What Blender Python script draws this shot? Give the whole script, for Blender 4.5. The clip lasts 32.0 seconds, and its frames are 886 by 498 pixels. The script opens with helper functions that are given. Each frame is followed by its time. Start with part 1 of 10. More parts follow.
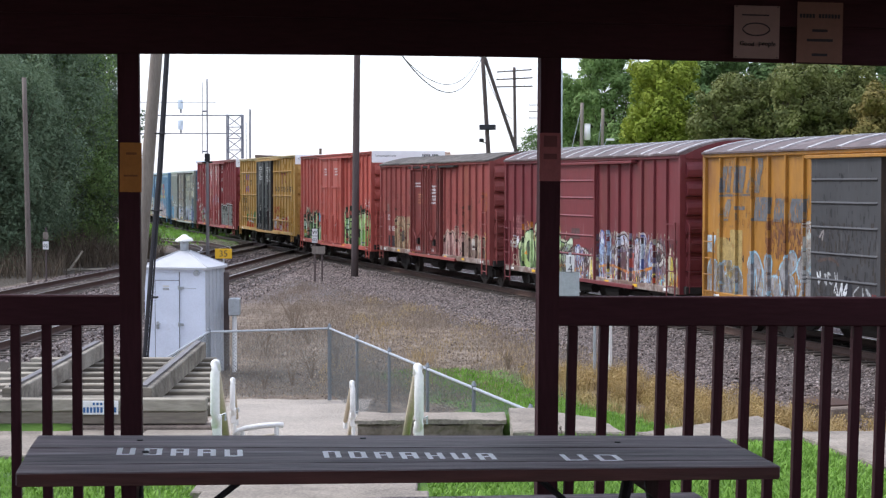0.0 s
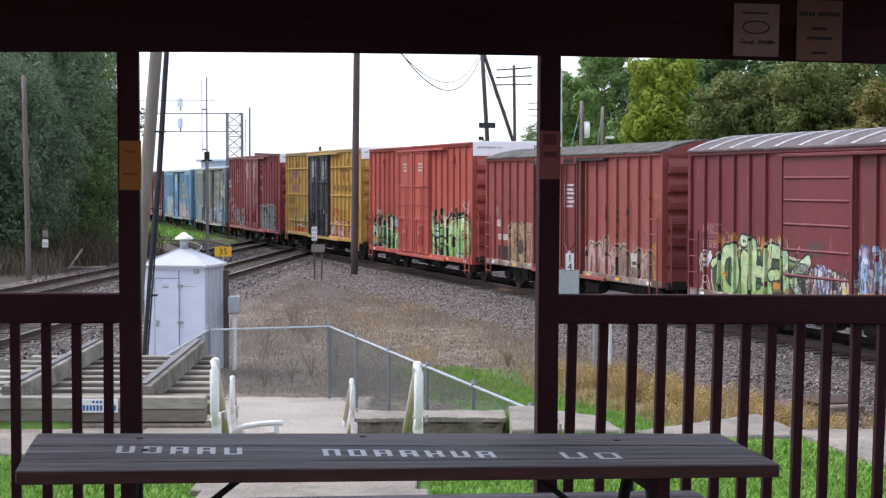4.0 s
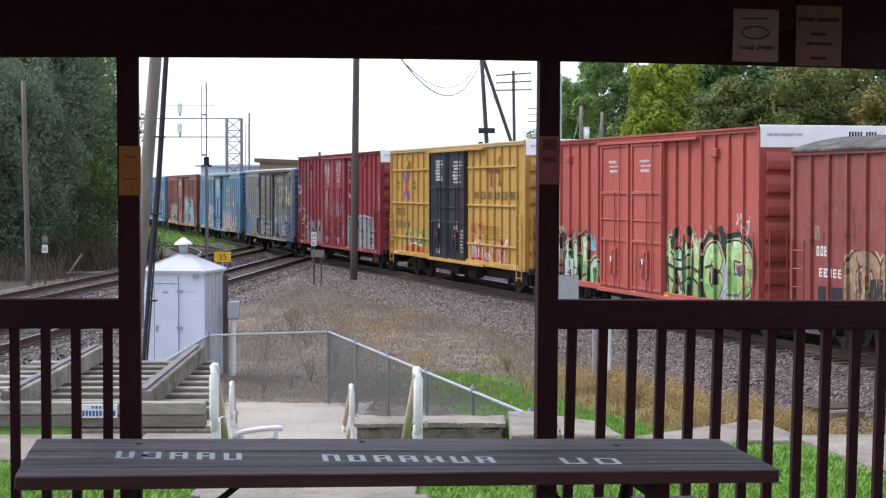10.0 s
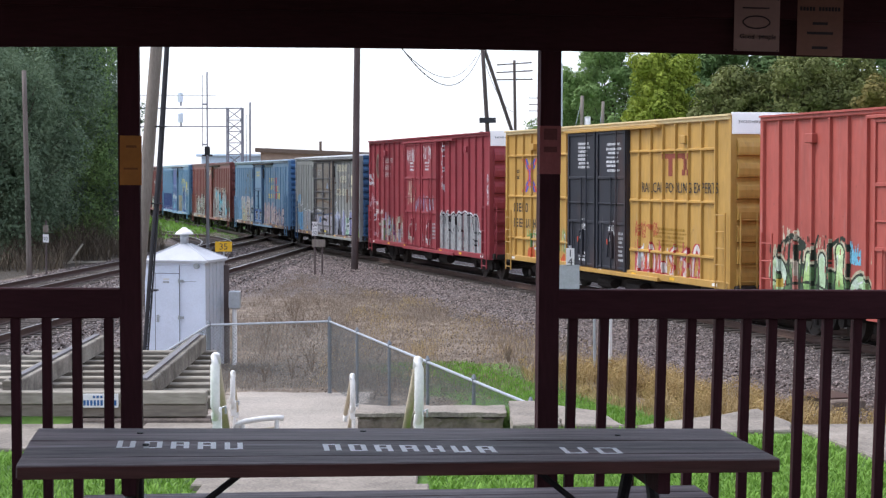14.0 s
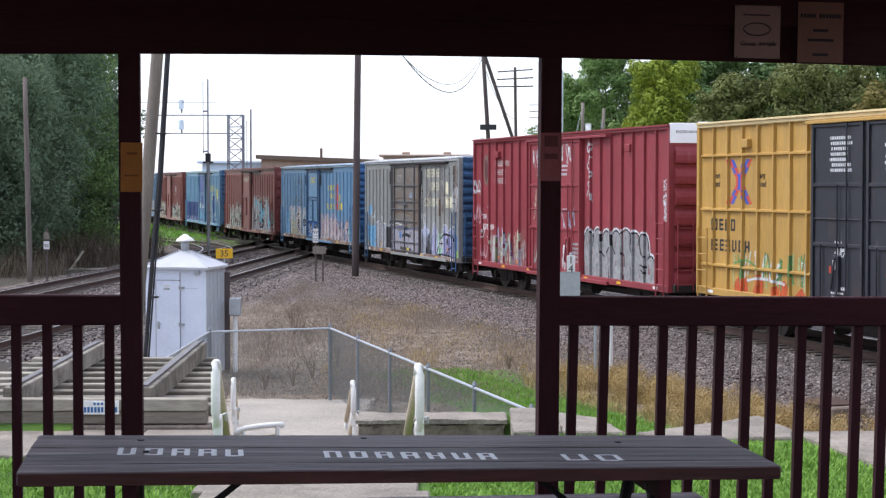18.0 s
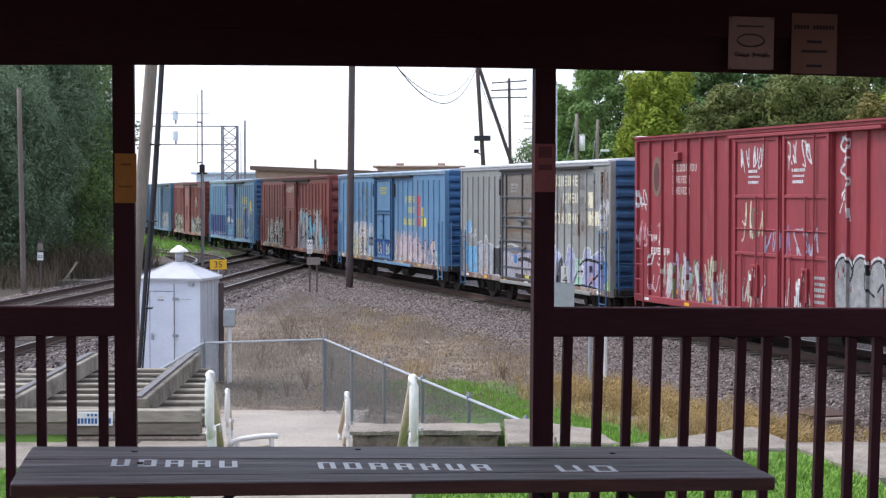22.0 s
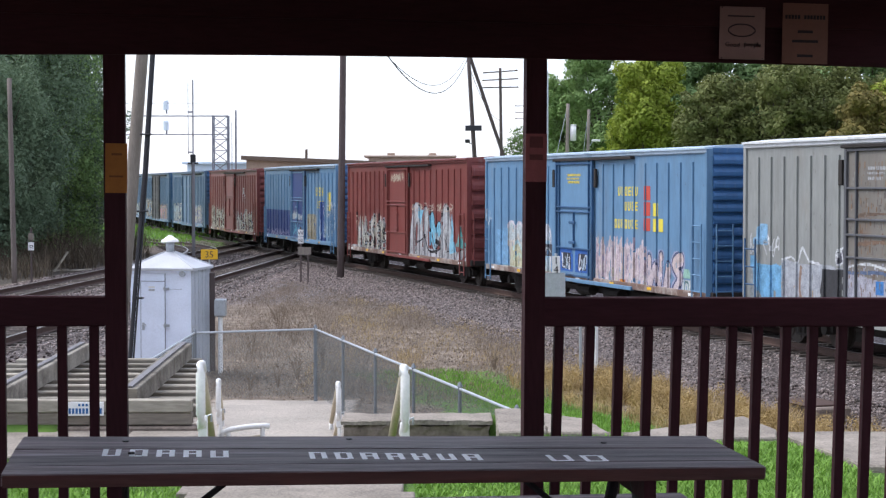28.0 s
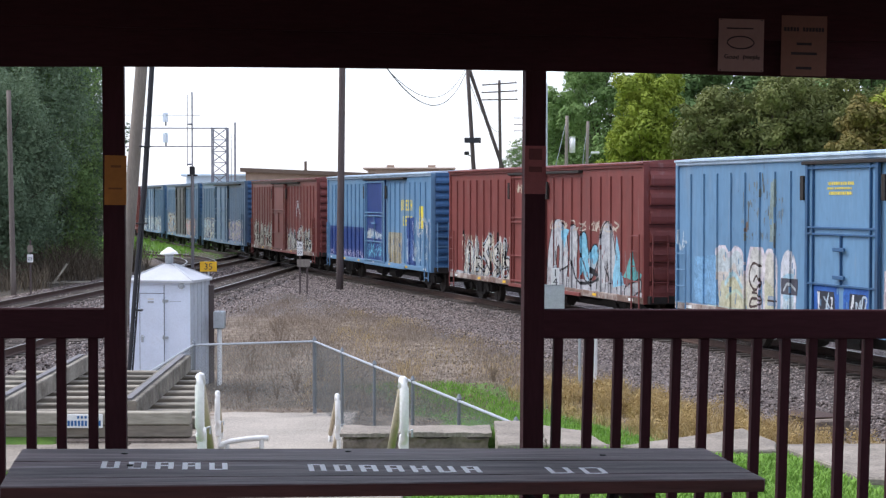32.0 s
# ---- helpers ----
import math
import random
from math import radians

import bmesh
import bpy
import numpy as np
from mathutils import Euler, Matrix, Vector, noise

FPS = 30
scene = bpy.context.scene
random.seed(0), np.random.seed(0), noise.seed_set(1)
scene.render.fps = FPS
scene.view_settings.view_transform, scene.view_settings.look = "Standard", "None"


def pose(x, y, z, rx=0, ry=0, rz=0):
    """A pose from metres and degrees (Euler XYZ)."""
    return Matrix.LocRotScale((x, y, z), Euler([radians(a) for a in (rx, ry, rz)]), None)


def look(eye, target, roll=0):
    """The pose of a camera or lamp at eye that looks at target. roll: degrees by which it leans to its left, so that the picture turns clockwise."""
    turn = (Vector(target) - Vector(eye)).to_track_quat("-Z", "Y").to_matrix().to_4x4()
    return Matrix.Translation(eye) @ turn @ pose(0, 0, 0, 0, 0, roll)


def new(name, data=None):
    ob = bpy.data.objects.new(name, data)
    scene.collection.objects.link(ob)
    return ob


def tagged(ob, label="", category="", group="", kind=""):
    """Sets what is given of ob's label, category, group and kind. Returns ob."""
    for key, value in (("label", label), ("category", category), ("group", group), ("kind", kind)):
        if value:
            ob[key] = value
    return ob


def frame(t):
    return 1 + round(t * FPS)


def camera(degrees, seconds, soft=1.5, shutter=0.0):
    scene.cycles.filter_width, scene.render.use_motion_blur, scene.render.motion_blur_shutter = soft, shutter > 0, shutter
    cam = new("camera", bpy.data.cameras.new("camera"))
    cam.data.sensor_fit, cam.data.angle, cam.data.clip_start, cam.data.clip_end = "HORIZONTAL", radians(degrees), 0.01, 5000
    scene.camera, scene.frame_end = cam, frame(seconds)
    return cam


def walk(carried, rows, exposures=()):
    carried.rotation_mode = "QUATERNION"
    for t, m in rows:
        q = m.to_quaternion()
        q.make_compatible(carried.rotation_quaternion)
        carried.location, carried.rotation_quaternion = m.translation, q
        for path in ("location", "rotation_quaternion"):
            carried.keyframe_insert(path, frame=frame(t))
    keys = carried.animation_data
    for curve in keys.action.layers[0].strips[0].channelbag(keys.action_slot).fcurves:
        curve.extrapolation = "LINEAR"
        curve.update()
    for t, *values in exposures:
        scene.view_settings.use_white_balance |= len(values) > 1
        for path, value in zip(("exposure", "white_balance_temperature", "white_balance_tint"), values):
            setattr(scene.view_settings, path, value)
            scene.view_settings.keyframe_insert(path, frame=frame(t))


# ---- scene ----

from math import sin, cos, pi, tan, atan2, hypot, sqrt

# ------------------------------------------------------------------ camera
EYE = (0.0, 0.0, 3.63)
FOCAL = 3193.0
cam = camera(27.59, 32.0, soft=1.3)
SWAY = [(0, -3.1, -2.9), (0.5, -3.1, -3.9), (1, -4.9, -7.7), (1.5, -6.5, -12.3), (2, -9.2, -15.3), (2.5, -10.4, -15.3), (3, -9.2, -12.3), (3.5, -6.1, -9.2),
        (5.5, 0.0, 3.0), (6, 1.5, 6.1), (6.5, 1.7, 7.6), (7, 1.2, 7.8), (7.5, 0.5, 7.4), (8, 1.3, 4.6), (8.5, 1.3, 1.7), (9, 0.0, 0.0), (9.5, -3.1, 0.0),
        (10, -4.6, 3.0), (10.5, -4.8, 7.6), (11, -3.1, 10.5), (11.5, -2.0, 9.2), (12, -4.6, 3.2), (12.5, -7.2, -3.1), (13, -5.8, -9.2), (13.5, -4.6, -13.8),
        (14, -3.0, -15.3), (14.5, -0.8, -14.4), (16.5, -6.0, -10.9), (17, -4.8, -9.4), (17.5, -2.7, -7.6), (18, -1.8, -3.1), (18.5, -2.8, 4.6),
        (19, -3.3, 11.8), (19.5, -4.6, 13.7), (20, -7.7, 12.2), (20.5, -10.2, 11.2), (21, -9.8, 12.5), (21.5, -9.8, 15.3), (22, -12.2, 16.4),
        (22.5, -15.3, 14.2), (23, -17.8, 12.2), (23.5, -18.9, 10.5), (24, -19.6, 7.8), (24.5, -20.0, 4.5), (25, -21.4, 1.3), (25.5, -23.0, -1.9),
        (27.5, -27.4, -4.5), (28, -27.9, -1.5), (28.5, -29.1, 1.7), (29, -30.6, 6.0), (29.5, -31.4, 10.6), (30, -29.5, 15.3), (30.5, -27.8, 20.1),
        (31, -27.4, 24.2), (31.5, -27.9, 24.0), (32, -29.4, 19.9)]
walk(cam, [(t, look(EYE, (EYE[0] - 100 * sx / FOCAL, 100, EYE[2] - 100 * (112 - sy) / FOCAL))) for t, sx, sy in SWAY])

# ------------------------------------------------------------------ light
world = bpy.data.worlds.new("overcast_sky")
scene.world = world
world.use_nodes = True
wn, wl = world.node_tree.nodes, world.node_tree.links
wn.clear()
sky = wn.new("ShaderNodeTexSky")
sky.sky_type = 'NISHITA'
sky.sun_disc = False
sky.sun_elevation, sky.sun_rotation = radians(53), radians(-76)
bg_sky, bg_cloud, add, wout = wn.new("ShaderNodeBackground"), wn.new("ShaderNodeBackground"), wn.new("ShaderNodeAddShader"), wn.new("ShaderNodeOutputWorld")
bg_sky.inputs[1].default_value = 0.05
bg_cloud.inputs[0].default_value = (0.885, 0.925, 1.115, 1)
bg_cloud.inputs[1].default_value = 0.66
wl.new(sky.outputs[0], bg_sky.inputs[0])
wl.new(bg_sky.outputs[0], add.inputs[0])
wl.new(bg_cloud.outputs[0], add.inputs[1])
wl.new(add.outputs[0], wout.inputs[0])
sun_data = bpy.data.lights.new("sun", 'SUN')
sun_data.energy, sun_data.angle, sun_data.color = 2.0, radians(26), (1.0, 0.98, 0.985)
sun = new("sun", sun_data)
sun.matrix_basis = look((-58, 14, 79), (0, 0, 0))
scene.view_settings.exposure = 0.64


# ------------------------------------------------------------------ mesh helpers
class Shape:
    """Collects vertices and faces for one mesh."""

    def __init__(self):
        self.v, self.f, self.c = [], [], []

    def quad(self, a, b, c, d):
        n = len(self.v)
        self.v += [a, b, c, d]
        self.f.append((n, n + 1, n + 2, n + 3))
        return self

    def box(self, x0, x1, y0, y1, z0, z1, m=None):
        n = len(self.v)
        pts = [(x, y, z) for z in (z0, z1) for x, y in ((x0, y0), (x1, y0), (x1, y1), (x0, y1))]
        if m is not None:
            pts = [tuple(m @ Vector(p)) for p in pts]
        self.v += pts
        self.f += [tuple(n + i for i in q) for q in ((3, 2, 1, 0), (4, 5, 6, 7), (0, 1, 5, 4), (1, 2, 6, 5), (2, 3, 7, 6), (3, 0, 4, 7))]
        return self

    def slab(self, x0, x1, y0, y1, z0, z1, e=0.01, m=None):
        """A box with its upper and lower edges chamfered by e."""
        n = len(self.v)
        pts = []
        for z, d in ((z0, e), (z0 + e, 0), (z1 - e, 0), (z1, e)):
            pts += [(x0 + d, y0 + d, z), (x1 - d, y0 + d, z), (x1 - d, y1 - d, z), (x0 + d, y1 - d, z)]
        if m is not None:
            pts = [tuple(m @ Vector(p)) for p in pts]
        self.v += pts
        self.f.append((n + 3, n + 2, n + 1, n))
        self.f.append((n + 12, n + 13, n + 14, n + 15))
        for k in range(3):
            for i in range(4):
                a, b = n + 4 * k + i, n + 4 * k + (i + 1) % 4
                self.f.append((a, b, b + 4, a + 4))
        return self

    def tube(self, pts, r, n=8, r_end=None, caps=True):
        """A round bar along a line of points, tapering to r_end."""
        pts = [Vector(p) for p in pts]
        base = len(self.v)
        for i, p in enumerate(pts):
            d = (pts[min(i + 1, len(pts) - 1)] - pts[max(i - 1, 0)]).normalized()
            up = Vector((0, 0, 1)) if abs(d.z) < 0.95 else Vector((1, 0, 0))
            a = d.cross(up).normalized()
            b = d.cross(a)
            q = r if r_end is None else r + (r_end - r) * i / (len(pts) - 1)
            for k in range(n):
                w = 2 * pi * k / n
                self.v.append(tuple(p + a * (q * cos(w)) + b * (q * sin(w))))
        for i in range(len(pts) - 1):
            for k in range(n):
                j = base + i * n
                self.f.append((j + k, j + n + k, j + n + (k + 1) % n, j + (k + 1) % n))
        if caps:
            self.f.append(tuple(base + k for k in range(n)))
            self.f.append(tuple(base + (len(pts) - 1) * n + k for k in reversed(range(n))))
        return self

    def prism(self, outline, axis, a, b):
        """Extrude a closed outline of (p, q) along axis from a to b."""
        n, k = len(self.v), len(outline)
        put = {'x': lambda p, q, s: (s, p, q), 'y': lambda p, q, s: (p, s, q), 'z': lambda p, q, s: (p, q, s)}[axis]
        self.v += [put(p, q, s) for s in (a, b) for p, q in outline]
        self.f.append(tuple(n + i for i in range(k)))
        self.f.append(tuple(n + k + i for i in reversed(range(k))))
        for i in range(k):
            j = (i + 1) % k
            self.f.append((n + j, n + i, n + k + i, n + k + j))
        return self

    def mesh(self, name, *mats, smooth=False):
        me = bpy.data.meshes.new(name)
        me.from_pydata(self.v, [], self.f)
        for m in mats:
            me.materials.append(m)
        if smooth:
            me.polygons.foreach_set("use_smooth", [True] * len(me.polygons))
        if self.c:
            at = me.color_attributes.new("tone", 'FLOAT_COLOR', 'CORNER')
            cols = []
            for face, c in zip(self.f, self.c):
                cols += list(c) * len(face)
            at.data.foreach_set("color", cols)
        bm = bmesh.new()
        bm.from_mesh(me)
        if len(bm.faces) < 4000:
            bmesh.ops.recalc_face_normals(bm, faces=bm.faces)
            bm.to_mesh(me)
        bm.free()
        me.update()
        return me


def part(name, shape, material, parent, label="", smooth=False, m=None):
    """One mesh object under a thing or a part; shape: a Shape or a mesh to share."""
    me = shape if isinstance(shape, bpy.types.Mesh) else shape.mesh(name, material, smooth=smooth)
    ob = new(name, me)
    ob.parent = parent
    if m is not None:
        ob.matrix_basis = m
    if label:
        tagged(ob, label)
    return ob


def thing(name, label, category, m=None, group="", kind="", shape=None, material=None, smooth=False):
    ob = new(name, shape.mesh(name, material, smooth=smooth) if shape is not None else None)
    if m is not None:
        ob.matrix_basis = m
    return tagged(ob, label, category, group, kind)


# ------------------------------------------------------------------ materials
def surface(name, color, rough=0.7, metal=0.0, vary=0.25, scale=3.0, fine=40.0, bump=0.3, stretch=(1, 1, 1), second=None, amount=0.4, spread=0.5, by_object=0.0, island=0.0, spec=0.35):
    """Paint, wood, stone: a base colour varied at two scales, a second colour in patches, fine relief."""
    m = bpy.data.materials.new(name)
    m.use_nodes = True
    nt = m.node_tree
    n, l = nt.nodes, nt.links
    bsdf = n["Principled BSDF"]
    tc, mp = n.new("ShaderNodeTexCoord"), n.new("ShaderNodeMapping")
    mp.inputs["Scale"].default_value = stretch
    l.new(tc.outputs["Object"], mp.inputs[0])
    n1, n2 = n.new("ShaderNodeTexNoise"), n.new("ShaderNodeTexNoise")
    n1.inputs["Scale"].default_value, n2.inputs["Scale"].default_value = scale, fine
    n1.inputs["Detail"].default_value, n2.inputs["Detail"].default_value = 5, 4
    for q in (n1, n2):
        l.new(mp.outputs[0], q.inputs["Vector"])
    last = None
    rgb = n.new("ShaderNodeRGB")
    rgb.outputs[0].default_value = (*color, 1)
    last = rgb.outputs[0]
    if second is not None:
        n3, ramp, mix = n.new("ShaderNodeTexNoise"), n.new("ShaderNodeValToRGB"), n.new("ShaderNodeMix")
        n3.inputs["Scale"].default_value, n3.inputs["Detail"].default_value, n3.inputs["Roughness"].default_value = scale * 0.8, 8, 0.65
        off = n.new("ShaderNodeVectorMath")
        off.inputs[1].default_value = (7.3, 2.1, 5.7)
        l.new(mp.outputs[0], off.inputs[0])
        l.new(off.outputs[0], n3.inputs["Vector"])
        ramp.color_ramp.elements[0].position, ramp.color_ramp.elements[1].position = spread, min(spread + 0.16, 1)
        l.new(n3.outputs[0], ramp.inputs[0])
        mul = n.new("ShaderNodeMath")
        mul.operation = 'MULTIPLY'
        mul.inputs[1].default_value = amount
        l.new(ramp.outputs[0], mul.inputs[0])
        mix.data_type = 'RGBA'
        l.new(mul.outputs[0], mix.inputs["Factor"])
        l.new(last, mix.inputs["A"])
        mix.inputs["B"].default_value = (*second, 1)
        last = mix.outputs["Result"]
    addn = n.new("ShaderNodeMath")
    addn.operation = 'ADD'
    l.new(n1.outputs[0], addn.inputs[0])
    l.new(n2.outputs[0], addn.inputs[1])
    src = addn.outputs[0]
    for amt, kind in ((by_object, "obj"), (island, "isl")):
        if amt:
            info = n.new("ShaderNodeObjectInfo") if kind == "obj" else n.new("ShaderNodeNewGeometry")
            mr0 = n.new("ShaderNodeMath")
            mr0.operation = 'MULTIPLY_ADD'
            mr0.inputs[1].default_value = amt
            l.new(info.outputs["Random"] if kind == "obj" else info.outputs["Random Per Island"], mr0.inputs[0])
            l.new(src, mr0.inputs[2])
            sub = n.new("ShaderNodeMath")
            sub.operation = 'SUBTRACT'
            sub.inputs[1].default_value = amt / 2
            l.new(mr0.outputs[0], sub.inputs[0])
            src = sub.outputs[0]
    mr = n.new("ShaderNodeMapRange")
    mr.inputs["From Min"].default_value, mr.inputs["From Max"].default_value = 0.6, 1.4
    mr.inputs["To Min"].default_value, mr.inputs["To Max"].default_value = 1 - vary, 1 + vary
    mr.clamp = False
    l.new(src, mr.inputs["Value"])
    vm = n.new("ShaderNodeVectorMath")
    vm.operation = 'SCALE'
    l.new(last, vm.inputs[0])
    l.new(mr.outputs[0], vm.inputs["Scale"])
    l.new(vm.outputs[0], bsdf.inputs["Base Color"])
    bsdf.inputs["Roughness"].default_value, bsdf.inputs["Metallic"].default_value = rough, metal
    bsdf.inputs["Specular IOR Level"].default_value = spec
    if bump:
        bp = n.new("ShaderNodeBump")
        bp.inputs["Strength"].default_value, bp.inputs["Distance"].default_value = bump, 0.01
        l.new(n2.outputs[0], bp.inputs["Height"])
        l.new(bp.outputs[0], bsdf.inputs["Normal"])
    return m


def toned(name, rough=0.6, vary=0.2, scale=8.0):
    """A surface whose paint colours are carried by the mesh."""
    m = surface(name, (1, 1, 1), rough=rough, vary=vary, scale=scale, bump=0.1)
    nt = m.node_tree
    rgb = next(q for q in nt.nodes if q.type == 'RGB')
    at = nt.nodes.new("ShaderNodeVertexColor")
    at.layer_name = "tone"
    for link in list(rgb.outputs[0].links):
        nt.links.new(at.outputs[0], link.to_socket)
    return m


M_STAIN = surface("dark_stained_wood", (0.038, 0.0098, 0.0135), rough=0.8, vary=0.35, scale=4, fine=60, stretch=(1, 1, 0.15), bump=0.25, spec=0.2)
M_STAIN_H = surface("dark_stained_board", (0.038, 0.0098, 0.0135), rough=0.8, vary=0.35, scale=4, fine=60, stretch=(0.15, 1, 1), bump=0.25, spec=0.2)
M_TABLE = surface("weathered_table_board", (0.175, 0.133, 0.14), rough=0.55, vary=0.9, scale=16, fine=90, stretch=(0.05, 1, 1), bump=0.25, second=(0.44, 0.395, 0.41), amount=0.7, spread=0.56, by_object=0.3, spec=0.18)
M_TABLE_EDGE = surface("table_edge_board", (0.075, 0.024, 0.02), rough=0.6, vary=0.4, scale=5, fine=50, stretch=(0.12, 1, 1), bump=0.4)
M_BLACK = surface("black_steel", (0.02, 0.02, 0.022), rough=0.5, vary=0.2)
M_WORN_WHITE = surface("worn_white_paint", (0.93, 0.93, 0.95), rough=0.4, vary=0.05, scale=26, fine=160, stretch=(0.35, 1, 1), bump=0.0, second=(0.3, 0.27, 0.28), amount=0.7, spread=0.70, spec=0.6)
M_WHITE = surface("white_enamel", (0.80, 0.80, 0.78), rough=0.45, vary=0.1, scale=9, second=(0.09, 0.075, 0.065), amount=0.9, spread=0.66)
M_BEIGE = surface("weathered_beige_paint", (0.5, 0.43, 0.32), rough=0.7, vary=0.2, scale=6)
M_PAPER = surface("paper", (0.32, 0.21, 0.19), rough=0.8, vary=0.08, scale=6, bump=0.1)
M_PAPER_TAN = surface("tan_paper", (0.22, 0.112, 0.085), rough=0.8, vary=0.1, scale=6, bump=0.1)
M_INK = surface("ink", (0.03, 0.025, 0.03), rough=0.7, vary=0.1)
M_AMBER = surface("amber_notice", (0.34, 0.13, 0.02), rough=0.6, vary=0.15, scale=8)
M_FADED = surface("faded_print", (0.13, 0.035, 0.035), rough=0.7, vary=0.2)
M_AMBERTEXT = surface("faded_amber_print", (0.17, 0.06, 0.015), rough=0.7, vary=0.2)
M_PINK = surface("faded_notice", (0.27, 0.075, 0.075), rough=0.6, vary=0.15, scale=8)
M_CONC = surface("old_concrete", (0.235, 0.205, 0.172), rough=0.9, vary=0.55, scale=2.2, fine=38, bump=0.8, second=(0.13, 0.115, 0.095), amount=0.6, spread=0.54)
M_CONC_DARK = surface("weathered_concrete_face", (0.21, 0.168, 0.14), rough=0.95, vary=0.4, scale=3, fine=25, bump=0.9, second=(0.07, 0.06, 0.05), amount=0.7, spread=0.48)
M_TIMBER = surface("grey_weathered_timber", (0.275, 0.25, 0.205), rough=0.85, vary=0.5, scale=2, fine=30, stretch=(0.2, 1, 1), bump=0.6, second=(0.085, 0.068, 0.052), amount=0.8, spread=0.5, by_object=0.5)
# A darker brown than the grey timber, for the lower course and end grain.
M_TIMBERDARK = surface("darker_brown_timber", (0.20, 0.172, 0.14), rough=0.85, vary=0.4, scale=2, fine=30, stretch=(0.2, 1, 1), bump=0.6, second=(0.09, 0.075, 0.06), amount=0.6, spread=0.5)
M_TIE = surface("creosoted_tie", (0.07, 0.058, 0.05), rough=0.9, vary=0.4, scale=3, fine=30, stretch=(0.3, 1, 1), bump=0.6, by_object=0.5)
M_RAIL = surface("rusty_rail", (0.085, 0.052, 0.042), rough=0.6, metal=0.3, vary=0.3, scale=4)
M_RAILOLD = surface("old_rail_steel", (0.17, 0.16, 0.165), rough=0.5, metal=0.5, vary=0.3, scale=5)
M_RAILTOP = surface("polished_rail_head", (0.42, 0.4, 0.39), rough=0.32, metal=0.9, vary=0.1, scale=4)
M_SHED = surface("pale_blue_grey_paint", (0.76, 0.82, 0.94), rough=0.5, vary=0.1, scale=2, second=(0.35, 0.36, 0.38), amount=0.5, spread=0.6)
# Grey for the shed's side: its shade beside the front is put into the colour.
M_SHED_SHADED = surface("shaded_shed_side", (0.46, 0.49, 0.54), rough=0.6, vary=0.2, scale=3, stretch=(1, 1, 0.3))
M_SEAM = surface("dark_seam", (0.16, 0.17, 0.2), rough=0.7, vary=0.2)
M_GALV = surface("galvanised_steel", (0.42, 0.45, 0.48), rough=0.45, metal=0.6, vary=0.15, scale=10)
M_POLE = surface("grey_pole_wood", (0.23, 0.20, 0.17), rough=0.9, vary=0.35, scale=4, fine=50, stretch=(2, 2, 0.15), bump=0.6)
M_POLE_DARK = surface("brown_pole_wood", (0.10, 0.078, 0.075), rough=0.9, vary=0.3, scale=4, fine=50, stretch=(2, 2, 0.15), bump=0.6)
M_POLE_BROWN = surface("dull_pole_wood", (0.16, 0.135, 0.12), rough=0.9, vary=0.3, scale=4, fine=50, stretch=(2, 2, 0.15), bump=0.6)
M_WIRE = surface("black_cable", (0.03, 0.03, 0.035), rough=0.6, vary=0.1)
M_LINK = surface("galvanised_wire", (0.16, 0.18, 0.18), rough=0.5, metal=0.3, vary=0.1)
M_YELLOW = surface("yellow_sign_paint", (0.72, 0.42, 0.02), rough=0.5, vary=0.1, scale=6)
M_SIGN = surface("white_sign_paint", (0.75, 0.75, 0.74), rough=0.5, vary=0.1, scale=6)
M_DARKPAINT = surface("dark_lettering", (0.035, 0.035, 0.045), rough=0.6, vary=0.1)
M_BRICK = surface("tan_brick_wall", (0.36, 0.27, 0.21), rough=0.9, vary=0.2, scale=1, fine=6)
M_PALETAN = surface("pale_tan_wall", (0.47, 0.37, 0.30), rough=0.8, vary=0.15)
M_ROOFDARK = surface("brown_roof_edge", (0.15, 0.11, 0.085), rough=0.8, vary=0.2)
M_PALEWALL = surface("pale_blue_metal_siding", (0.60, 0.74, 0.86), rough=0.7, vary=0.1)
M_UNDER = surface("grimy_underframe", (0.022, 0.018, 0.016), rough=0.8, vary=0.4, scale=5)
M_WHEEL = surface("worn_wheel_steel", (0.05, 0.04, 0.035), rough=0.6, metal=0.3, vary=0.3, scale=6)
M_GRAFFITI = toned("spray_paint", rough=0.65, vary=0.5, scale=7.0)
M_REDTAG = surface("red_tag_paint", (0.5, 0.06, 0.03), rough=0.6, vary=0.1)
M_SILL = surface("rusty_sill_steel", (0.15, 0.095, 0.075), rough=0.8, vary=0.4, scale=2.5, fine=20, second=(0.38, 0.34, 0.31), amount=0.85, spread=0.46, bump=0.3)
M_ROOF_GALV = surface("rust_stained_galvanised_roof", (0.105, 0.075, 0.072), rough=0.55, metal=0.1, vary=0.5, scale=1.6, fine=16, stretch=(1, 0.5, 1), second=(0.45, 0.43, 0.43), amount=0.7, spread=0.58)
M_ROOF_RIB = surface("pale_galvanised_rib", (0.50, 0.49, 0.50), rough=0.5, metal=0.1, vary=0.3, scale=3, fine=20, second=(0.17, 0.12, 0.11), amount=0.8, spread=0.55)
M_PANEL = surface("white_end_panel", (0.92, 0.93, 0.94), rough=0.5, vary=0.06)


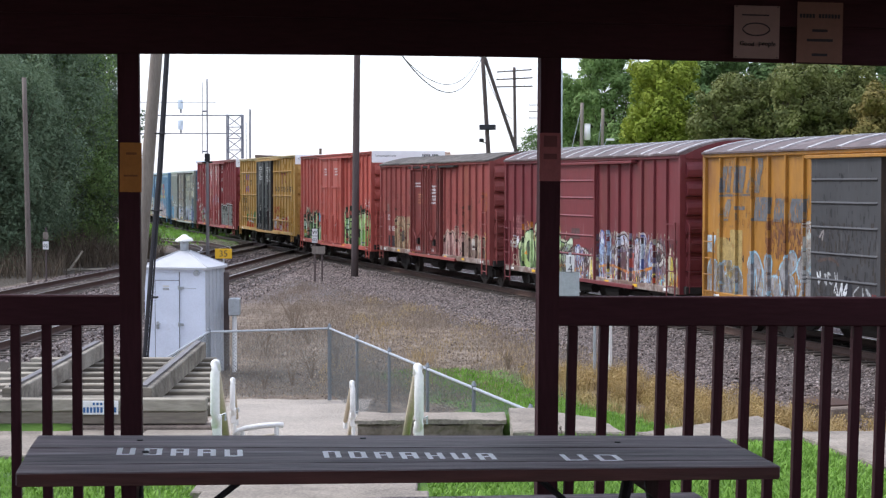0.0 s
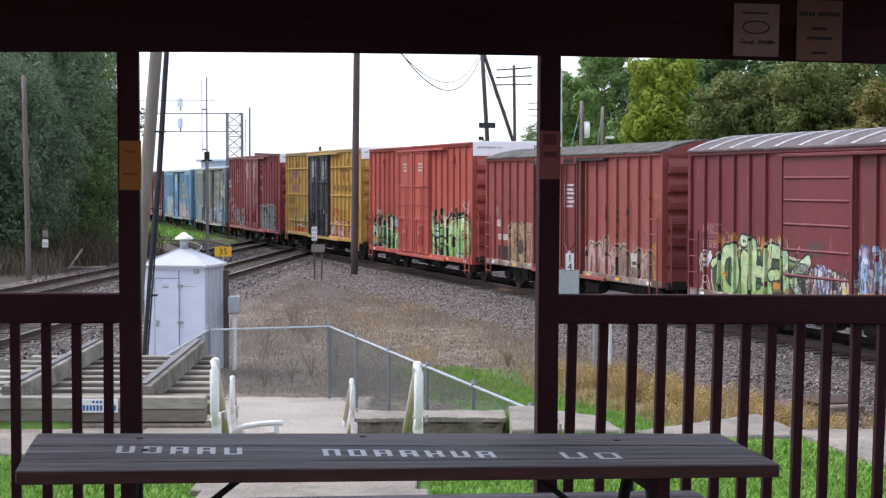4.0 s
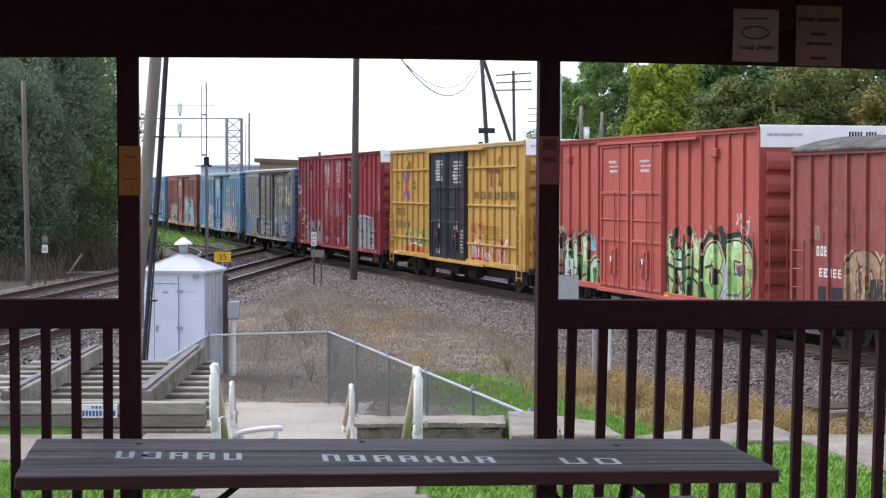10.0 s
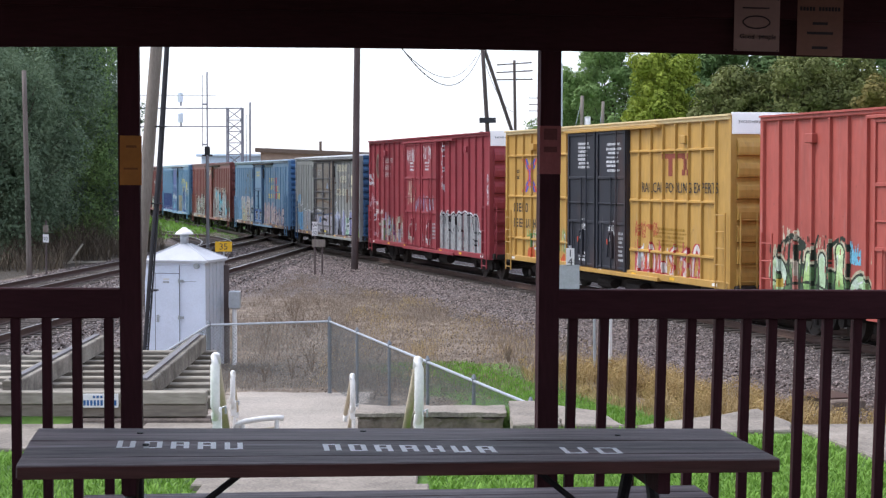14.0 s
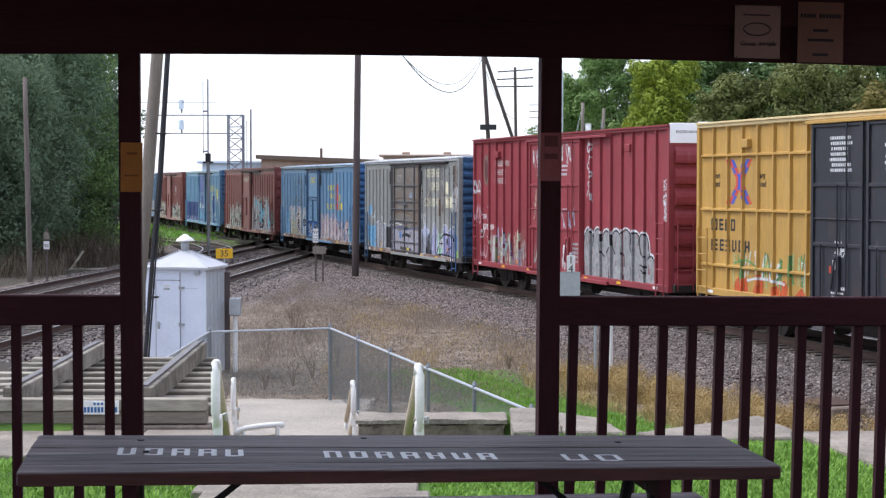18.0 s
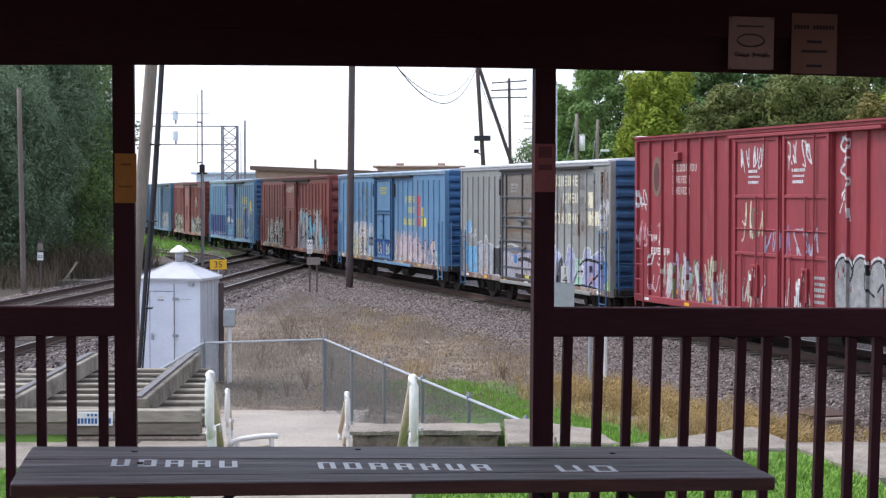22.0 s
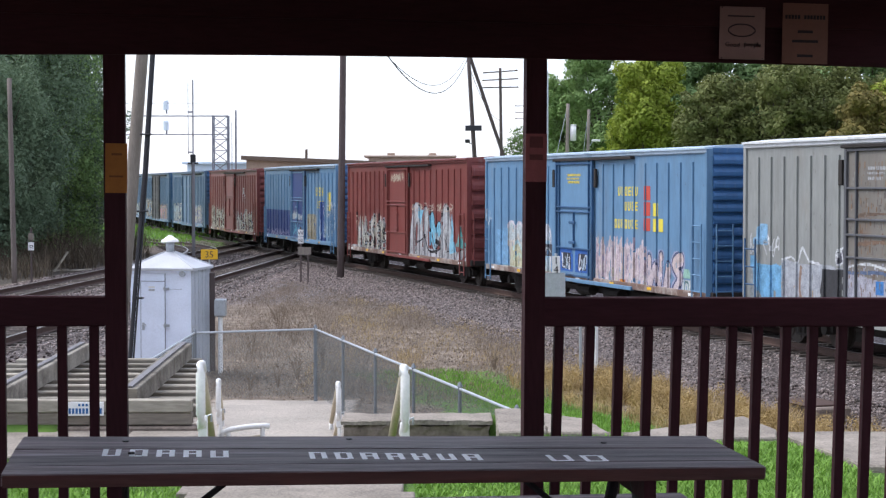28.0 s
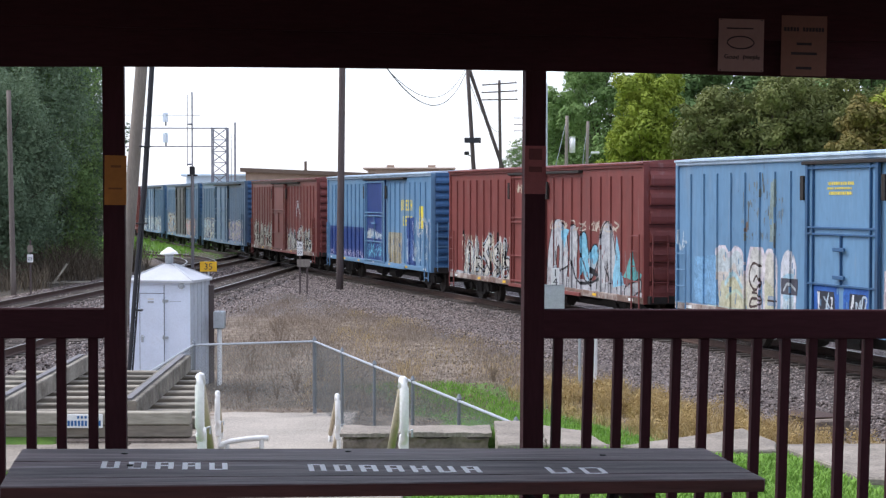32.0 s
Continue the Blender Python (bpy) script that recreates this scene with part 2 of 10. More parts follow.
def leaf_material(name, a, b, rough=0.6, share=0.0, patch=0.6, through_light=0.22):
    m = bpy.data.materials.new(name)
    m.use_nodes = True
    n, l = m.node_tree.nodes, m.node_tree.links
    bsdf = n["Principled BSDF"]
    geo, ramp = n.new("ShaderNodeNewGeometry"), n.new("ShaderNodeValToRGB")
    ramp.color_ramp.elements[0].color, ramp.color_ramp.elements[1].color = (*a, 1), (*b, 1)
    tc, nz, mr, ma = n.new("ShaderNodeTexCoord"), n.new("ShaderNodeTexNoise"), n.new("ShaderNodeMapRange"), n.new("ShaderNodeMath")
    nz.inputs["Scale"].default_value, nz.inputs["Detail"].default_value = patch, 3
    l.new(tc.outputs["Object"], nz.inputs["Vector"])
    mr.inputs["From Min"].default_value, mr.inputs["From Max"].default_value = 0.35, 0.65
    mr.inputs["To Max"].default_value = share
    l.new(nz.outputs[0], mr.inputs["Value"])
    ma.operation = 'MULTIPLY_ADD'
    ma.inputs[1].default_value = 1 - share
    l.new(geo.outputs["Random Per Island"], ma.inputs[0])
    l.new(mr.outputs[0], ma.inputs[2])
    l.new(ma.outputs[0], ramp.inputs[0])
    l.new(ramp.outputs[0], bsdf.inputs["Base Color"])
    bsdf.inputs["Roughness"].default_value = rough
    bsdf.inputs["Specular IOR Level"].default_value = 0.15
    tr = n.new("ShaderNodeBsdfTranslucent")
    mix = n.new("ShaderNodeMixShader")
    mix.inputs[0].default_value = through_light
    l.new(ramp.outputs[0], tr.inputs[0])
    l.new(bsdf.outputs[0], mix.inputs[1])
    l.new(tr.outputs[0], mix.inputs[2])
    l.new(mix.outputs[0], n["Material Output"].inputs[0])
    return m


# ------------------------------------------------------------------ tracks and ground
LIFT = 0.25
TRACK_X, TRACK_Y, HEADING, BEND, BEND2 = 2.65, 60.0, -0.2787, 0.000017, 0.00000241


def rail_line(u):
    """The train's track: place and heading at u metres from its datum, away from the camera."""
    n = 24
    x, y = TRACK_X, TRACK_Y
    for i in range(n):
        w = u * (i + 0.5) / n
        a = HEADING + BEND * w + BEND2 * w * w
        x += sin(a) * u / n
        y += cos(a) * u / n
    return x, y, HEADING + BEND * u + BEND2 * u * u


CROSS_SLOPE = 0.06


def cross_x(y, k):
    """Centre of the crossing line's track k (0 near, 1 far) at depth y."""
    return -8.15 + CROSS_SLOPE * (y - 72.6) - 4.05 * k


def smooth(a, b, x):
    t = min(max((x - a) / (b - a), 0), 1)
    return t * t * (3 - 2 * t)


def track_gap(x, y):
    """Distance from the train's track."""
    u = (y - 60) / cos(HEADING)
    px, py, a = rail_line(max(min(u, 160), -45))
    return abs((x - px) * cos(a) - (y - py) * sin(a))


def ground_height(x, y):
    z = -0.30 + LIFT * smooth(34, 46, y)
    if y < 32:
        edge = 25.6 if x <= -3.6 else 19.9 if x < 1.9 else 18.5
        if abs(x + 1.2 + 0.1 * (y - 17)) < 1.05 or (y > 19.2 and -3.6 < x < -0.9):
            z = 1.06 - 1.28 * smooth(17.0, 20.2, y)
        elif -6.4 < x <= -3.6 and 19.6 < y < 25.4:
            z = 1.12
        elif -0.9 <= x < 0.9 and 17.6 < y < 19.4:
            z = 0.72
        else:
            z = 1.08 + (-0.3 - 1.08) * smooth(edge, edge + 3.0, y)
        z += 0.75 * smooth(13.0, 8.5, y)
        if x < -2.3 and y < 19.6:
            z -= 0.15 * smooth(15.5, 17.8, y)
    if 100 < y < 170:
        z += 0.15 * smooth(102, 106, y) * smooth(168, 160, y) * smooth(cross_x(y, 1) - 1.4, cross_x(y, 1) - 2.2, x)
    z += 0.03 * noise.noise((x * 0.5, y * 0.5, 0)) + 0.05 * noise.noise((x * 0.13, y * 0.13, 4)) * smooth(15, 40, y)
    return z


def build_ground():
    xs = [-900, -500, -300, -180, -110, -75, -55, -45] + [-40 + 0.5 * i for i in range(141)] + [35, 45, 60, 90, 150, 300, 500, 900]
    ys = [-300, -100, -40, -15] + [-8 + 1.0 * i for i in range(20)] + [12 + 0.4 * i for i in range(70)] + [40 + 0.8 * i for i in range(100)] + [120 + 3 * i for i in range(30)] + [220, 260, 320, 420, 600, 900, 1600]
    nx = len(xs)
    v = [(x, y, ground_height(x, y)) for y in ys for x in xs]
    f = [(j * nx + i, j * nx + i + 1, (j + 1) * nx + i + 1, (j + 1) * nx + i) for j in range(len(ys) - 1) for i in range(nx - 1)]
    me = bpy.data.meshes.new("ground")
    me.from_pydata(v, [], f)
    gravel, green, sand, litter = [], [], [], []
    for x, y, z in v:
        d = track_gap(x, y) if y < 230 else 9
        g = 1 - smooth(4.2, 7.5, d)
        if -8 < x < 6:
            g = max(g, 0.85 * smooth(48, 62, y))
        for k in (0, 1):
            g = max(g, 1 - smooth(2.2, 3.6, abs(x - cross_x(y, k)) if y < 160 else 9))
        if 40 < y < 110 and x < -6.5 and x > cross_x(y, 1):
            g = max(g, 0.9)
        lawn = 0.0
        if y < (19.9 if x < 1.9 else 18.6):
            lawn = smooth(7.5, 10.5, y) * (1 - smooth(9, 12, abs(x)))
        far_side = 98 < y < 175 and x < cross_x(y, 1) - 1.5
        if far_side:
            lawn = max(lawn, 1 - smooth(-1, 1, abs(y - 132) - 27))
        # the mown strip below the old platform
        cx = 0.3 + (36 - y) * 0.33
        if 19 < y < 37.5:
            lawn = max(lawn, smooth(-1.0, -0.3, x - cx + 0.9) * (1 - smooth(0.2, 1.0, x - cx - 0.9)) if y > 27 else smooth(-1.0, -0.2, x - 1.0) * (1 - smooth(2.9, 3.6, x)))
        s = (1 - smooth(-0.3, 0.3, max(abs(x + 2.6) - 1.3, abs(y - 26.4) - 6.6)))
        beyond = x > rail_line(max(min((y - 60) / cos(HEADING), 160), -45))[0]
        if beyond and y < 150:
            s = max(s, smooth(5.0, 6.0, d) * (1 - smooth(10, 12, d)))
            lawn = max(lawn, smooth(10, 12, d))
            g *= 1 - smooth(5.0, 6.0, d)
        soil_and_shade = 1 - smooth(-1.5, 0.0, max(x - cross_x(y, 1) + 2.3, 58 - y, y - 97)) if x < -8 else 0.0
        # the shade between the display's ties is painted here as dark ground
        if -6.6 < x < -3.4 and 19.7 < y < 26:
            soil_and_shade = 1.0
        if -7 < x < 1.5 and 33 < y < 45:
            # dark litter caught behind the fence
            soil_and_shade = max(soil_and_shade, 0.5 * smooth(33.1, 33.8, y) * (1 - smooth(36, 42, y + 2.2 * abs(x + 2.6) - 3)))
        gravel.append(g * (1 - lawn)); green.append(lawn); sand.append(s); litter.append(soil_and_shade)
    for name, vals in (("gravel", gravel), ("green", green), ("sand", sand), ("litter", litter)):
        me.attributes.new(name, 'FLOAT', 'POINT').data.foreach_set("value", vals)
    me.polygons.foreach_set("use_smooth", [True] * len(me.polygons))
    m = bpy.data.materials.new("ground_cover")
    m.use_nodes = True
    n, l = m.node_tree.nodes, m.node_tree.links
    bsdf = n["Principled BSDF"]
    bsdf.inputs["Roughness"].default_value = 0.95
    tc = n.new("ShaderNodeTexCoord")

    def noise_node(scale, detail=6, rough=0.6):
        q = n.new("ShaderNodeTexNoise")
        q.inputs["Scale"].default_value, q.inputs["Detail"].default_value, q.inputs["Roughness"].default_value = scale, detail, rough
        l.new(tc.outputs["Object"], q.inputs["Vector"])
        return q

    def ramp(src, *stops):
        r = n.new("ShaderNodeValToRGB")
        while len(r.color_ramp.elements) < len(stops):
            r.color_ramp.elements.new(0.5)
        for e, (p, c) in zip(r.color_ramp.elements, stops):
            e.position, e.color = p, (*c, 1)
        l.new(src, r.inputs[0])
        return r.outputs[0]

    big, mid, fine = noise_node(0.35), noise_node(2.2), noise_node(34, 5, 0.75)
    vor = n.new("ShaderNodeTexVoronoi")
    vor.inputs["Scale"].default_value = 21
    l.new(tc.outputs["Object"], vor.inputs["Vector"])
    straw = ramp(mid.outputs[0], (0.3, (0.115, 0.087, 0.068)), (0.5, (0.20, 0.157, 0.12)), (0.7, (0.33, 0.268, 0.205)))
    stone = ramp(vor.outputs["Color"], (0.1, (0.03, 0.023, 0.022)), (0.55, (0.115, 0.09, 0.084)), (0.95, (0.36, 0.31, 0.29)))
    grass = ramp(mid.outputs[0], (0.3, (0.06, 0.14, 0.016)), (0.7, (0.125, 0.25, 0.03)))
    sandc = ramp(fine.outputs[0], (0.3, (0.30, 0.262, 0.225)), (0.7, (0.68, 0.615, 0.54)))
    soilc = ramp(fine.outputs[0], (0.3, (0.03, 0.024, 0.018)), (0.7, (0.085, 0.07, 0.05)))
    col = straw
    for name, other, width in (("gravel", stone, 0.28), ("green", grass, 0.3), ("sand", sandc, 0.25), ("litter", soilc, 0.3)):
        at = n.new("ShaderNodeAttribute")
        at.attribute_name = name
        ad = n.new("ShaderNodeMath")
        ad.operation = 'MULTIPLY_ADD'
        ad.inputs[1].default_value = 0.9
        l.new(mid.outputs[0], ad.inputs[0])
        l.new(at.outputs["Fac"], ad.inputs[2])
        mr = n.new("ShaderNodeMapRange")
        mr.inputs["From Min"].default_value, mr.inputs["From Max"].default_value = 0.95 - width / 2, 0.95 + width / 2
        l.new(ad.outputs[0], mr.inputs["Value"])
        mx = n.new("ShaderNodeMix")
        mx.data_type = 'RGBA'
        l.new(mr.outputs[0], mx.inputs["Factor"])
        l.new(col, mx.inputs["A"])
        l.new(other, mx.inputs["B"])
        col = mx.outputs["Result"]
    sc = n.new("ShaderNodeMapRange")
    sc.inputs["From Min"].default_value, sc.inputs["From Max"].default_value = 0.3, 0.7
    sc.inputs["To Min"].default_value, sc.inputs["To Max"].default_value = 0.75, 1.2
    l.new(big.outputs[0], sc.inputs["Value"])
    vm = n.new("ShaderNodeVectorMath")
    vm.operation = 'SCALE'
    l.new(col, vm.inputs[0])
    l.new(sc.outputs[0], vm.inputs["Scale"])
    l.new(vm.outputs[0], bsdf.inputs["Base Color"])
    bp = n.new("ShaderNodeBump")
    bp.inputs["Strength"].default_value, bp.inputs["Distance"].default_value = 0.8, 0.05
    l.new(fine.outputs[0], bp.inputs["Height"])
    l.new(bp.outputs[0], bsdf.inputs["Normal"])
    me.materials.append(m)
    return tagged(new("ground", me), "rough railway ground of gravel, dry weeds and grass", "ground", kind="structure")


build_ground()


def rail_profile():
    return [(-0.07, -0.17), (0.07, -0.17), (0.07, -0.155), (0.012, -0.135), (0.012, -0.045), (0.036, -0.03), (0.036, 0.0), (-0.036, 0.0), (-0.036, -0.03), (-0.012, -0.045), (-0.012, -0.135), (-0.07, -0.155)]


def sweep_rail(line, off):
    """A rail along a list of (x, y, heading), off metres to its left; head faces last."""
    sh = Shape()
    prof = rail_profile()
    k = len(prof)
    for x, y, a in line:
        for p, q in prof:
            w = off + p
            sh.v.append((x - cos(a) * w, y + sin(a) * w, q))
    for i in range(len(line) - 1):
        for j in range(k):
            b = (j + 1) % k
            sh.f.append((i * k + j, i * k + b, (i + 1) * k + b, (i + 1) * k + j))
    return sh


def build_track(name, label, line, tie_from, tie_to):
    """A track on its bed of stones: two rails, ties as pieces near by."""
    tr = thing(name, label, "railway track", pose(0, 0, LIFT), kind="structure")
    bed = Shape()
    prof = [(-2.6, -0.52), (-1.5, -0.2), (1.5, -0.2), (2.6, -0.52)]
    for x, y, a in line:
        slim = 0.85 if y > 100 or name == "track_siding" else 1.0
        bed.v += [(x - cos(a) * p * slim, y + sin(a) * p * slim, q - (0.12 if slim < 1 else 0)) for p, q in prof]
    for i in range(len(line) - 1):
        for j in range(3):
            bed.f.append((i * 4 + j, i * 4 + j + 1, i * 4 + j + 5, i * 4 + j + 4))
    part("ballast_bed", bed, M_BALLAST, tr)
    for off in (0.753, -0.753):
        rail = part("rail", sweep_rail(line, off), M_RAIL, tr, "rusty steel rail with a polished head")
        me = rail.data
        me.materials.append(M_RAILTOP)
        for p in me.polygons:
            if p.center.z > -0.001:
                p.material_index = 1
    tie = Shape().slab(-1.3, 1.3, -0.115, 0.115, -0.34, -0.165, 0.012).mesh("tie", M_TIE)
    far = Shape()
    s, count = 0.0, 0
    for (x0, y0, a0), (x1, y1, a1) in zip(line, line[1:]):
        seg = hypot(x1 - x0, y1 - y0)
        while s < seg:
            w = s / seg
            x, y, a = x0 + (x1 - x0) * w, y0 + (y1 - y0) * w, a0 + (a1 - a0) * w
            m = pose(x, y, random.uniform(-0.012, 0.006), 0, 0, -math.degrees(a) + random.uniform(-1.5, 1.5))
            if tie_from < y < tie_to and count < 200:
                part("tie", tie, M_TIE, tr, m=m)
                count += 1
            else:
                far.box(-1.3, 1.3, -0.115, 0.115, -0.34, -0.168, m)
            s += 0.55
        s -= seg
    tagged(part("far_ties", far, M_TIE, tr), kind="stuff")
    return tr


def ballast_material(name, scale):
    """Crushed stone: every stone its own tone, dark joints between."""
    m = bpy.data.materials.new(name)
    m.use_nodes = True
    n, l = m.node_tree.nodes, m.node_tree.links
    bsdf = n["Principled BSDF"]
    bsdf.inputs["Roughness"].default_value = 0.92
    tc, vor, sep, ramp, gap, mr, vm, bp, big, mr2 = (n.new("ShaderNode" + q) for q in ("TexCoord", "TexVoronoi", "SeparateColor", "ValToRGB", "TexVoronoi", "MapRange", "VectorMath", "Bump", "TexNoise", "MapRange"))
    gap.feature = 'DISTANCE_TO_EDGE'
    for v in (vor, gap):
        v.inputs["Scale"].default_value = scale
        l.new(tc.outputs["Object"], v.inputs["Vector"])
    l.new(vor.outputs["Color"], sep.inputs[0])
    stops = ((0.0, (0.035, 0.027, 0.026)), (0.45, (0.105, 0.082, 0.077)), (0.8, (0.19, 0.155, 0.145)), (1.0, (0.42, 0.37, 0.35)))
    while len(ramp.color_ramp.elements) < len(stops):
        ramp.color_ramp.elements.new(0.5)
    for e, (p, c) in zip(ramp.color_ramp.elements, stops):
        e.position, e.color = p, (*c, 1)
    l.new(sep.outputs[0], ramp.inputs[0])
    mr.inputs["From Max"].default_value, mr.inputs["To Min"].default_value = 0.16, 0.35
    l.new(gap.outputs["Distance"], mr.inputs["Value"])
    vm.operation = 'SCALE'
    l.new(ramp.outputs[0], vm.inputs[0])
    big.inputs["Scale"].default_value = 0.8
    l.new(tc.outputs["Object"], big.inputs["Vector"])
    mr2.inputs["From Min"].default_value, mr2.inputs["From Max"].default_value, mr2.inputs["To Min"].default_value, mr2.inputs["To Max"].default_value = 0.3, 0.7, 0.75, 1.25
    l.new(big.outputs[0], mr2.inputs["Value"])
    mul = n.new("ShaderNodeMath")
    mul.operation = 'MULTIPLY'
    l.new(mr.outputs[0], mul.inputs[0])
    l.new(mr2.outputs[0], mul.inputs[1])
    l.new(mul.outputs[0], vm.inputs["Scale"])
    l.new(vm.outputs[0], bsdf.inputs["Base Color"])
    bp.inputs["Strength"].default_value, bp.inputs["Distance"].default_value = 0.9, 0.03
    l.new(mr.outputs[0], bp.inputs["Height"])
    l.new(bp.outputs[0], bsdf.inputs["Normal"])
    return m


M_BALLAST = ballast_material("ballast_stone", 19.0)


# ------------------------------------------------------------------ train
PACE = (-36.555, -3.53379, -0.00307)


def train_place(t):
    """How far along its track the train's first coupler lies at t seconds."""
    return PACE[0] + PACE[1] * t + PACE[2] * t * t


# name, near end, far end, height of eaves, foot of the side
CAR_ENDS = [(2.80, 18.50), (19.85, 33.50), (35.10, 49.64), (51.16, 65.56), (67.09, 83.49), (85.19, 101.58), (103.30, 116.95), (118.88, 135.41),
            (137.38, 154.15), (156.39, 172.68), (174.85, 191.05), (193.08, 208.59), (210.64, 226.34), (228.39, 244.09), (246.14, 261.84), (263.89, 279.59)]
RED, MAROON, BROWNRED, YELLOW, CRIMSON = (0.385, 0.087, 0.068), (0.148, 0.0285, 0.033), (0.25, 0.064, 0.056), (0.44, 0.262, 0.068), (0.25, 0.039, 0.049)
GREY, SKYBLUE, DEEPBLUE, RUST = (0.25, 0.26, 0.25), (0.115, 0.23, 0.365), (0.04, 0.115, 0.25), (0.12, 0.05, 0.03)


def car_paint(name, color, rust=0.5, second=RUST):
    """Weathered car paint: faded panels, vertical streaks, rust and chalky scuffs."""
    m = surface(name, color, rough=0.5, vary=0.19, scale=0.9, fine=9, stretch=(1, 1, 0.3), bump=0.08, second=second, amount=min(rust + 0.15, 1), spread=0.53)
    n, l = m.node_tree.nodes, m.node_tree.links
    bsdf = n["Principled BSDF"]
    src = bsdf.inputs["Base Color"].links[0].from_socket
    tc = n.new("ShaderNodeTexCoord")
    for scale, stretch, lo, hi, amt, tint in ((5.0, (1, 1, 0.12), 0.60, 0.74, 0.20, (0.42, 0.39, 0.37)), (9.0, (1, 1, 0.5), 0.63, 0.70, 0.5, (0.06, 0.04, 0.035)), (2.6, (1, 1, 0.07), 0.54, 0.78, 0.32, (0.07, 0.045, 0.04))):
        mp, nz, ramp, mul, mix = n.new("ShaderNodeMapping"), n.new("ShaderNodeTexNoise"), n.new("ShaderNodeMapRange"), n.new("ShaderNodeMath"), n.new("ShaderNodeMix")
        mp.inputs["Scale"].default_value = stretch
        l.new(tc.outputs["Object"], mp.inputs[0])
        l.new(mp.outputs[0], nz.inputs["Vector"])
        nz.inputs["Scale"].default_value, nz.inputs["Detail"].default_value, nz.inputs["Roughness"].default_value = scale, 7, 0.7
        ramp.inputs["From Min"].default_value, ramp.inputs["From Max"].default_value = lo, hi
        l.new(nz.outputs[0], ramp.inputs["Value"])
        mul.operation = 'MULTIPLY'
        mul.inputs[1].default_value = amt
        l.new(ramp.outputs[0], mul.inputs[0])
        mix.data_type = 'RGBA'
        l.new(mul.outputs[0], mix.inputs["Factor"])
        l.new(src, mix.inputs["A"])
        mix.inputs["B"].default_value = (*tint, 1)
        src = mix.outputs["Result"]
    l.new(src, bsdf.inputs["Base Color"])
    return m


class Side:
    """The outer face of one car's long side: panels, posts and doors, as depth over the length."""

    def __init__(self, length, panel, posts, post_w, post_y, doors, door_y):
        self.l, self.panel, self.posts, self.pw, self.py, self.doors, self.dy = length, panel, posts, post_w, post_y, doors, door_y

    def x(self, w):
        return self.l / 2 - w * self.l

    def depth(self, x):
        w = 0.5 - x / self.l
        for a, b in self.doors:
            if a <= w <= b:
                return self.dy
        for p in self.posts:
            if abs(x - p) <= self.pw / 2:
                return self.py
        return self.panel


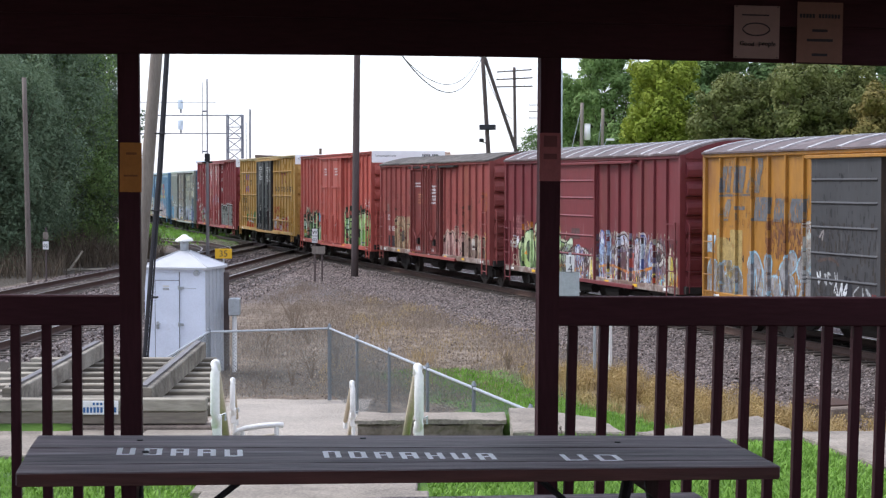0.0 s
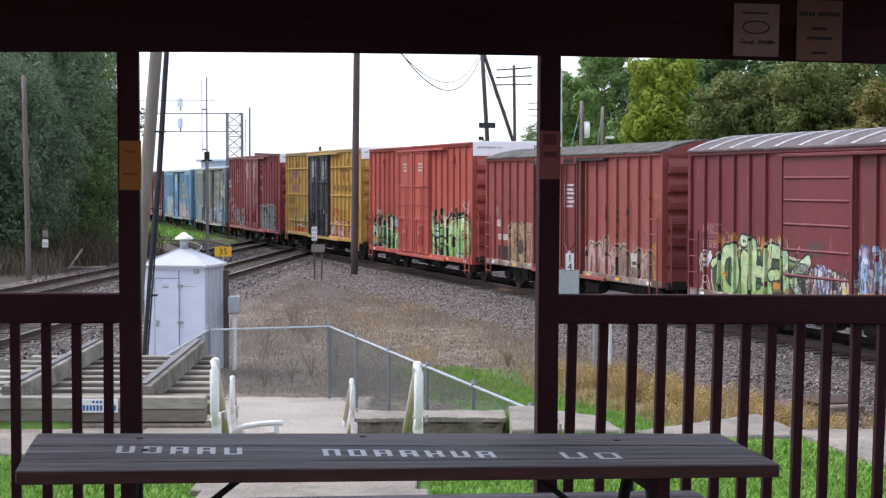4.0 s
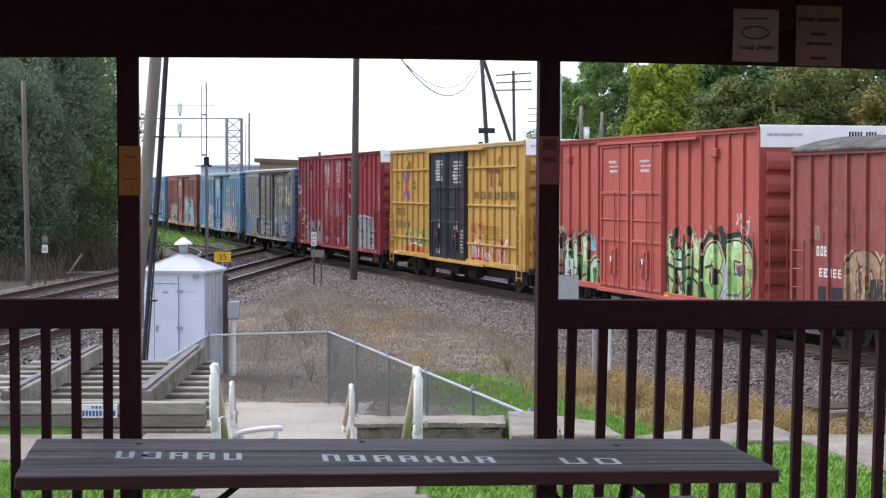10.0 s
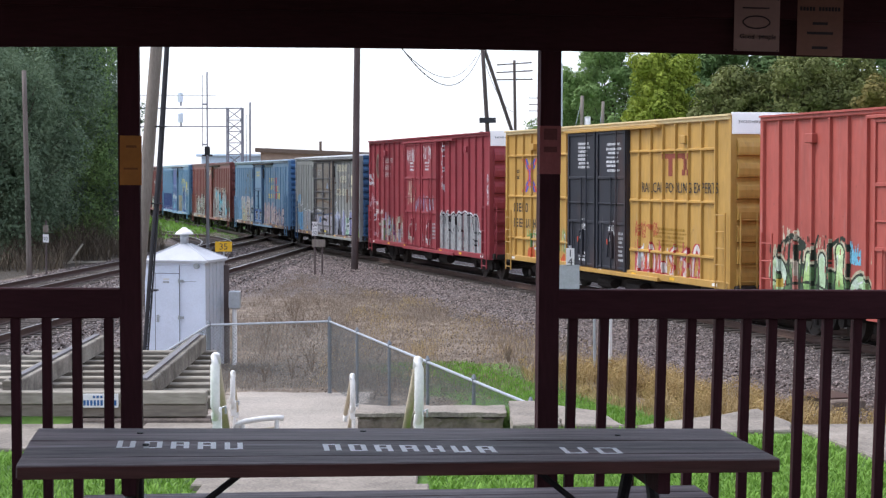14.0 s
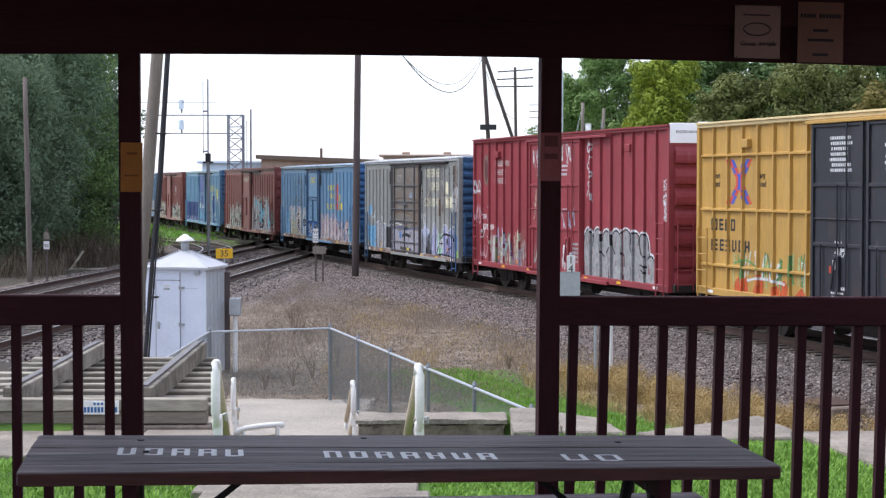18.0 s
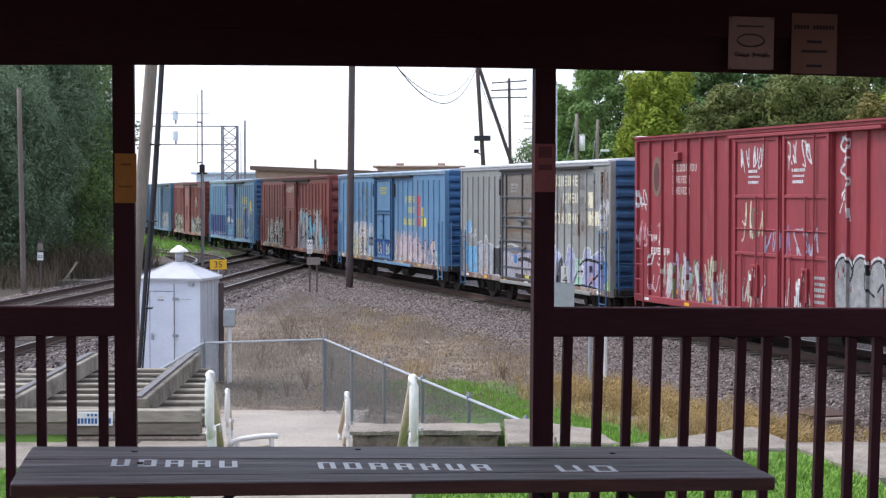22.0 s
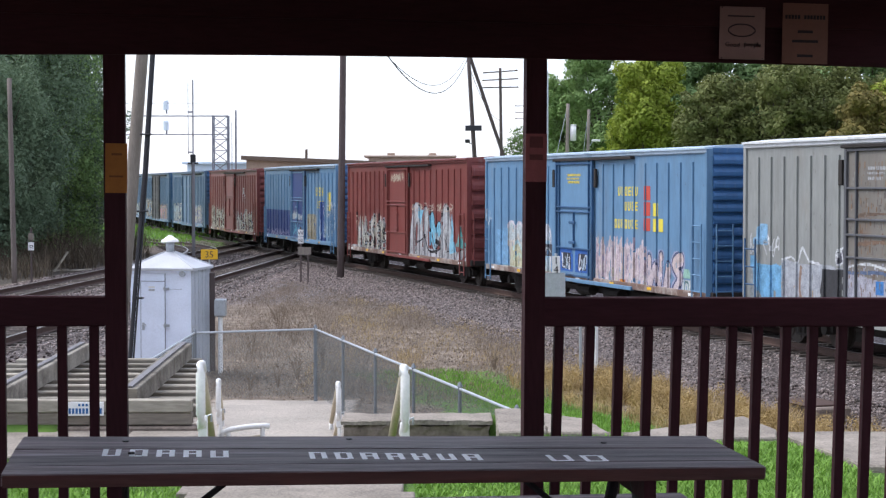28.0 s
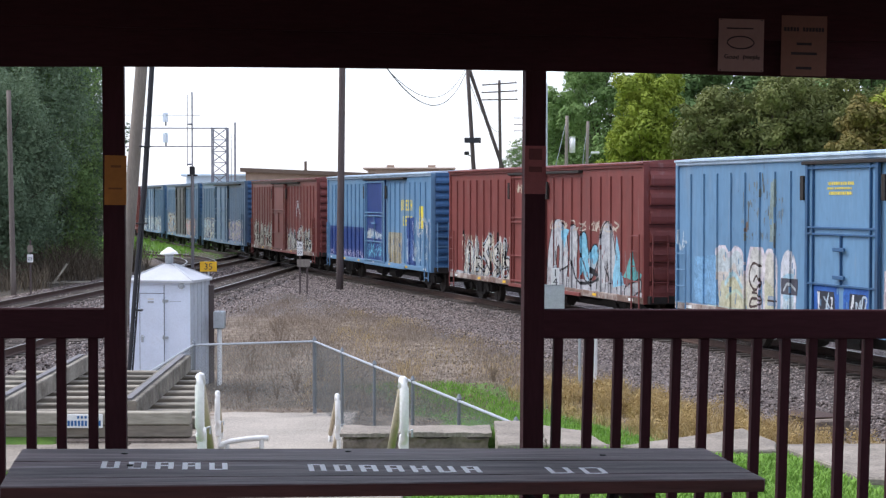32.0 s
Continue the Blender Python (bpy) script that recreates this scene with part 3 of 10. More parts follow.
def spray(side, w0, w1, z0, z1, style, palette, rnd, cell=0.021):
    """Sprayed lettering without words: swollen letter bodies, outlines, tags or streaks, laid on the relief of the side."""
    xa, xb = side.x(w0), side.x(w1)
    width, height = xa - xb, z1 - z0
    nx, nz = max(int(width / cell), 2), max(int(height / cell), 2)
    gx, gz = np.meshgrid((np.arange(nx) + 0.5) * width / nx, (np.arange(nz) + 0.5) * height / nz)
    tone = np.full((nz, nx), -1, int)

    def dist(pts, r0=0.0, r1=0.0):
        """Distance from a drawn line, less its half width, which runs from r0 to r1."""
        d = np.full(gx.shape, 9.0)
        n = len(pts) - 1
        for k, ((ax, az), (bx, bz)) in enumerate(zip(pts, pts[1:])):
            reach = 0.3 + max(r0, r1)
            i0, i1 = int((min(ax, bx) - reach) / width * nx), int((max(ax, bx) + reach) / width * nx) + 1
            j0, j1 = int((min(az, bz) - reach) / height * nz), int((max(az, bz) + reach) / height * nz) + 1
            i0, j0 = max(i0, 0), max(j0, 0)
            if i1 <= i0 or j1 <= j0:
                continue
            wx, wz = gx[j0:j1, i0:i1], gz[j0:j1, i0:i1]
            ux, uz = bx - ax, bz - az
            t = np.clip(((wx - ax) * ux + (wz - az) * uz) / (ux * ux + uz * uz + 1e-9), 0, 1)
            v = np.hypot(wx - ax - t * ux, wz - az - t * uz) - (r0 + (r1 - r0) * (k + t) / n)
            d[j0:j1, i0:i1] = np.minimum(d[j0:j1, i0:i1], v)
        return d

    def bend(pts, k=5):
        """A rounded line through the given points."""
        p = [pts[0]] + list(pts) + [pts[-1]]
        out = []
        for q in range(1, len(p) - 2):
            for i in range(k):
                t = i / k
                c = [0.5 * (2 * p[q][e] + (p[q + 1][e] - p[q - 1][e]) * t + (2 * p[q - 1][e] - 5 * p[q][e] + 4 * p[q + 1][e] - p[q + 2][e]) * t * t + (3 * p[q][e] - p[q - 1][e] - 3 * p[q + 1][e] + p[q + 2][e]) * t ** 3) for e in (0, 1)]
                out.append(tuple(c))
        return out + [pts[-1]]

    wob = np.array([[noise.noise((gx[j, i] * 2.2, gz[j, i] * 2.2, w0 * 50)) for i in range(nx)] for j in range(nz)])
    edge = 0.03 + 0.03 * rnd.random()
    if style in ("letters", "blocks", "big"):
        fills, line, halo = palette[:-2], palette[-2], palette[-1]
        fat, big = style == "blocks", style == "big"
        n = max(int(round(width / (height * (0.44 if fat else 0.78 if big else 0.42)))), 2)
        r = height * (0.2 if fat else 0.12 if big else 0.085)
        shapes = []
        forms = (((0.2, 0.9), (0.15, 0.3), (0.5, 0.12), (0.85, 0.35), (0.8, 0.95)), ((0.85, 0.8), (0.45, 0.95), (0.15, 0.5), (0.45, 0.1), (0.9, 0.25)), ((0.85, 0.9), (0.25, 0.75), (0.75, 0.42), (0.2, 0.1)),
                 ((0.2, 0.08), (0.2, 0.85), (0.65, 0.9), (0.7, 0.5), (0.25, 0.45), (0.8, 0.08)), ((0.15, 0.1), (0.4, 0.9), (0.6, 0.15), (0.85, 0.95)))
        for k in range(n):
            c0, w = k * width / n, width / n
            form = rnd.choice(forms)
            if fat:
                form = rnd.choice((((0.3, 0.2), (0.25, 0.7), (0.5, 0.82), (0.75, 0.65), (0.72, 0.2)), ((0.5, 0.2), (0.5, 0.8))))
            pts = [(c0 + w * (x + rnd.uniform(-0.13, 0.13)), height * (0.06 + 0.8 * z + rnd.uniform(-0.06, 0.06))) for x, z in form]
            pts = [(min(max(x, r + 0.06), width - r - 0.06), min(max(z, r + 0.04), height - r - 0.09)) for x, z in pts]
            d = dist(bend(pts), r * rnd.uniform(0.8, 1.25), r * rnd.uniform(0.6, 1.2))
            if not fat:
                for q in range(3 if big else 2):
                    x = c0 + w * rnd.uniform(0.1, 0.9)
                    z = height * rnd.uniform(0.1, 0.5)
                    tip = (x + rnd.uniform(-0.25, 0.35) * w, height * rnd.uniform(0.72, 0.97))
                    d = np.minimum(d, dist(bend([(x, z), (x + rnd.uniform(-0.2, 0.2) * w, (z + tip[1]) / 2), tip]), r * rnd.uniform(0.6, 1.1), 0.004))
            shapes.append((pts, d + 0.05 * wob * height))
        rnd.shuffle(shapes)
        if fat:
            whole = np.minimum.reduce([d for _, d in shapes])
            tone[whole < 0.10] = len(palette) - 1
            tone[whole < 0.055] = len(palette) - 2
            pick = (gz / height * 1.3 + wob * 1.7) * len(fills)
            tone[whole < 0] = np.mod(pick.astype(int), len(fills))[whole < 0]
            for pts, d in shapes:
                tone[(np.abs(d + 0.02) < 0.022) & (whole < -0.04) & (wob + gz / height > 0.25)] = len(palette) - 2
            shapes = []
        for pts, d in shapes:
            tone[d < (0.10 if big else 0.062)] = len(palette) - 1
        for i, (pts, d) in enumerate(shapes):
            tone[d < (0.07 if big else 0.034)] = len(palette) - 2
            inner = d < 0
            pick = (gz / height * 1.3 + wob * 1.7 + 0.37 * i) * len(fills)
            idx = np.mod(pick.astype(int), len(fills))
            tone[inner] = idx[inner]
            shine = dist([(x - r * 0.3, z + r * 0.25) for x, z in bend(pts)[2:7]])
            tone[(shine < 0.02) & (d < -0.03)] = len(palette) - 1
        for k in range(int(width * 3)):
            x = rnd.uniform(0, width)
            j = rnd.randrange(nz)
            i = min(int(x / width * nx), nx - 1)
            if tone[j, i] >= 0:
                tone[max(j - rnd.randint(4, 16), 0):j, i] = tone[j, i]
    elif style == "streaks":
        n = int(width / 0.034)
        for k in range(n):
            c = rnd.uniform(0, width)
            top = height * rnd.uniform(0.45, 1.0) * (0.75 + 0.25 * sin(c * 2.1))
            lean, low = rnd.uniform(-0.12, 0.2), height * rnd.uniform(-0.05, 0.35)
            d = dist(bend([(c, low), (c + lean * 0.9, low + (top - low) * 0.55), (c + lean, top)], 4), rnd.uniform(0.03, 0.075), 0.004)
            tone[d < 0] = rnd.randrange(len(palette))
    elif style == "tag":
        tall = height > 1.6 * width
        run, reach = (height, width) if tall else (width, height)
        rows = 1 if reach < 0.9 else 2
        for row in range(rows):
            pos, size = rnd.uniform(0, 0.1), reach / rows
            ink = rnd.randrange(len(palette))
            while pos < run - 0.12:
                if rnd.random() < 0.1:
                    pos += rnd.uniform(0.1, 0.3)
                    continue
                step = min(size, 0.5) * rnd.uniform(0.35, 0.6)
                pts = []
                for q in range(rnd.randint(5, 8)):
                    along, up = pos + step * rnd.uniform(-0.15, 1.15), size * (row + rnd.uniform(0.06, 0.94))
                    pts.append((up, along) if tall else (along, up))
                tone[dist(bend(pts, 6)) < rnd.uniform(0.014, 0.021)] = ink
                pos += step
    elif style == "bars":
        rows = max(int(round(height / 0.11)), 1)
        for k in range(rows):
            zc = height * (k + 0.5) / rows
            a = rnd.uniform(0, 0.12) * width
            m = (np.abs(gz - zc) < height / rows * 0.27) & (gx > a) & (gx < width - rnd.uniform(0, 0.3) * width) & (np.mod(gx * 11 + 0.37 * k, 1.0) > 0.25)
            tone[m] = rnd.randrange(len(palette))
    elif not isinstance(style, str):
        palette = list(palette)

        def ink(c):
            if c not in palette:
                palette.append(c)
            return palette.index(c)

        done = []
        for kind, pts, r, *inks in style:
            pts = [(u * width, v * height) for u, v in pts]
            if kind == "body":
                d = dist(bend(pts), r * 1.18, r * rnd.uniform(0.95, 1.2)) + 0.05 * wob
                if inks[2] is not None:
                    tone[d < 0.105] = ink(inks[2])
            elif kind == "line":
                d = dist(bend(pts, 6)) - r + 0.012 * wob
            elif kind == "shape":
                d = np.full(gx.shape, -1.0)
                for (ax, az), (bx, bz) in zip(pts, pts[1:] + pts[:1]):
                    if az != bz:
                        d[((az > gz) != (bz > gz)) & (gx + 0.08 * wob < ax + (gz - az) * (bx - ax) / (bz - az))] *= -1
                d = -d
            else:
                d = None
            done.append((kind, pts, r, inks, d))
        for kind, pts, r, inks, d in done:
            if kind == "body":
                fills = inks[0]
                if inks[1] is not None:
                    tone[d < 0.05] = ink(inks[1])
                pick = np.clip(((gz / height + 0.45 * wob) * len(fills)).astype(int), 0, len(fills) - 1)
                marks = np.array([ink(c) for c in fills])
                tone[d < 0] = marks[pick][d < 0]
            elif kind == "mist":
                (xl, zl), (xh, zh) = pts
                for q in range(int(r)):
                    i, j = int(rnd.uniform(xl, xh) / width * nx), int(rnd.uniform(zl, zh) / height * nz)
                    tone[max(j - rnd.randint(0, 7), 0):j + 1, max(i, 0):i + 1 + (rnd.random() < 0.3)] = ink(rnd.choice(inks))
            else:
                tone[d < 0] = ink(inks[0])
        # paint flaked off in short upright chips, and drips
        rs = np.random.RandomState(int(w0 * 1000) + nx)
        chips = np.kron(rs.rand(nz // 6 + 1, nx // 2 + 1), np.ones((6, 2)))[:nz, :nx]
        tone[chips > 0.975] = -1
        for q in range(int(width * 2.5)):
            i, j = rs.randint(nx), rs.randint(nz)
            if tone[j, i] >= 0:
                tone[max(j - rs.randint(4, 18), 0):j, i] = tone[j, i]
    elif style == "wash":
        m = (wob + 0.35 - 1.2 * np.maximum(gz / height - 0.75, 0) - 0.6 * np.maximum(np.abs(gx / width - 0.5) * 2 - 0.85, 0)) > 0
        idx = np.mod((wob * 1.6 + gx * 0.8 + 5).astype(int), len(palette))
        tone[m] = idx[m]
    sh = Shape()
    dz = height / nz
    for j in range(nz):
        i = 0
        while i < nx:
            k = tone[j, i]
            if k < 0:
                i += 1
                continue
            x_left = xa - i * width / nx
            y = side.depth(xa - (i + 0.5) * width / nx)
            e = i + 1
            while e < nx and tone[j, e] == k and side.depth(xa - (e + 0.5) * width / nx) == y:
                e += 1
            x_right = xa - e * width / nx
            za = z0 + j * dz
            sh.quad((x_left, y + 0.006, za), (x_right, y + 0.006, za), (x_right, y + 0.006, za + dz), (x_left, y + 0.006, za + dz))
            sh.c.append((*(0.84 * q for q in palette[k]), 1))
            if e < nx:
                y2 = side.depth(xa - (e + 0.5) * width / nx)
                if y2 < y - 0.005:
                    x_face = x_right - 0.006
                    sh.quad((x_face, y2, za), (x_face, y + 0.006, za), (x_face, y + 0.006, za + dz), (x_face, y2, za + dz))
                    sh.c.append((*(0.84 * q for q in palette[k]), 1))
            i = e
    return sh


def lettering(text, size, flat=0.004):
    """A mesh of plain capitals, reading along +x, standing up along +z, facing -y."""
    cu = bpy.data.curves.new("lettering", 'FONT')
    cu.body, cu.size, cu.extrude, cu.align_x = text, size, flat / 2, 'CENTER'
    cu.resolution_u = 2
    ob = bpy.data.objects.new("lettering", cu)
    me = bpy.data.meshes.new_from_object(ob)
    bpy.data.objects.remove(ob)
    me.transform(Matrix.Rotation(radians(90), 4, 'X'))
    return me


def words(text, size, material, parent, m, name="letter"):
    """Each letter of a word as a mesh of its own under the thing it is painted on."""
    me = lettering(text, size)
    bm = bmesh.new()
    bm.from_mesh(me)
    groups, seen = [], set()
    for f in bm.faces:
        if f.index in seen:
            continue
        stack, faces = [f], []
        seen.add(f.index)
        while stack:
            q = stack.pop()
            faces.append(q)
            for e in q.edges:
                for o in e.link_faces:
                    if o.index not in seen:
                        seen.add(o.index)
                        stack.append(o)
        xs = [v.co.x for q in faces for v in q.verts]
        groups.append([min(xs), max(xs), faces])
    groups.sort(key=lambda g: g[0])
    letters = []
    for lo, hi, faces in groups:
        if letters and lo < letters[-1][1] - 0.3 * (hi - lo):
            letters[-1][1] = max(letters[-1][1], hi)
            letters[-1][2] += faces
        else:
            letters.append([lo, hi, list(faces)])
    for lo, hi, faces in letters:
        sh = Shape()
        for q in faces:
            k = len(sh.v)
            sh.v += [tuple(v.co) for v in q.verts]
            sh.f.append(tuple(range(k, k + len(q.verts))))
        part(name, sh, material, parent, m=m)
    bm.free()
    bpy.data.meshes.remove(me)


def wheel_mesh():
    sh = Shape()
    for s in (-1, 1):
        y = s * 0.74
        sh.tube([(0, y - 0.065, 0), (0, y + 0.065, 0)], 0.42, 28)
        sh.tube([(0, y - s * 0.065, 0), (0, y - s * 0.09, 0)], 0.445, 28)
        sh.tube([(0, y + s * 0.064, 0), (0, y + s * 0.09, 0)], 0.15, 12)
        for k in range(5):
            a = 2 * pi * k / 5
            sh.box(0.17, 0.36, y + s * 0.06, y + s * 0.078, -0.03, 0.03, Matrix.Rotation(a, 4, 'Y'))
    sh.tube([(0, -1.0, 0), (0, 1.0, 0)], 0.075, 12)
    return sh.mesh("wheelset", M_WHEEL)


def bogie_meshes():
    frame_sh = Shape()
    out = [(-1.15, 0.36), (-0.62, 0.5), (-0.42, 0.22), (0.42, 0.22), (0.62, 0.5), (1.15, 0.36), (1.15, 0.55), (0.72, 0.66), (0.4, 0.74), (-0.4, 0.74), (-0.72, 0.66), (-1.15, 0.55)]
    frame_sh.prism(out, 'y', -0.075, 0.075)
    for x in (-0.9, 0.9):
        frame_sh.tube([(x, -0.12, 0.44), (x, 0.14, 0.44)], 0.13, 12)
    for x in (-0.2, 0.0, 0.2):
        frame_sh.tube([(x, 0.09, 0.28), (x, 0.09, 0.6)], 0.07, 8)
    bolster = Shape().box(-0.2, 0.2, -1.1, 1.1, 0.5, 0.74).box(-0.35, 0.35, -0.3, 0.3, 0.6, 0.82)
    return frame_sh.mesh("side_frame", M_UNDER), bolster.mesh("bolster", M_UNDER)


WHEELSET = wheel_mesh()
SIDE_FRAME, BOLSTER = bogie_meshes()
WHEELSETS = []


def boxcar(k, label, paint, eave, foot, doors=(), door_paint=None, door_style="bars", posts=16, style="post", ridge=0.12, roof=None, end_paint=None,
           end_ribs=7, white_end=False, trim=None, lower=None, hbars=(), art=(), ladder_paint=None, sill=None, roof_worn=False):
    """A boxcar with its far end towards +x; the side that is seen faces +y."""
    trim = trim or door_paint or paint
    near, far = CAR_ENDS[k]
    ln = far - near
    rnd = random.Random(100 + k)
    car = thing("boxcar", label, "boxcar", group="cars of the freight train")
    end_paint, roof, door_paint, ladder_paint = end_paint or paint, roof or paint, door_paint or paint, ladder_paint or paint
    panel, post_y, post_w = (1.485, 1.55, 0.072) if style == "post" else (1.51, 1.55, 0.05)
    door_y = 1.575 if style == "post" else 1.56
    h = ln / 2
    clear = [(h - a * ln, h - b * ln) for a, b in doors]
    xs = [h - 0.09 - (ln - 0.18) * i / (posts - 1) for i in range(posts)]
    free = [x for x in xs if not any(b - 0.1 < x < a + 0.1 for a, b in clear)]
    side = Side(ln, panel, free, post_w, post_y, doors, door_y)
    top = eave - 0.10
    body = Shape().box(-h + 0.02, h - 0.02, -panel, panel, foot, top)
    part("body", body, paint, car)
    # posts on both sides
    post = Shape()
    if style == "post":
        q = post_w / 2
        post.prism([(-q, 0), (-q * 0.75, post_y - panel), (q * 0.75, post_y - panel), (q, 0)], 'z', foot + 0.12, top)
    else:
        q = post_w / 2
        post.prism([(-q, 0), (-q * 0.8, post_y - panel), (q * 0.8, post_y - panel), (q, 0)], 'z', foot + 0.2, top - 0.22)
    post_me = post.mesh("side_post", paint)
    for x in free:
        part("side_post", post_me, paint, car, m=pose(x, panel, 0))
    back = Shape()
    for x in xs:
        back.box(x - post_w / 2, x + post_w / 2, -post_y, -panel, foot + 0.15, top)
    tagged(part("far_side_posts", back, paint, car), kind="stuff")
    for z in hbars:
        edges = sorted([h - 0.2, clear[0][0] + 0.12, clear[-1][1] - 0.12, -h + 0.9], reverse=True)
        for a, b in zip(edges[0::2], edges[1::2]):
            bar = Shape().prism([(panel, z - 0.045), (post_y + 0.003, z - 0.018), (post_y + 0.003, z + 0.018), (panel, z + 0.045)], 'x', b, a)
            part("belt_rail", bar, paint, car)
    # sill and top chord
    for s in (1, -1):
        y0, y1 = sorted((s * (panel - 0.05), s * (post_y + 0.012)))
        part("side_sill", Shape().slab(-h, h, y0, y1, foot, foot + 0.17, 0.015), sill or paint, car)
        part("top_chord", Shape().slab(-h, h, y0, y1, top - 0.02, eave - 0.02, 0.02), roof if ridge < 0.2 else paint, car)
    # roof
    arch = [(1.605 - 0.321 * i, ridge * (1 - (1 - 0.2 * i) ** 2)) for i in range(11)]
    rf = Shape().prism([(-1.605, eave - 0.03), (1.605, eave - 0.03)] + [(y, eave + 0.01 + z) for y, z in arch], 'x', -h, h)
    part("roof", rf, roof, car)
    n = 13
    lift = 0.016 if roof_worn or ridge < 0.2 else 0.04
    rib = M_ROOF_RIB if roof is M_ROOF_GALV else roof
    seam = Shape().prism([(-1.55, 0.0), (1.55, 0.0)] + [(y * 0.985, z + lift) for y, z in arch], 'x', -0.075, 0.075).mesh("roof_seam", rib)
    for i in range(n):
        part("roof_seam", seam, rib, car, m=pose(-h + 0.15 + (ln - 0.3) * i / (n - 1), 0, eave))
    # ends
    top_z = eave - 0.45 if white_end else eave - 0.12
    for s in (-1, 1):
        outline = [(s * (h - 0.03), foot)]
        pitch = (top_z - foot - 0.1) / end_ribs
        for i in range(end_ribs):
            z = foot + 0.1 + pitch * i
            dep = 0.115 if end_ribs < 10 else 0.10
            outline += [(s * h, z), (s * (h + dep * 0.9), z + pitch * 0.05), (s * (h + dep), z + pitch * 0.16), (s * (h + dep), z + pitch * 0.42), (s * (h + dep * 0.75), z + pitch * 0.62), (s * h, z + pitch * 0.84)]
        outline += [(s * h, top_z), (s * (h - 0.03), top_z)]
        part("end_wall", Shape().prism(outline, 'y', -1.40, 1.40), end_paint, car)
        for y in (-1, 1):
            a, b = sorted((y * 1.40, y * (post_y + 0.005)))
            x0, x1 = sorted((s * (h - 0.1), s * (h + 0.015)))
            part("corner_post", Shape().slab(x0, x1, a, b, foot, eave - 0.02, 0.01), paint if y > 0 else end_paint, car)
        x0, x1 = sorted((s * (h - 0.02), s * (h + 0.03)))
        if white_end:
            part("end_panel", Shape().slab(x0, x1, -1.572, 1.53, top_z, eave + ridge + 0.015, 0.01), M_PANEL, car, "white painted end panel")
            if s < 0:
                words("EXCESS HEIGHT CAR", 0.09, M_DARKPAINT, car, pose(x0 - 0.004, 0.95, eave - 0.2, 0, 0, -90))
                for i in range(10):
                    if i != 4:
                        part("marking", Shape().box(x0 - 0.006, x0 - 0.001, -1.28 + i * 0.07, -1.235 + i * 0.07, eave - 0.19, eave - 0.09), M_DARKPAINT, car)
        elif ridge < 0.25:
            part("end_panel", Shape().slab(x0, x1, -1.40, 1.40, top_z, eave, 0.01), end_paint, car)
        else:
            part("end_panel", Shape().prism([(-1.4, top_z), (1.4, top_z)] + [(y * 0.89, eave + z - 0.02) for y, z in arch], 'x', x0, x1), end_paint, car)
        # end platform, coupler
        part("coupler", Shape().slab(min(s * h, s * (h + 0.75)), max(s * h, s * (h + 0.75)), -0.13, 0.13, 0.97, 1.23, 0.03).slab(min(s * (h + 0.55), s * (h + 0.85)), max(s * (h + 0.55), s * (h + 0.85)), -0.2, 0.2, 0.93, 1.27, 0.05), M_UNDER, car)
        part("end_sill", Shape().slab(min(s * (h - 0.1), s * (h + 0.16)), max(s * (h - 0.1), s * (h + 0.16)), -1.45, 1.45, 0.96, 1.16, 0.02), M_UNDER, car)
        # end ladder and brake gear
        lad = Shape()
        for y in (0.95, 1.36):
            lad.tube([(s * (h + 0.15), y, foot + 0.05), (s * (h + 0.15), y, foot + 1.75)], 0.02, 6)
        for i in range(5):
            lad.tube([(s * (h + 0.15), 0.95, foot + 0.2 + 0.35 * i), (s * (h + 0.15), 1.36, foot + 0.2 + 0.35 * i)], 0.016, 6)
        part("end_ladder", lad, ladder_paint, car)
    part("brake_wheel", Shape().tube([(-h - 0.13, -0.5 + 0.28 * cos(a), foot + 1.3 + 0.28 * sin(a)) for a in [2 * pi * i / 14 for i in range(15)]], 0.025, 6).tube([(-h - 0.02, -0.5, foot + 1.3), (-h - 0.15, -0.5, foot + 1.3)], 0.05, 8), M_UNDER, car)
    part("crossover_step", Shape().slab(-h - 0.32, -h - 0.05, -1.3, 0.6, foot + 0.12, foot + 0.16, 0.01), M_UNDER, car)
    # side ladders at the near and far corners
    for x, zt in ((-h + 0.12, foot + 1.75), (h - 0.72, foot + 1.55)):
        lad = Shape()
        for q in (0, 0.5):
            lad.tube([(x + q, post_y + 0.07, foot - 0.3), (x + q, post_y + 0.07, zt)], 0.022, 6)
        i = 0
        while foot - 0.2 + 0.38 * i < zt:
            lad.tube([(x, post_y + 0.07, foot - 0.2 + 0.38 * i), (x + 0.5, post_y + 0.07, foot - 0.2 + 0.38 * i)], 0.017, 6)
            i += 1
        part("side_ladder", lad, ladder_paint, car)
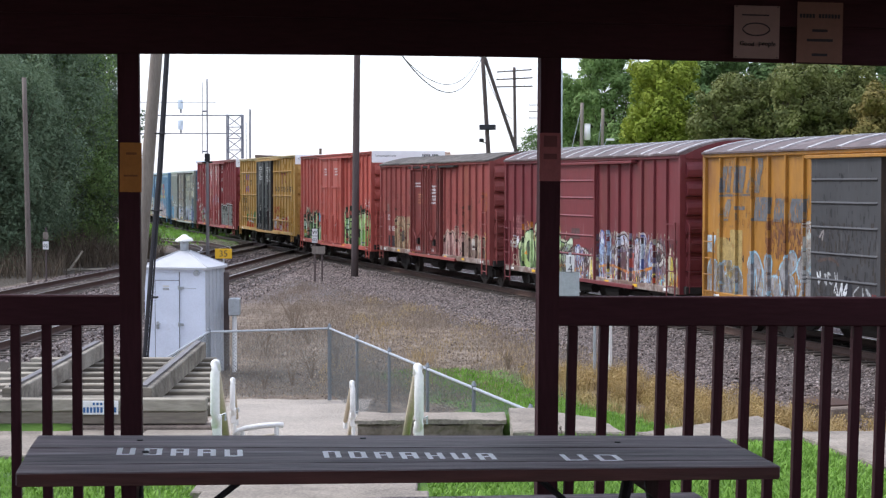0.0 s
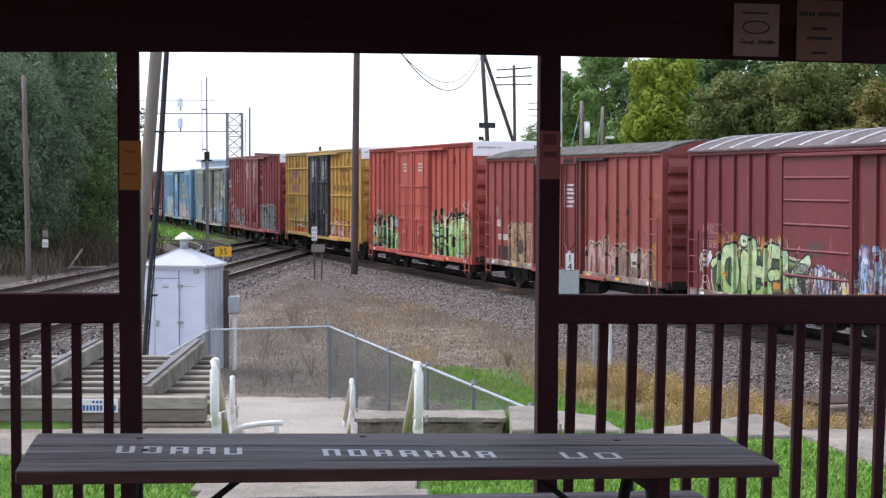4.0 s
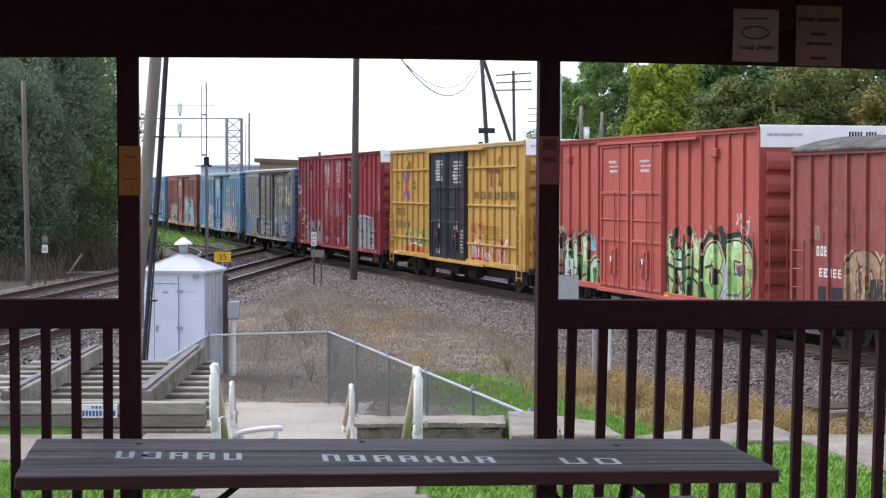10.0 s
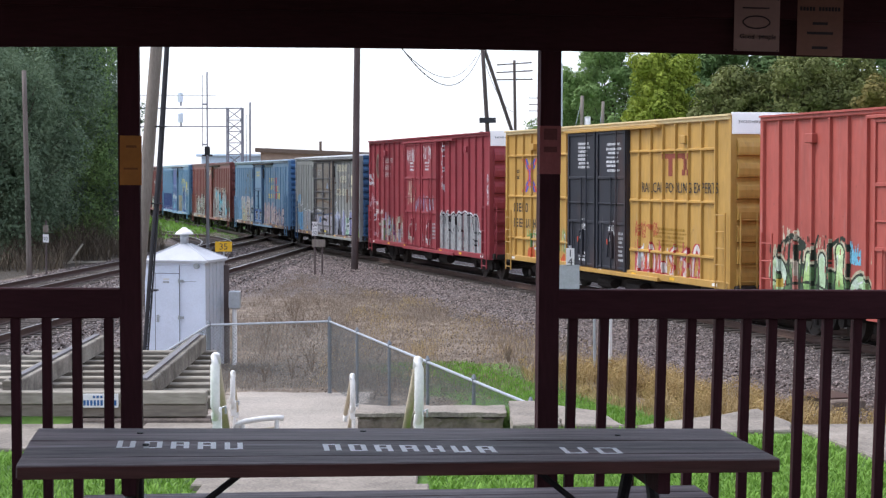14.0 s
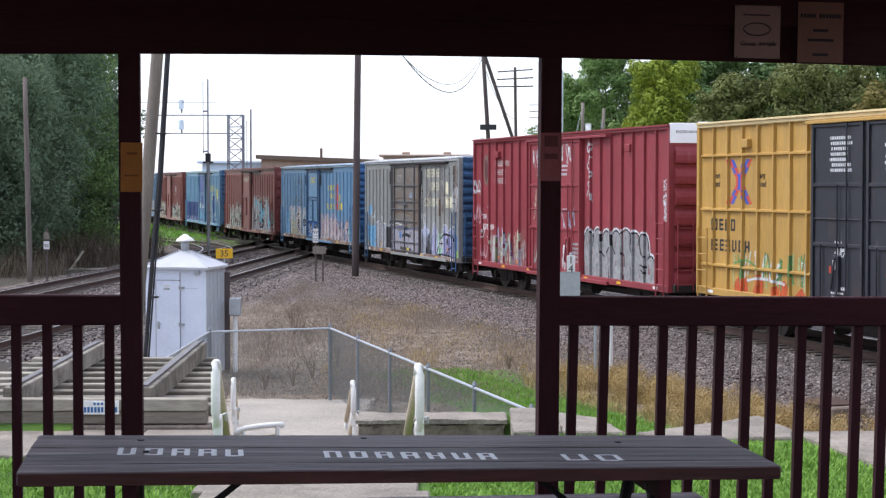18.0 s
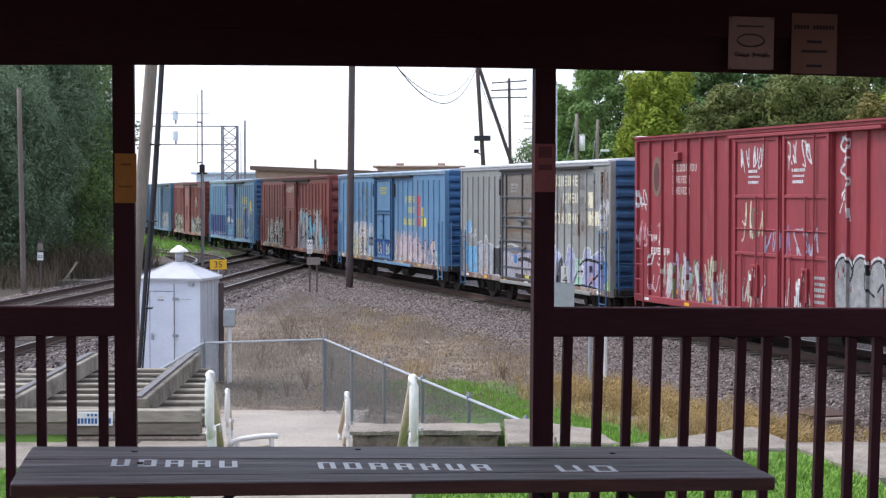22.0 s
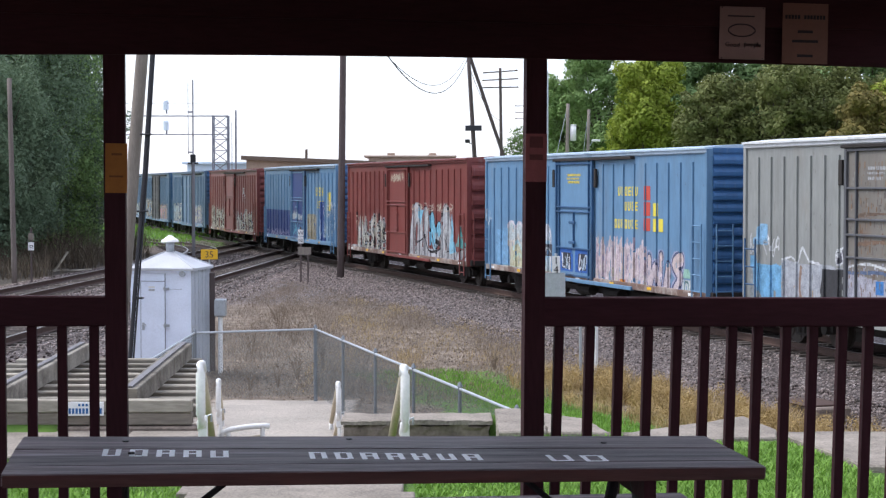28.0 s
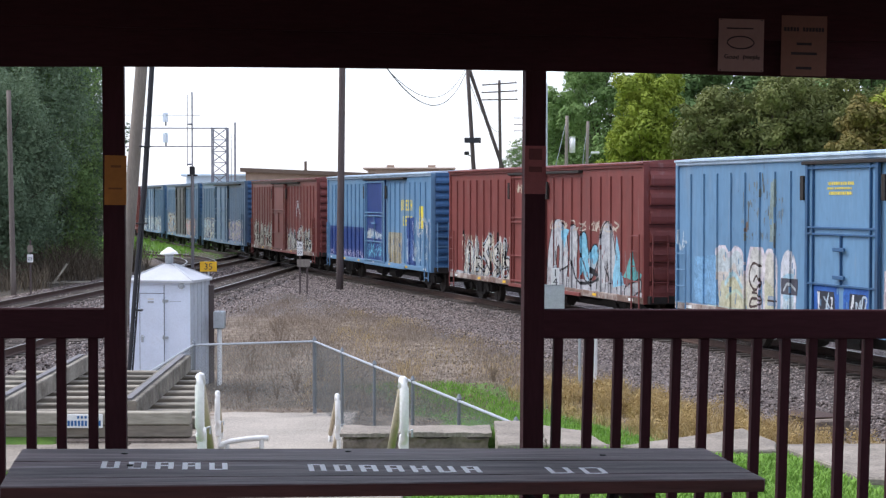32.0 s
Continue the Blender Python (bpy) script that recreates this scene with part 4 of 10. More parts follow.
    # doors
    for a, b in doors:
        xa, xb = h - a * ln, h - b * ln
        zb, zt = foot + 0.1, eave - 0.17
        door = part("door", Shape().slab(xb, xa, panel - 0.03, door_y, zb, zt, 0.015), door_paint, car)
        if door_style == "bars":
            for q, t in ((0.02, 0.035), (0.335, 0.04), (0.475, 0.018), (0.66, 0.04), (0.98, 0.035)):
                z = zb + (zt - zb) * q
                part("door_bar", Shape().slab(xb + 0.05, xa - 0.05, door_y, door_y + 0.035, z - t, z + t, 0.01), door_paint, door)
            for q in (0.04, 0.96):
                x = xb + (xa - xb) * q
                part("door_stile", Shape().slab(x - 0.05, x + 0.05, door_y, door_y + 0.042, zb, zt, 0.01), door_paint, door)
            for q, top_q in ((0.3, 0.99), (0.47, 0.66), (0.78, 0.335)):
                x = xb + (xa - xb) * q
                part("lock_rod", Shape().tube([(x, door_y + 0.05, zb + 0.05), (x, door_y + 0.05, zb + (zt - zb) * top_q)], 0.02, 6), door_paint, door)
            x, z = xb + (xa - xb) * 0.5, zb + (zt - zb) * 0.2
            part("latch_box", Shape().slab(x - 0.15, x + 0.15, door_y, door_y + 0.06, z - 0.42, z + 0.3, 0.015), door_paint, door)
            part("lever", Shape().tube([(x - 0.06, door_y + 0.09, z + 0.25), (x, door_y + 0.1, z - 0.1), (x + 0.08, door_y + 0.09, z - 0.38)], 0.022, 6), door_paint, door)
            part("plate", Shape().slab(x - 0.06, x + 0.06, door_y + 0.061, door_y + 0.066, z + 0.02, z + 0.2, 0.002), M_SIGN, door, "small white plate")
            part("seal_tag", Shape().slab(x + 0.13, x + 0.2, door_y + 0.02, door_y + 0.07, z - 0.06, z + 0.08, 0.004), M_REDTAG if door_paint is not paint else M_SIGN, door)
        elif door_style == "rods":
            for q in (0.02, 0.985):
                z = zb + (zt - zb) * q
                part("door_bar", Shape().slab(xb + 0.03, xa - 0.03, door_y, door_y + 0.05, z - 0.045, z + 0.045, 0.01), door_paint, door)
            for q in (0.035, 0.965):
                x = xb + (xa - xb) * q
                part("door_stile", Shape().slab(x - 0.06, x + 0.06, door_y, door_y + 0.06, zb, zt, 0.01), door_paint, door)
            for q in (0.17, 0.28, 0.72, 0.83):
                x = xb + (xa - xb) * q
                part("lock_rod", Shape().tube([(x, door_y + 0.045, zb + 0.05), (x, door_y + 0.045, zt - 0.05)], 0.026, 6), door_paint, door)
            z = zb + (zt - zb) * 0.2
            for q in (0.27, 0.73):
                x, m = xb + (xa - xb) * q, xb + (xa - xb) * 0.5
                part("lever", Shape().tube([(x, door_y + 0.08, z + 0.18), (m, door_y + 0.1, z - 0.12)], 0.024, 6), door_paint, door)
            part("latch_box", Shape().slab(m - 0.1, m + 0.1, door_y, door_y + 0.07, z - 0.3, z - 0.06, 0.015), M_UNDER, door)
            for q in (0.2, 0.8):
                x = xb + (xa - xb) * q
                part("hanger", Shape().slab(x - 0.12, x + 0.12, door_y + 0.05, door_y + 0.1, zt - 0.1, zt + 0.08, 0.015), door_paint, door)
        elif door_style == "ribbed":
            for q in (0.2, 0.37, 0.54, 0.7, 0.85):
                z = zb + (zt - zb) * q
                part("door_bar", Shape().prism([(door_y, z - 0.035), (door_y + 0.03, z), (door_y, z + 0.035)], 'x', xb + 0.04, xa - 0.04), door_paint, door)
            part("door_stile", Shape().slab(xb - 0.12, xb, panel, door_y + 0.03, zb - 0.05, zt, 0.01), door_paint, door)
        elif door_style == "plug":
            wide_door = b - a > 0.25
            levels = (0.02, 0.12, 0.36, 0.49, 0.58, 0.76, 0.98) if wide_door else (0.02, 0.25, 0.56, 0.60, 0.97)
            for q in levels:
                z = zb + (zt - zb) * q
                half = 0.03 if q in (0.02, 0.97, 0.98) else 0.023
                part("door_bar", Shape().slab(xb, xa, door_y, door_y + 0.045, z - half, z + half, 0.008), trim, door)
            stiles = ((0.0, 0.045, 0, 1), (0.17, 0.02, 0, 1), (0.52, 0.024, 0, 0.98), (0.9, 0.02, 0, 1), (1.0, 0.045, 0, 1)) if wide_door else ((0.0, 0.05, 0, 1), (0.09, 0.018, 0, 1), (0.5, 0.022, 0.25, 0.56), (0.91, 0.018, 0, 1), (1.0, 0.05, 0, 1))
            for q, wide, lo, hi in stiles:
                x = xb + (xa - xb) * q
                part("door_stile", Shape().slab(x - wide, x + wide, door_y, door_y + 0.05, zb + (zt - zb) * lo, zb + (zt - zb) * hi, 0.008), trim, door)
            for q in (0.3, 0.55) if wide_door else (0.3, 0.47):
                z = zb + (zt - zb) * q
                part("latch", Shape().slab(xb + (xa - xb) * 0.42, xb + (xa - xb) * 0.58, door_y + 0.05, door_y + 0.09, z - 0.04, z + 0.04, 0.01), trim, door)
            for x in (xb - 0.22, xa + 0.22):
                part("door_stop", Shape().slab(x - 0.07, x + 0.07, post_y, post_y + 0.05, zt - 0.75, zt - 0.25, 0.01), M_UNDER, car)
    if doors:
        a = h - (doors[0][0] - 0.01) * ln
        b = h - (min(doors[-1][1] + (doors[-1][1] - doors[-1][0]) * 1.0, 0.9)) * ln
        part("door_track", Shape().slab(b, a, panel, door_y + 0.08, eave - 0.2, eave - 0.13, 0.01), paint if white_end or (ridge > 0.2 and not roof_worn) else M_UNDER, car)
        part("door_sill", Shape().slab(b, a, panel, door_y + 0.05, foot - 0.02, foot + 0.08, 0.01), paint, car)
    # underframe and bogies
    part("centre_sill", Shape().slab(-h + 0.2, h - 0.2, -0.25, 0.25, 0.76, foot + 0.02, 0.02), M_UNDER, car)
    for x in [h * q for q in (-0.42, -0.14, 0.14, 0.42)]:
        part("cross_bearer", Shape().prism([(-1.4, foot), (1.4, foot), (1.4, foot - 0.1), (0.3, foot - 0.22), (-0.3, foot - 0.22), (-1.4, foot - 0.1)], 'x', x - 0.05, x + 0.05), M_UNDER, car)
    part("underframe", Shape().slab(-h + 3.5, h - 3.5, -0.75, 0.75, 0.62, foot - 0.01, 0.06), M_UNDER, car)
    part("brake_cylinder", Shape().tube([(0.4, 0.95, 0.72), (1.4, 0.95, 0.72)], 0.14, 10), M_UNDER, car)
    part("air_tank", Shape().tube([(-1.8, 0.98, 0.70), (-0.8, 0.98, 0.70)], 0.16, 10), M_UNDER, car)
    for s in (-1, 1):
        bog = new("bogie")
        bog.parent = car
        bog.location = (s * (h - 2.0), 0, LIFT)
        part("side_frame", SIDE_FRAME, M_UNDER, bog, m=pose(0, 1.0, 0))
        part("side_frame", SIDE_FRAME, M_UNDER, bog, m=pose(0, -1.0, 0, 0, 0, 180))
        part("bolster", BOLSTER, M_UNDER, bog)
        for x in (-0.9, 0.9):
            ws = part("wheelset", WHEELSET, M_WHEEL, bog, m=pose(x, 0, 0.42))
            WHEELSETS.append((ws, x, rnd.uniform(0, 360)))
    for i in range(7):
        x = -h + 0.8 + (ln - 1.6) * i / 6
        part("reflector", Shape().slab(x - 0.14, x + 0.14, post_y + 0.012, post_y + 0.018, foot + 0.05, foot + 0.12, 0.002), M_YELLOW if i % 3 else M_SIGN, car)
    for w in (0.16, 0.84) if white_end else ():
        x = h - w * ln
        part("card_box", Shape().slab(x - 0.16, x + 0.16, panel, post_y + 0.05, eave - 0.62, eave - 0.42, 0.015).slab(x + 0.06, x + 0.13, post_y + 0.05, post_y + 0.053, eave - 0.59, eave - 0.45, 0.001), paint, car)
    if lower is not None:
        low = Shape()
        z0, z1, mat, la, lb = lower
        low.box(h - lb * ln, h - la * ln, panel - 0.01, panel + 0.004, z0, z1)
        part("lower_panel", low, mat, car)
        for x in free:
            if h - lb * ln <= x <= h - la * ln:
                part("painted_post", Shape().box(x - post_w / 2, x + post_w / 2, panel, post_y + 0.004, max(z0, foot + 0.2), z1), mat, car)
    for w0, w1, z0, z1, kind, palette in art:
        sh = spray(side, w0, w1, z0, z1, kind, palette, rnd)
        if sh.f:
            nm = "stencil" if kind == "bars" else "graffiti"
            tagged(part(nm, sh, M_GRAFFITI, car), kind="stuff")
    return car, side


BLACK, WHT, CREAM = (0.015, 0.015, 0.02), (0.62, 0.64, 0.66), (0.6, 0.55, 0.42)
LIME, GREEN, TEAL, CYAN, PINK = (0.38, 0.50, 0.24), (0.12, 0.30, 0.10), (0.10, 0.38, 0.40), (0.18, 0.50, 0.68), (0.58, 0.36, 0.40)
ORANGE, FIRE, PURPLE, SILVER, LEMON = (0.60, 0.22, 0.03), (0.60, 0.08, 0.03), (0.22, 0.17, 0.36), (0.40, 0.41, 0.42), (0.70, 0.58, 0.10)
PALE, LAV, DUSK, MINT, TAN = (0.46, 0.55, 0.62), (0.40, 0.38, 0.56), (0.08, 0.10, 0.18), (0.35, 0.6, 0.42), (0.45, 0.32, 0.2)

P_RBOX = car_paint("faded_orange_yellow_car_paint", (0.345, 0.16, 0.026), 0.8, (0.17, 0.075, 0.035))
P_BKTY = car_paint("maroon_car_paint", MAROON, 0.25)
P_LRS = car_paint("brown_red_car_paint", BROWNRED, 0.5, (0.24, 0.085, 0.045))
P_LDOOR = car_paint("grimy_brown_red_door_paint", (0.155, 0.036, 0.032), 0.6, (0.075, 0.034, 0.03))
P_NOKL = car_paint("bright_red_car_paint", RED, 0.15, (0.3, 0.05, 0.04))
P_TBOX = car_paint("golden_yellow_car_paint", YELLOW, 0.18, (0.36, 0.18, 0.03))
P_TDOOR = car_paint("black_door_paint", (0.022, 0.024, 0.032), 0.2)
P_CP = car_paint("crimson_car_paint", CRIMSON, 0.2, (0.16, 0.03, 0.035))
P_GREY = car_paint("grey_car_paint", GREY, 0.3, (0.2, 0.16, 0.12))
P_GDOOR = car_paint("grimy_door_paint", (0.18, 0.165, 0.145), 0.7, (0.19, 0.10, 0.055))
P_BLUE = car_paint("sky_blue_car_paint", SKYBLUE, 0.18, (0.2, 0.24, 0.28))
P_DEEP = car_paint("deep_blue_car_paint", DEEPBLUE, 0.15, (0.05, 0.08, 0.16))
P_NAVY = car_paint("navy_blue_car_paint", (0.022, 0.05, 0.19), 0.2, (0.05, 0.09, 0.2))
P_END = car_paint("blue_end_paint", (0.032, 0.092, 0.19), 0.75, (0.018, 0.026, 0.04))
P_GTRIM = car_paint("grimy_steel_trim", (0.085, 0.088, 0.098), 0.6, (0.10, 0.06, 0.045))
P_RB2 = car_paint("oxide_red_car_paint", (0.178, 0.046, 0.04), 0.45, (0.12, 0.04, 0.036))
P_RDOOR = car_paint("door_grey_paint", (0.046, 0.046, 0.049), 0.5, (0.04, 0.03, 0.026))
P_WHITEROOF = surface("chalky_white_roof", (0.62, 0.64, 0.66), rough=0.6, vary=0.15, scale=2, second=(0.3, 0.3, 0.3), amount=0.6, spread=0.55)
# Paler than the blue sides: the roof edge's highlight is put into this colour.
P_BLUEROOF_LIT = surface("highlit_blue_roof_edge", (0.42, 0.53, 0.64), rough=0.5, vary=0.2, scale=2, second=(0.16, 0.27, 0.42), amount=0.6, spread=0.52)
P_OLDROOF = surface("weathered_dark_roof", (0.12, 0.11, 0.10), rough=0.85, metal=0.0, vary=0.5, scale=3.5, fine=12, second=(0.045, 0.038, 0.035), amount=0.9, spread=0.44, bump=0.8)
P_YROOF = surface("cream_roof_edge", (0.68, 0.55, 0.30), rough=0.6, vary=0.12, scale=2)

K_INK, K_GREEN, K_BROWN = (0.014, 0.014, 0.018), (0.02, 0.032, 0.02), (0.06, 0.035, 0.03)
MOSS = ((0.30, 0.42, 0.15), (0.40, 0.54, 0.26), (0.50, 0.60, 0.33), (0.36, 0.52, 0.30))
LEAFY = ((0.34, 0.50, 0.22), (0.46, 0.60, 0.36), (0.55, 0.64, 0.46), (0.46, 0.58, 0.34))
GLASSY = ((0.40, 0.46, 0.58), (0.30, 0.42, 0.60), (0.52, 0.58, 0.64), (0.44, 0.40, 0.52))
CLAY = ((0.30, 0.20, 0.12), (0.38, 0.28, 0.17), (0.33, 0.22, 0.14))
ROSE = ((0.38, 0.20, 0.18), (0.44, 0.27, 0.24), (0.36, 0.21, 0.17))
ASH = ((0.36, 0.36, 0.37), (0.44, 0.45, 0.46), (0.40, 0.41, 0.43))
BLUSH = ((0.52, 0.44, 0.46), (0.58, 0.50, 0.53), (0.56, 0.46, 0.44))
IVORY = ((0.50, 0.48, 0.42), (0.56, 0.55, 0.50), (0.48, 0.47, 0.44))


def arcs(n, r, fill, line, halo, top=0.8, foot=0.1, lean=0.0, seed=0, a=0.0, b=1.0):
    """A row of swollen arch-shaped bodies of uneven height between a and b."""
    rnd = random.Random(seed)
    out, w = [], (b - a) / n
    for i in range(n):
        c, t = a + w * (i + 0.5), top * rnd.uniform(0.78, 1.08)
        k = rnd.random()
        if k < 0.4:
            pts = ((c - w * 0.3, foot), (c - w * 0.28 + lean, t * 0.75), (c + lean, t), (c + w * 0.28 + lean, t * 0.7), (c + w * 0.3, foot))
        elif k < 0.7:
            pts = ((c + w * 0.25 + lean, t), (c - w * 0.25, t * 0.72), (c + w * 0.22, t * 0.42), (c - w * 0.25, foot))
        else:
            pts = ((c - w * 0.2 + lean, t), (c - w * 0.28, foot * 1.4), (c + w * 0.2, foot), (c + w * 0.3, t * 0.5), (c - w * 0.1, t * 0.48))
        out.append(("body", pts, r * rnd.uniform(0.8, 1.15), fill, line, halo))
    return out


def spikes(n, w, ink, low, high, seed, a=0.0, b=1.0):
    """Thin flicks of paint rising out of a piece."""
    rnd = random.Random(seed)
    out = []
    for i in range(n):
        u, z = rnd.uniform(a, b), rnd.uniform(low, low + 0.3 * (high - low))
        du = rnd.uniform(-0.03, 0.05)
        out.append(("line", ((u, z), (u + du * 0.4, (z + high) / 2), (u + du, rnd.uniform(0.7 * high, high))), w * rnd.uniform(0.6, 1.3), rnd.choice(ink)))
    return out


def scribble(n, w, ink, seed, a=0.0, b=1.0, low=0.1, high=0.9):
    """Quick joined strokes, as of a marker."""
    rnd = random.Random(seed)
    out, step = [], (b - a) / n
    for i in range(n):
        c = a + step * (i + 0.5)
        pts = [(c + step * rnd.uniform(-0.55, 0.55), low + (high - low) * q) for q in (rnd.uniform(0.0, 0.2), rnd.uniform(0.7, 1.0), rnd.uniform(0.2, 0.5), rnd.uniform(0.5, 0.9), rnd.uniform(0.0, 0.3))]
        rnd.shuffle(pts)
        out.append(("line", tuple(pts), w * rnd.uniform(0.8, 1.2), rnd.choice(ink)))
    return out


def body(pts, r, fill, line=K_INK, halo=None):
    return ("body", pts, r, fill, line, halo)


HALO = (0.50, 0.47, 0.33)
GREEN_PIECE = [body(((0.12, 0.32), (0.5, 0.42), (0.9, 0.3)), 0.42, ((0.10, 0.17, 0.06), (0.06, 0.10, 0.05), (0.20, 0.28, 0.10)), K_GREEN, HALO), ("mist", ((0.1, 0.7), (0.8, 1.0)), 160, ORANGE, (0.5, 0.4, 0.1), HALO),
               body(((0.02, 0.5), (0.1, 0.58), (0.07, 0.25)), 0.07, MOSS, K_GREEN), body(((0.25, 0.74), (0.14, 0.66), (0.13, 0.25), (0.22, 0.1), (0.27, 0.35), (0.24, 0.74)), 0.12, MOSS, K_GREEN, None),
               body(((0.35, 0.62), (0.355, 0.1)), 0.16, MOSS, K_GREEN, None), body(((0.335, 0.88), (0.36, 0.88)), 0.09, LEAFY, K_GREEN, None), ("line", ((0.34, 0.88), (0.355, 0.88)), 0.035, K_GREEN),
               body(((0.44, 0.82), (0.44, 0.14), (0.53, 0.14), (0.54, 0.42), (0.46, 0.46)), 0.13, MOSS, K_GREEN, None), body(((0.69, 0.76), (0.59, 0.72), (0.6, 0.12), (0.71, 0.1)), 0.12, MOSS, K_GREEN, None), body(((0.6, 0.42), (0.69, 0.44)), 0.09, MOSS, K_GREEN),
               body(((0.77, 0.72), (0.79, 0.08)), 0.12, MOSS, K_GREEN, None), body(((0.97, 0.66), (0.84, 0.4), (0.98, 0.06)), 0.11, LEAFY, K_GREEN, None),
               ("line", ((0.2, 0.6), (0.19, 0.25)), 0.05, K_GREEN), ("line", ((0.49, 0.62), (0.52, 0.58), (0.55, 0.66)), 0.035, K_GREEN), ("line", ((0.48, 0.3), (0.53, 0.28)), 0.04, K_GREEN), ("line", ((0.74, 0.5), (0.82, 0.44), (0.96, 0.5)), 0.03, K_GREEN),
               ("shape", ((0.63, 0.24), (0.72, 0.22), (0.72, 0.32), (0.63, 0.33)), 0, ORANGE), ("shape", ((0.1, 0.36), (0.16, 0.34), (0.15, 0.42)), 0, ORANGE)] + spikes(9, 0.02, (HALO, K_GREEN), 0.55, 0.95, 3)
MIXED_PIECE = [body(((0.06, 0.28), (0.4, 0.4), (0.82, 0.3)), 0.36, ((0.20, 0.12, 0.12), (0.14, 0.12, 0.2), (0.10, 0.07, 0.09)), None, (0.34, 0.32, 0.3)), ("mist", ((0.0, 0.45), (0.9, 1.0)), 420, (0.36, 0.42, 0.25), (0.4, 0.42, 0.36), CREAM, (0.3, 0.3, 0.4)), body(((0.05, 0.1), (0.06, 0.9)), 0.11, GLASSY, (0.10, 0.14, 0.36), None), body(((0.16, 0.1), (0.17, 0.7), (0.14, 0.95)), 0.1, ((0.5, 0.5, 0.55), (0.34, 0.44, 0.6)), K_BROWN, None),
               body(((0.26, 0.1), (0.27, 0.72), (0.36, 0.84), (0.42, 0.6), (0.4, 0.12)), 0.1, ((0.5, 0.5, 0.52), (0.57, 0.57, 0.6), (0.45, 0.5, 0.62)), K_BROWN, (0.5, 0.46, 0.45)), ("shape", ((0.29, 0.1), (0.38, 0.1), (0.37, 0.62), (0.31, 0.62)), 0, (0.09, 0.04, 0.045)),
               body(((0.52, 0.8), (0.5, 0.15)), 0.1, ((0.42, 0.16, 0.12), (0.5, 0.46, 0.5), (0.34, 0.44, 0.6)), K_BROWN, None), body(((0.6, 0.85), (0.58, 0.3), (0.66, 0.15), (0.7, 0.75)), 0.09, GLASSY, (0.09, 0.12, 0.3), (0.52, 0.5, 0.5)), body(((0.78, 0.8), (0.87, 0.66), (0.8, 0.45)), 0.06, IVORY, K_BROWN, None),
               ("shape", ((0.45, 0.35), (0.48, 0.35), (0.48, 0.62), (0.45, 0.62)), 0, (0.45, 0.09, 0.07)), ("shape", ((0.75, 0.5), (0.82, 0.5), (0.82, 0.68), (0.75, 0.68)), 0, K_INK), ("shape", ((0.78, 0.1), (0.88, 0.1), (0.86, 0.3)), 0, CYAN), ("line", ((0.02, 0.3), (0.2, 0.35), (0.45, 0.26), (0.7, 0.38)), 0.035, ORANGE),
               ("mist", ((0.0, 0.0), (1.0, 0.35)), 380, (0.5, 0.46, 0.44), FIRE, PALE, K_BROWN, LEMON), ("mist", ((0.0, 0.0), (1.0, 0.95)), 900, (0.13, 0.04, 0.045), (0.10, 0.07, 0.09), (0.2, 0.17, 0.18), K_BROWN)] + scribble(3, 0.03, (LEMON, CREAM), 8, 0.88, 1.0, 0.05, 0.75)
TAN_PIECE = [body(((0.12, 0.1), (0.1, 0.75), (0.3, 0.9), (0.48, 0.7), (0.45, 0.12)), 0.13, CLAY, K_BROWN, (0.46, 0.38, 0.25)), body(((0.62, 0.1), (0.6, 0.8), (0.78, 0.9), (0.9, 0.7), (0.88, 0.1)), 0.12, CLAY, K_BROWN, (0.46, 0.38, 0.25)), body(((0.3, 0.1), (0.32, 0.9)), 0.14, CLAY, None, None),
             ("shape", ((0.36, 0.3), (0.6, 0.28), (0.58, 0.62), (0.38, 0.6)), 0, (0.035, 0.03, 0.028)), ("line", ((0.2, 0.8), (0.24, 0.3)), 0.035, K_BROWN), ("line", ((0.75, 0.8), (0.72, 0.3)), 0.03, (0.46, 0.38, 0.25)), ("mist", ((0.0, 0.0), (1.0, 0.8)), 160, (0.44, 0.34, 0.2), (0.16, 0.09, 0.07), (0.4, 0.2, 0.1))]
ROSE_PIECE = arcs(4, 0.13, ROSE, K_BROWN, (0.48, 0.36, 0.29), 0.78, 0.08, 0.01, 4, 0.0, 0.46) + arcs(3, 0.15, ((0.22, 0.15, 0.12), (0.30, 0.21, 0.16)), K_BROWN, (0.4, 0.3, 0.2), 0.72, 0.08, 0.0, 7, 0.45, 0.92) + spikes(16, 0.02, ((0.5, 0.38, 0.3), (0.3, 0.14, 0.12), (0.44, 0.28, 0.24)), 0.1, 0.9, 5) + [
             ("shape", ((0.62, 0.35), (0.7, 0.34), (0.7, 0.66), (0.62, 0.66)), 0, (0.5, 0.47, 0.42)), ("shape", ((0.635, 0.4), (0.685, 0.4), (0.685, 0.48), (0.635, 0.48)), 0, K_BROWN), ("line", ((0.93, 0.05), (0.93, 0.9)), 0.05, (0.5, 0.24, 0.05)), ("line", ((0.9, 0.85), (0.96, 0.75)), 0.03, (0.46, 0.3, 0.1))]
FRESH_LIME = ((0.22, 0.40, 0.13), (0.36, 0.54, 0.20), (0.46, 0.64, 0.28), (0.56, 0.70, 0.40))
SEA_GREEN = ((0.28, 0.46, 0.20), (0.42, 0.58, 0.36), (0.50, 0.62, 0.50), (0.26, 0.48, 0.24))
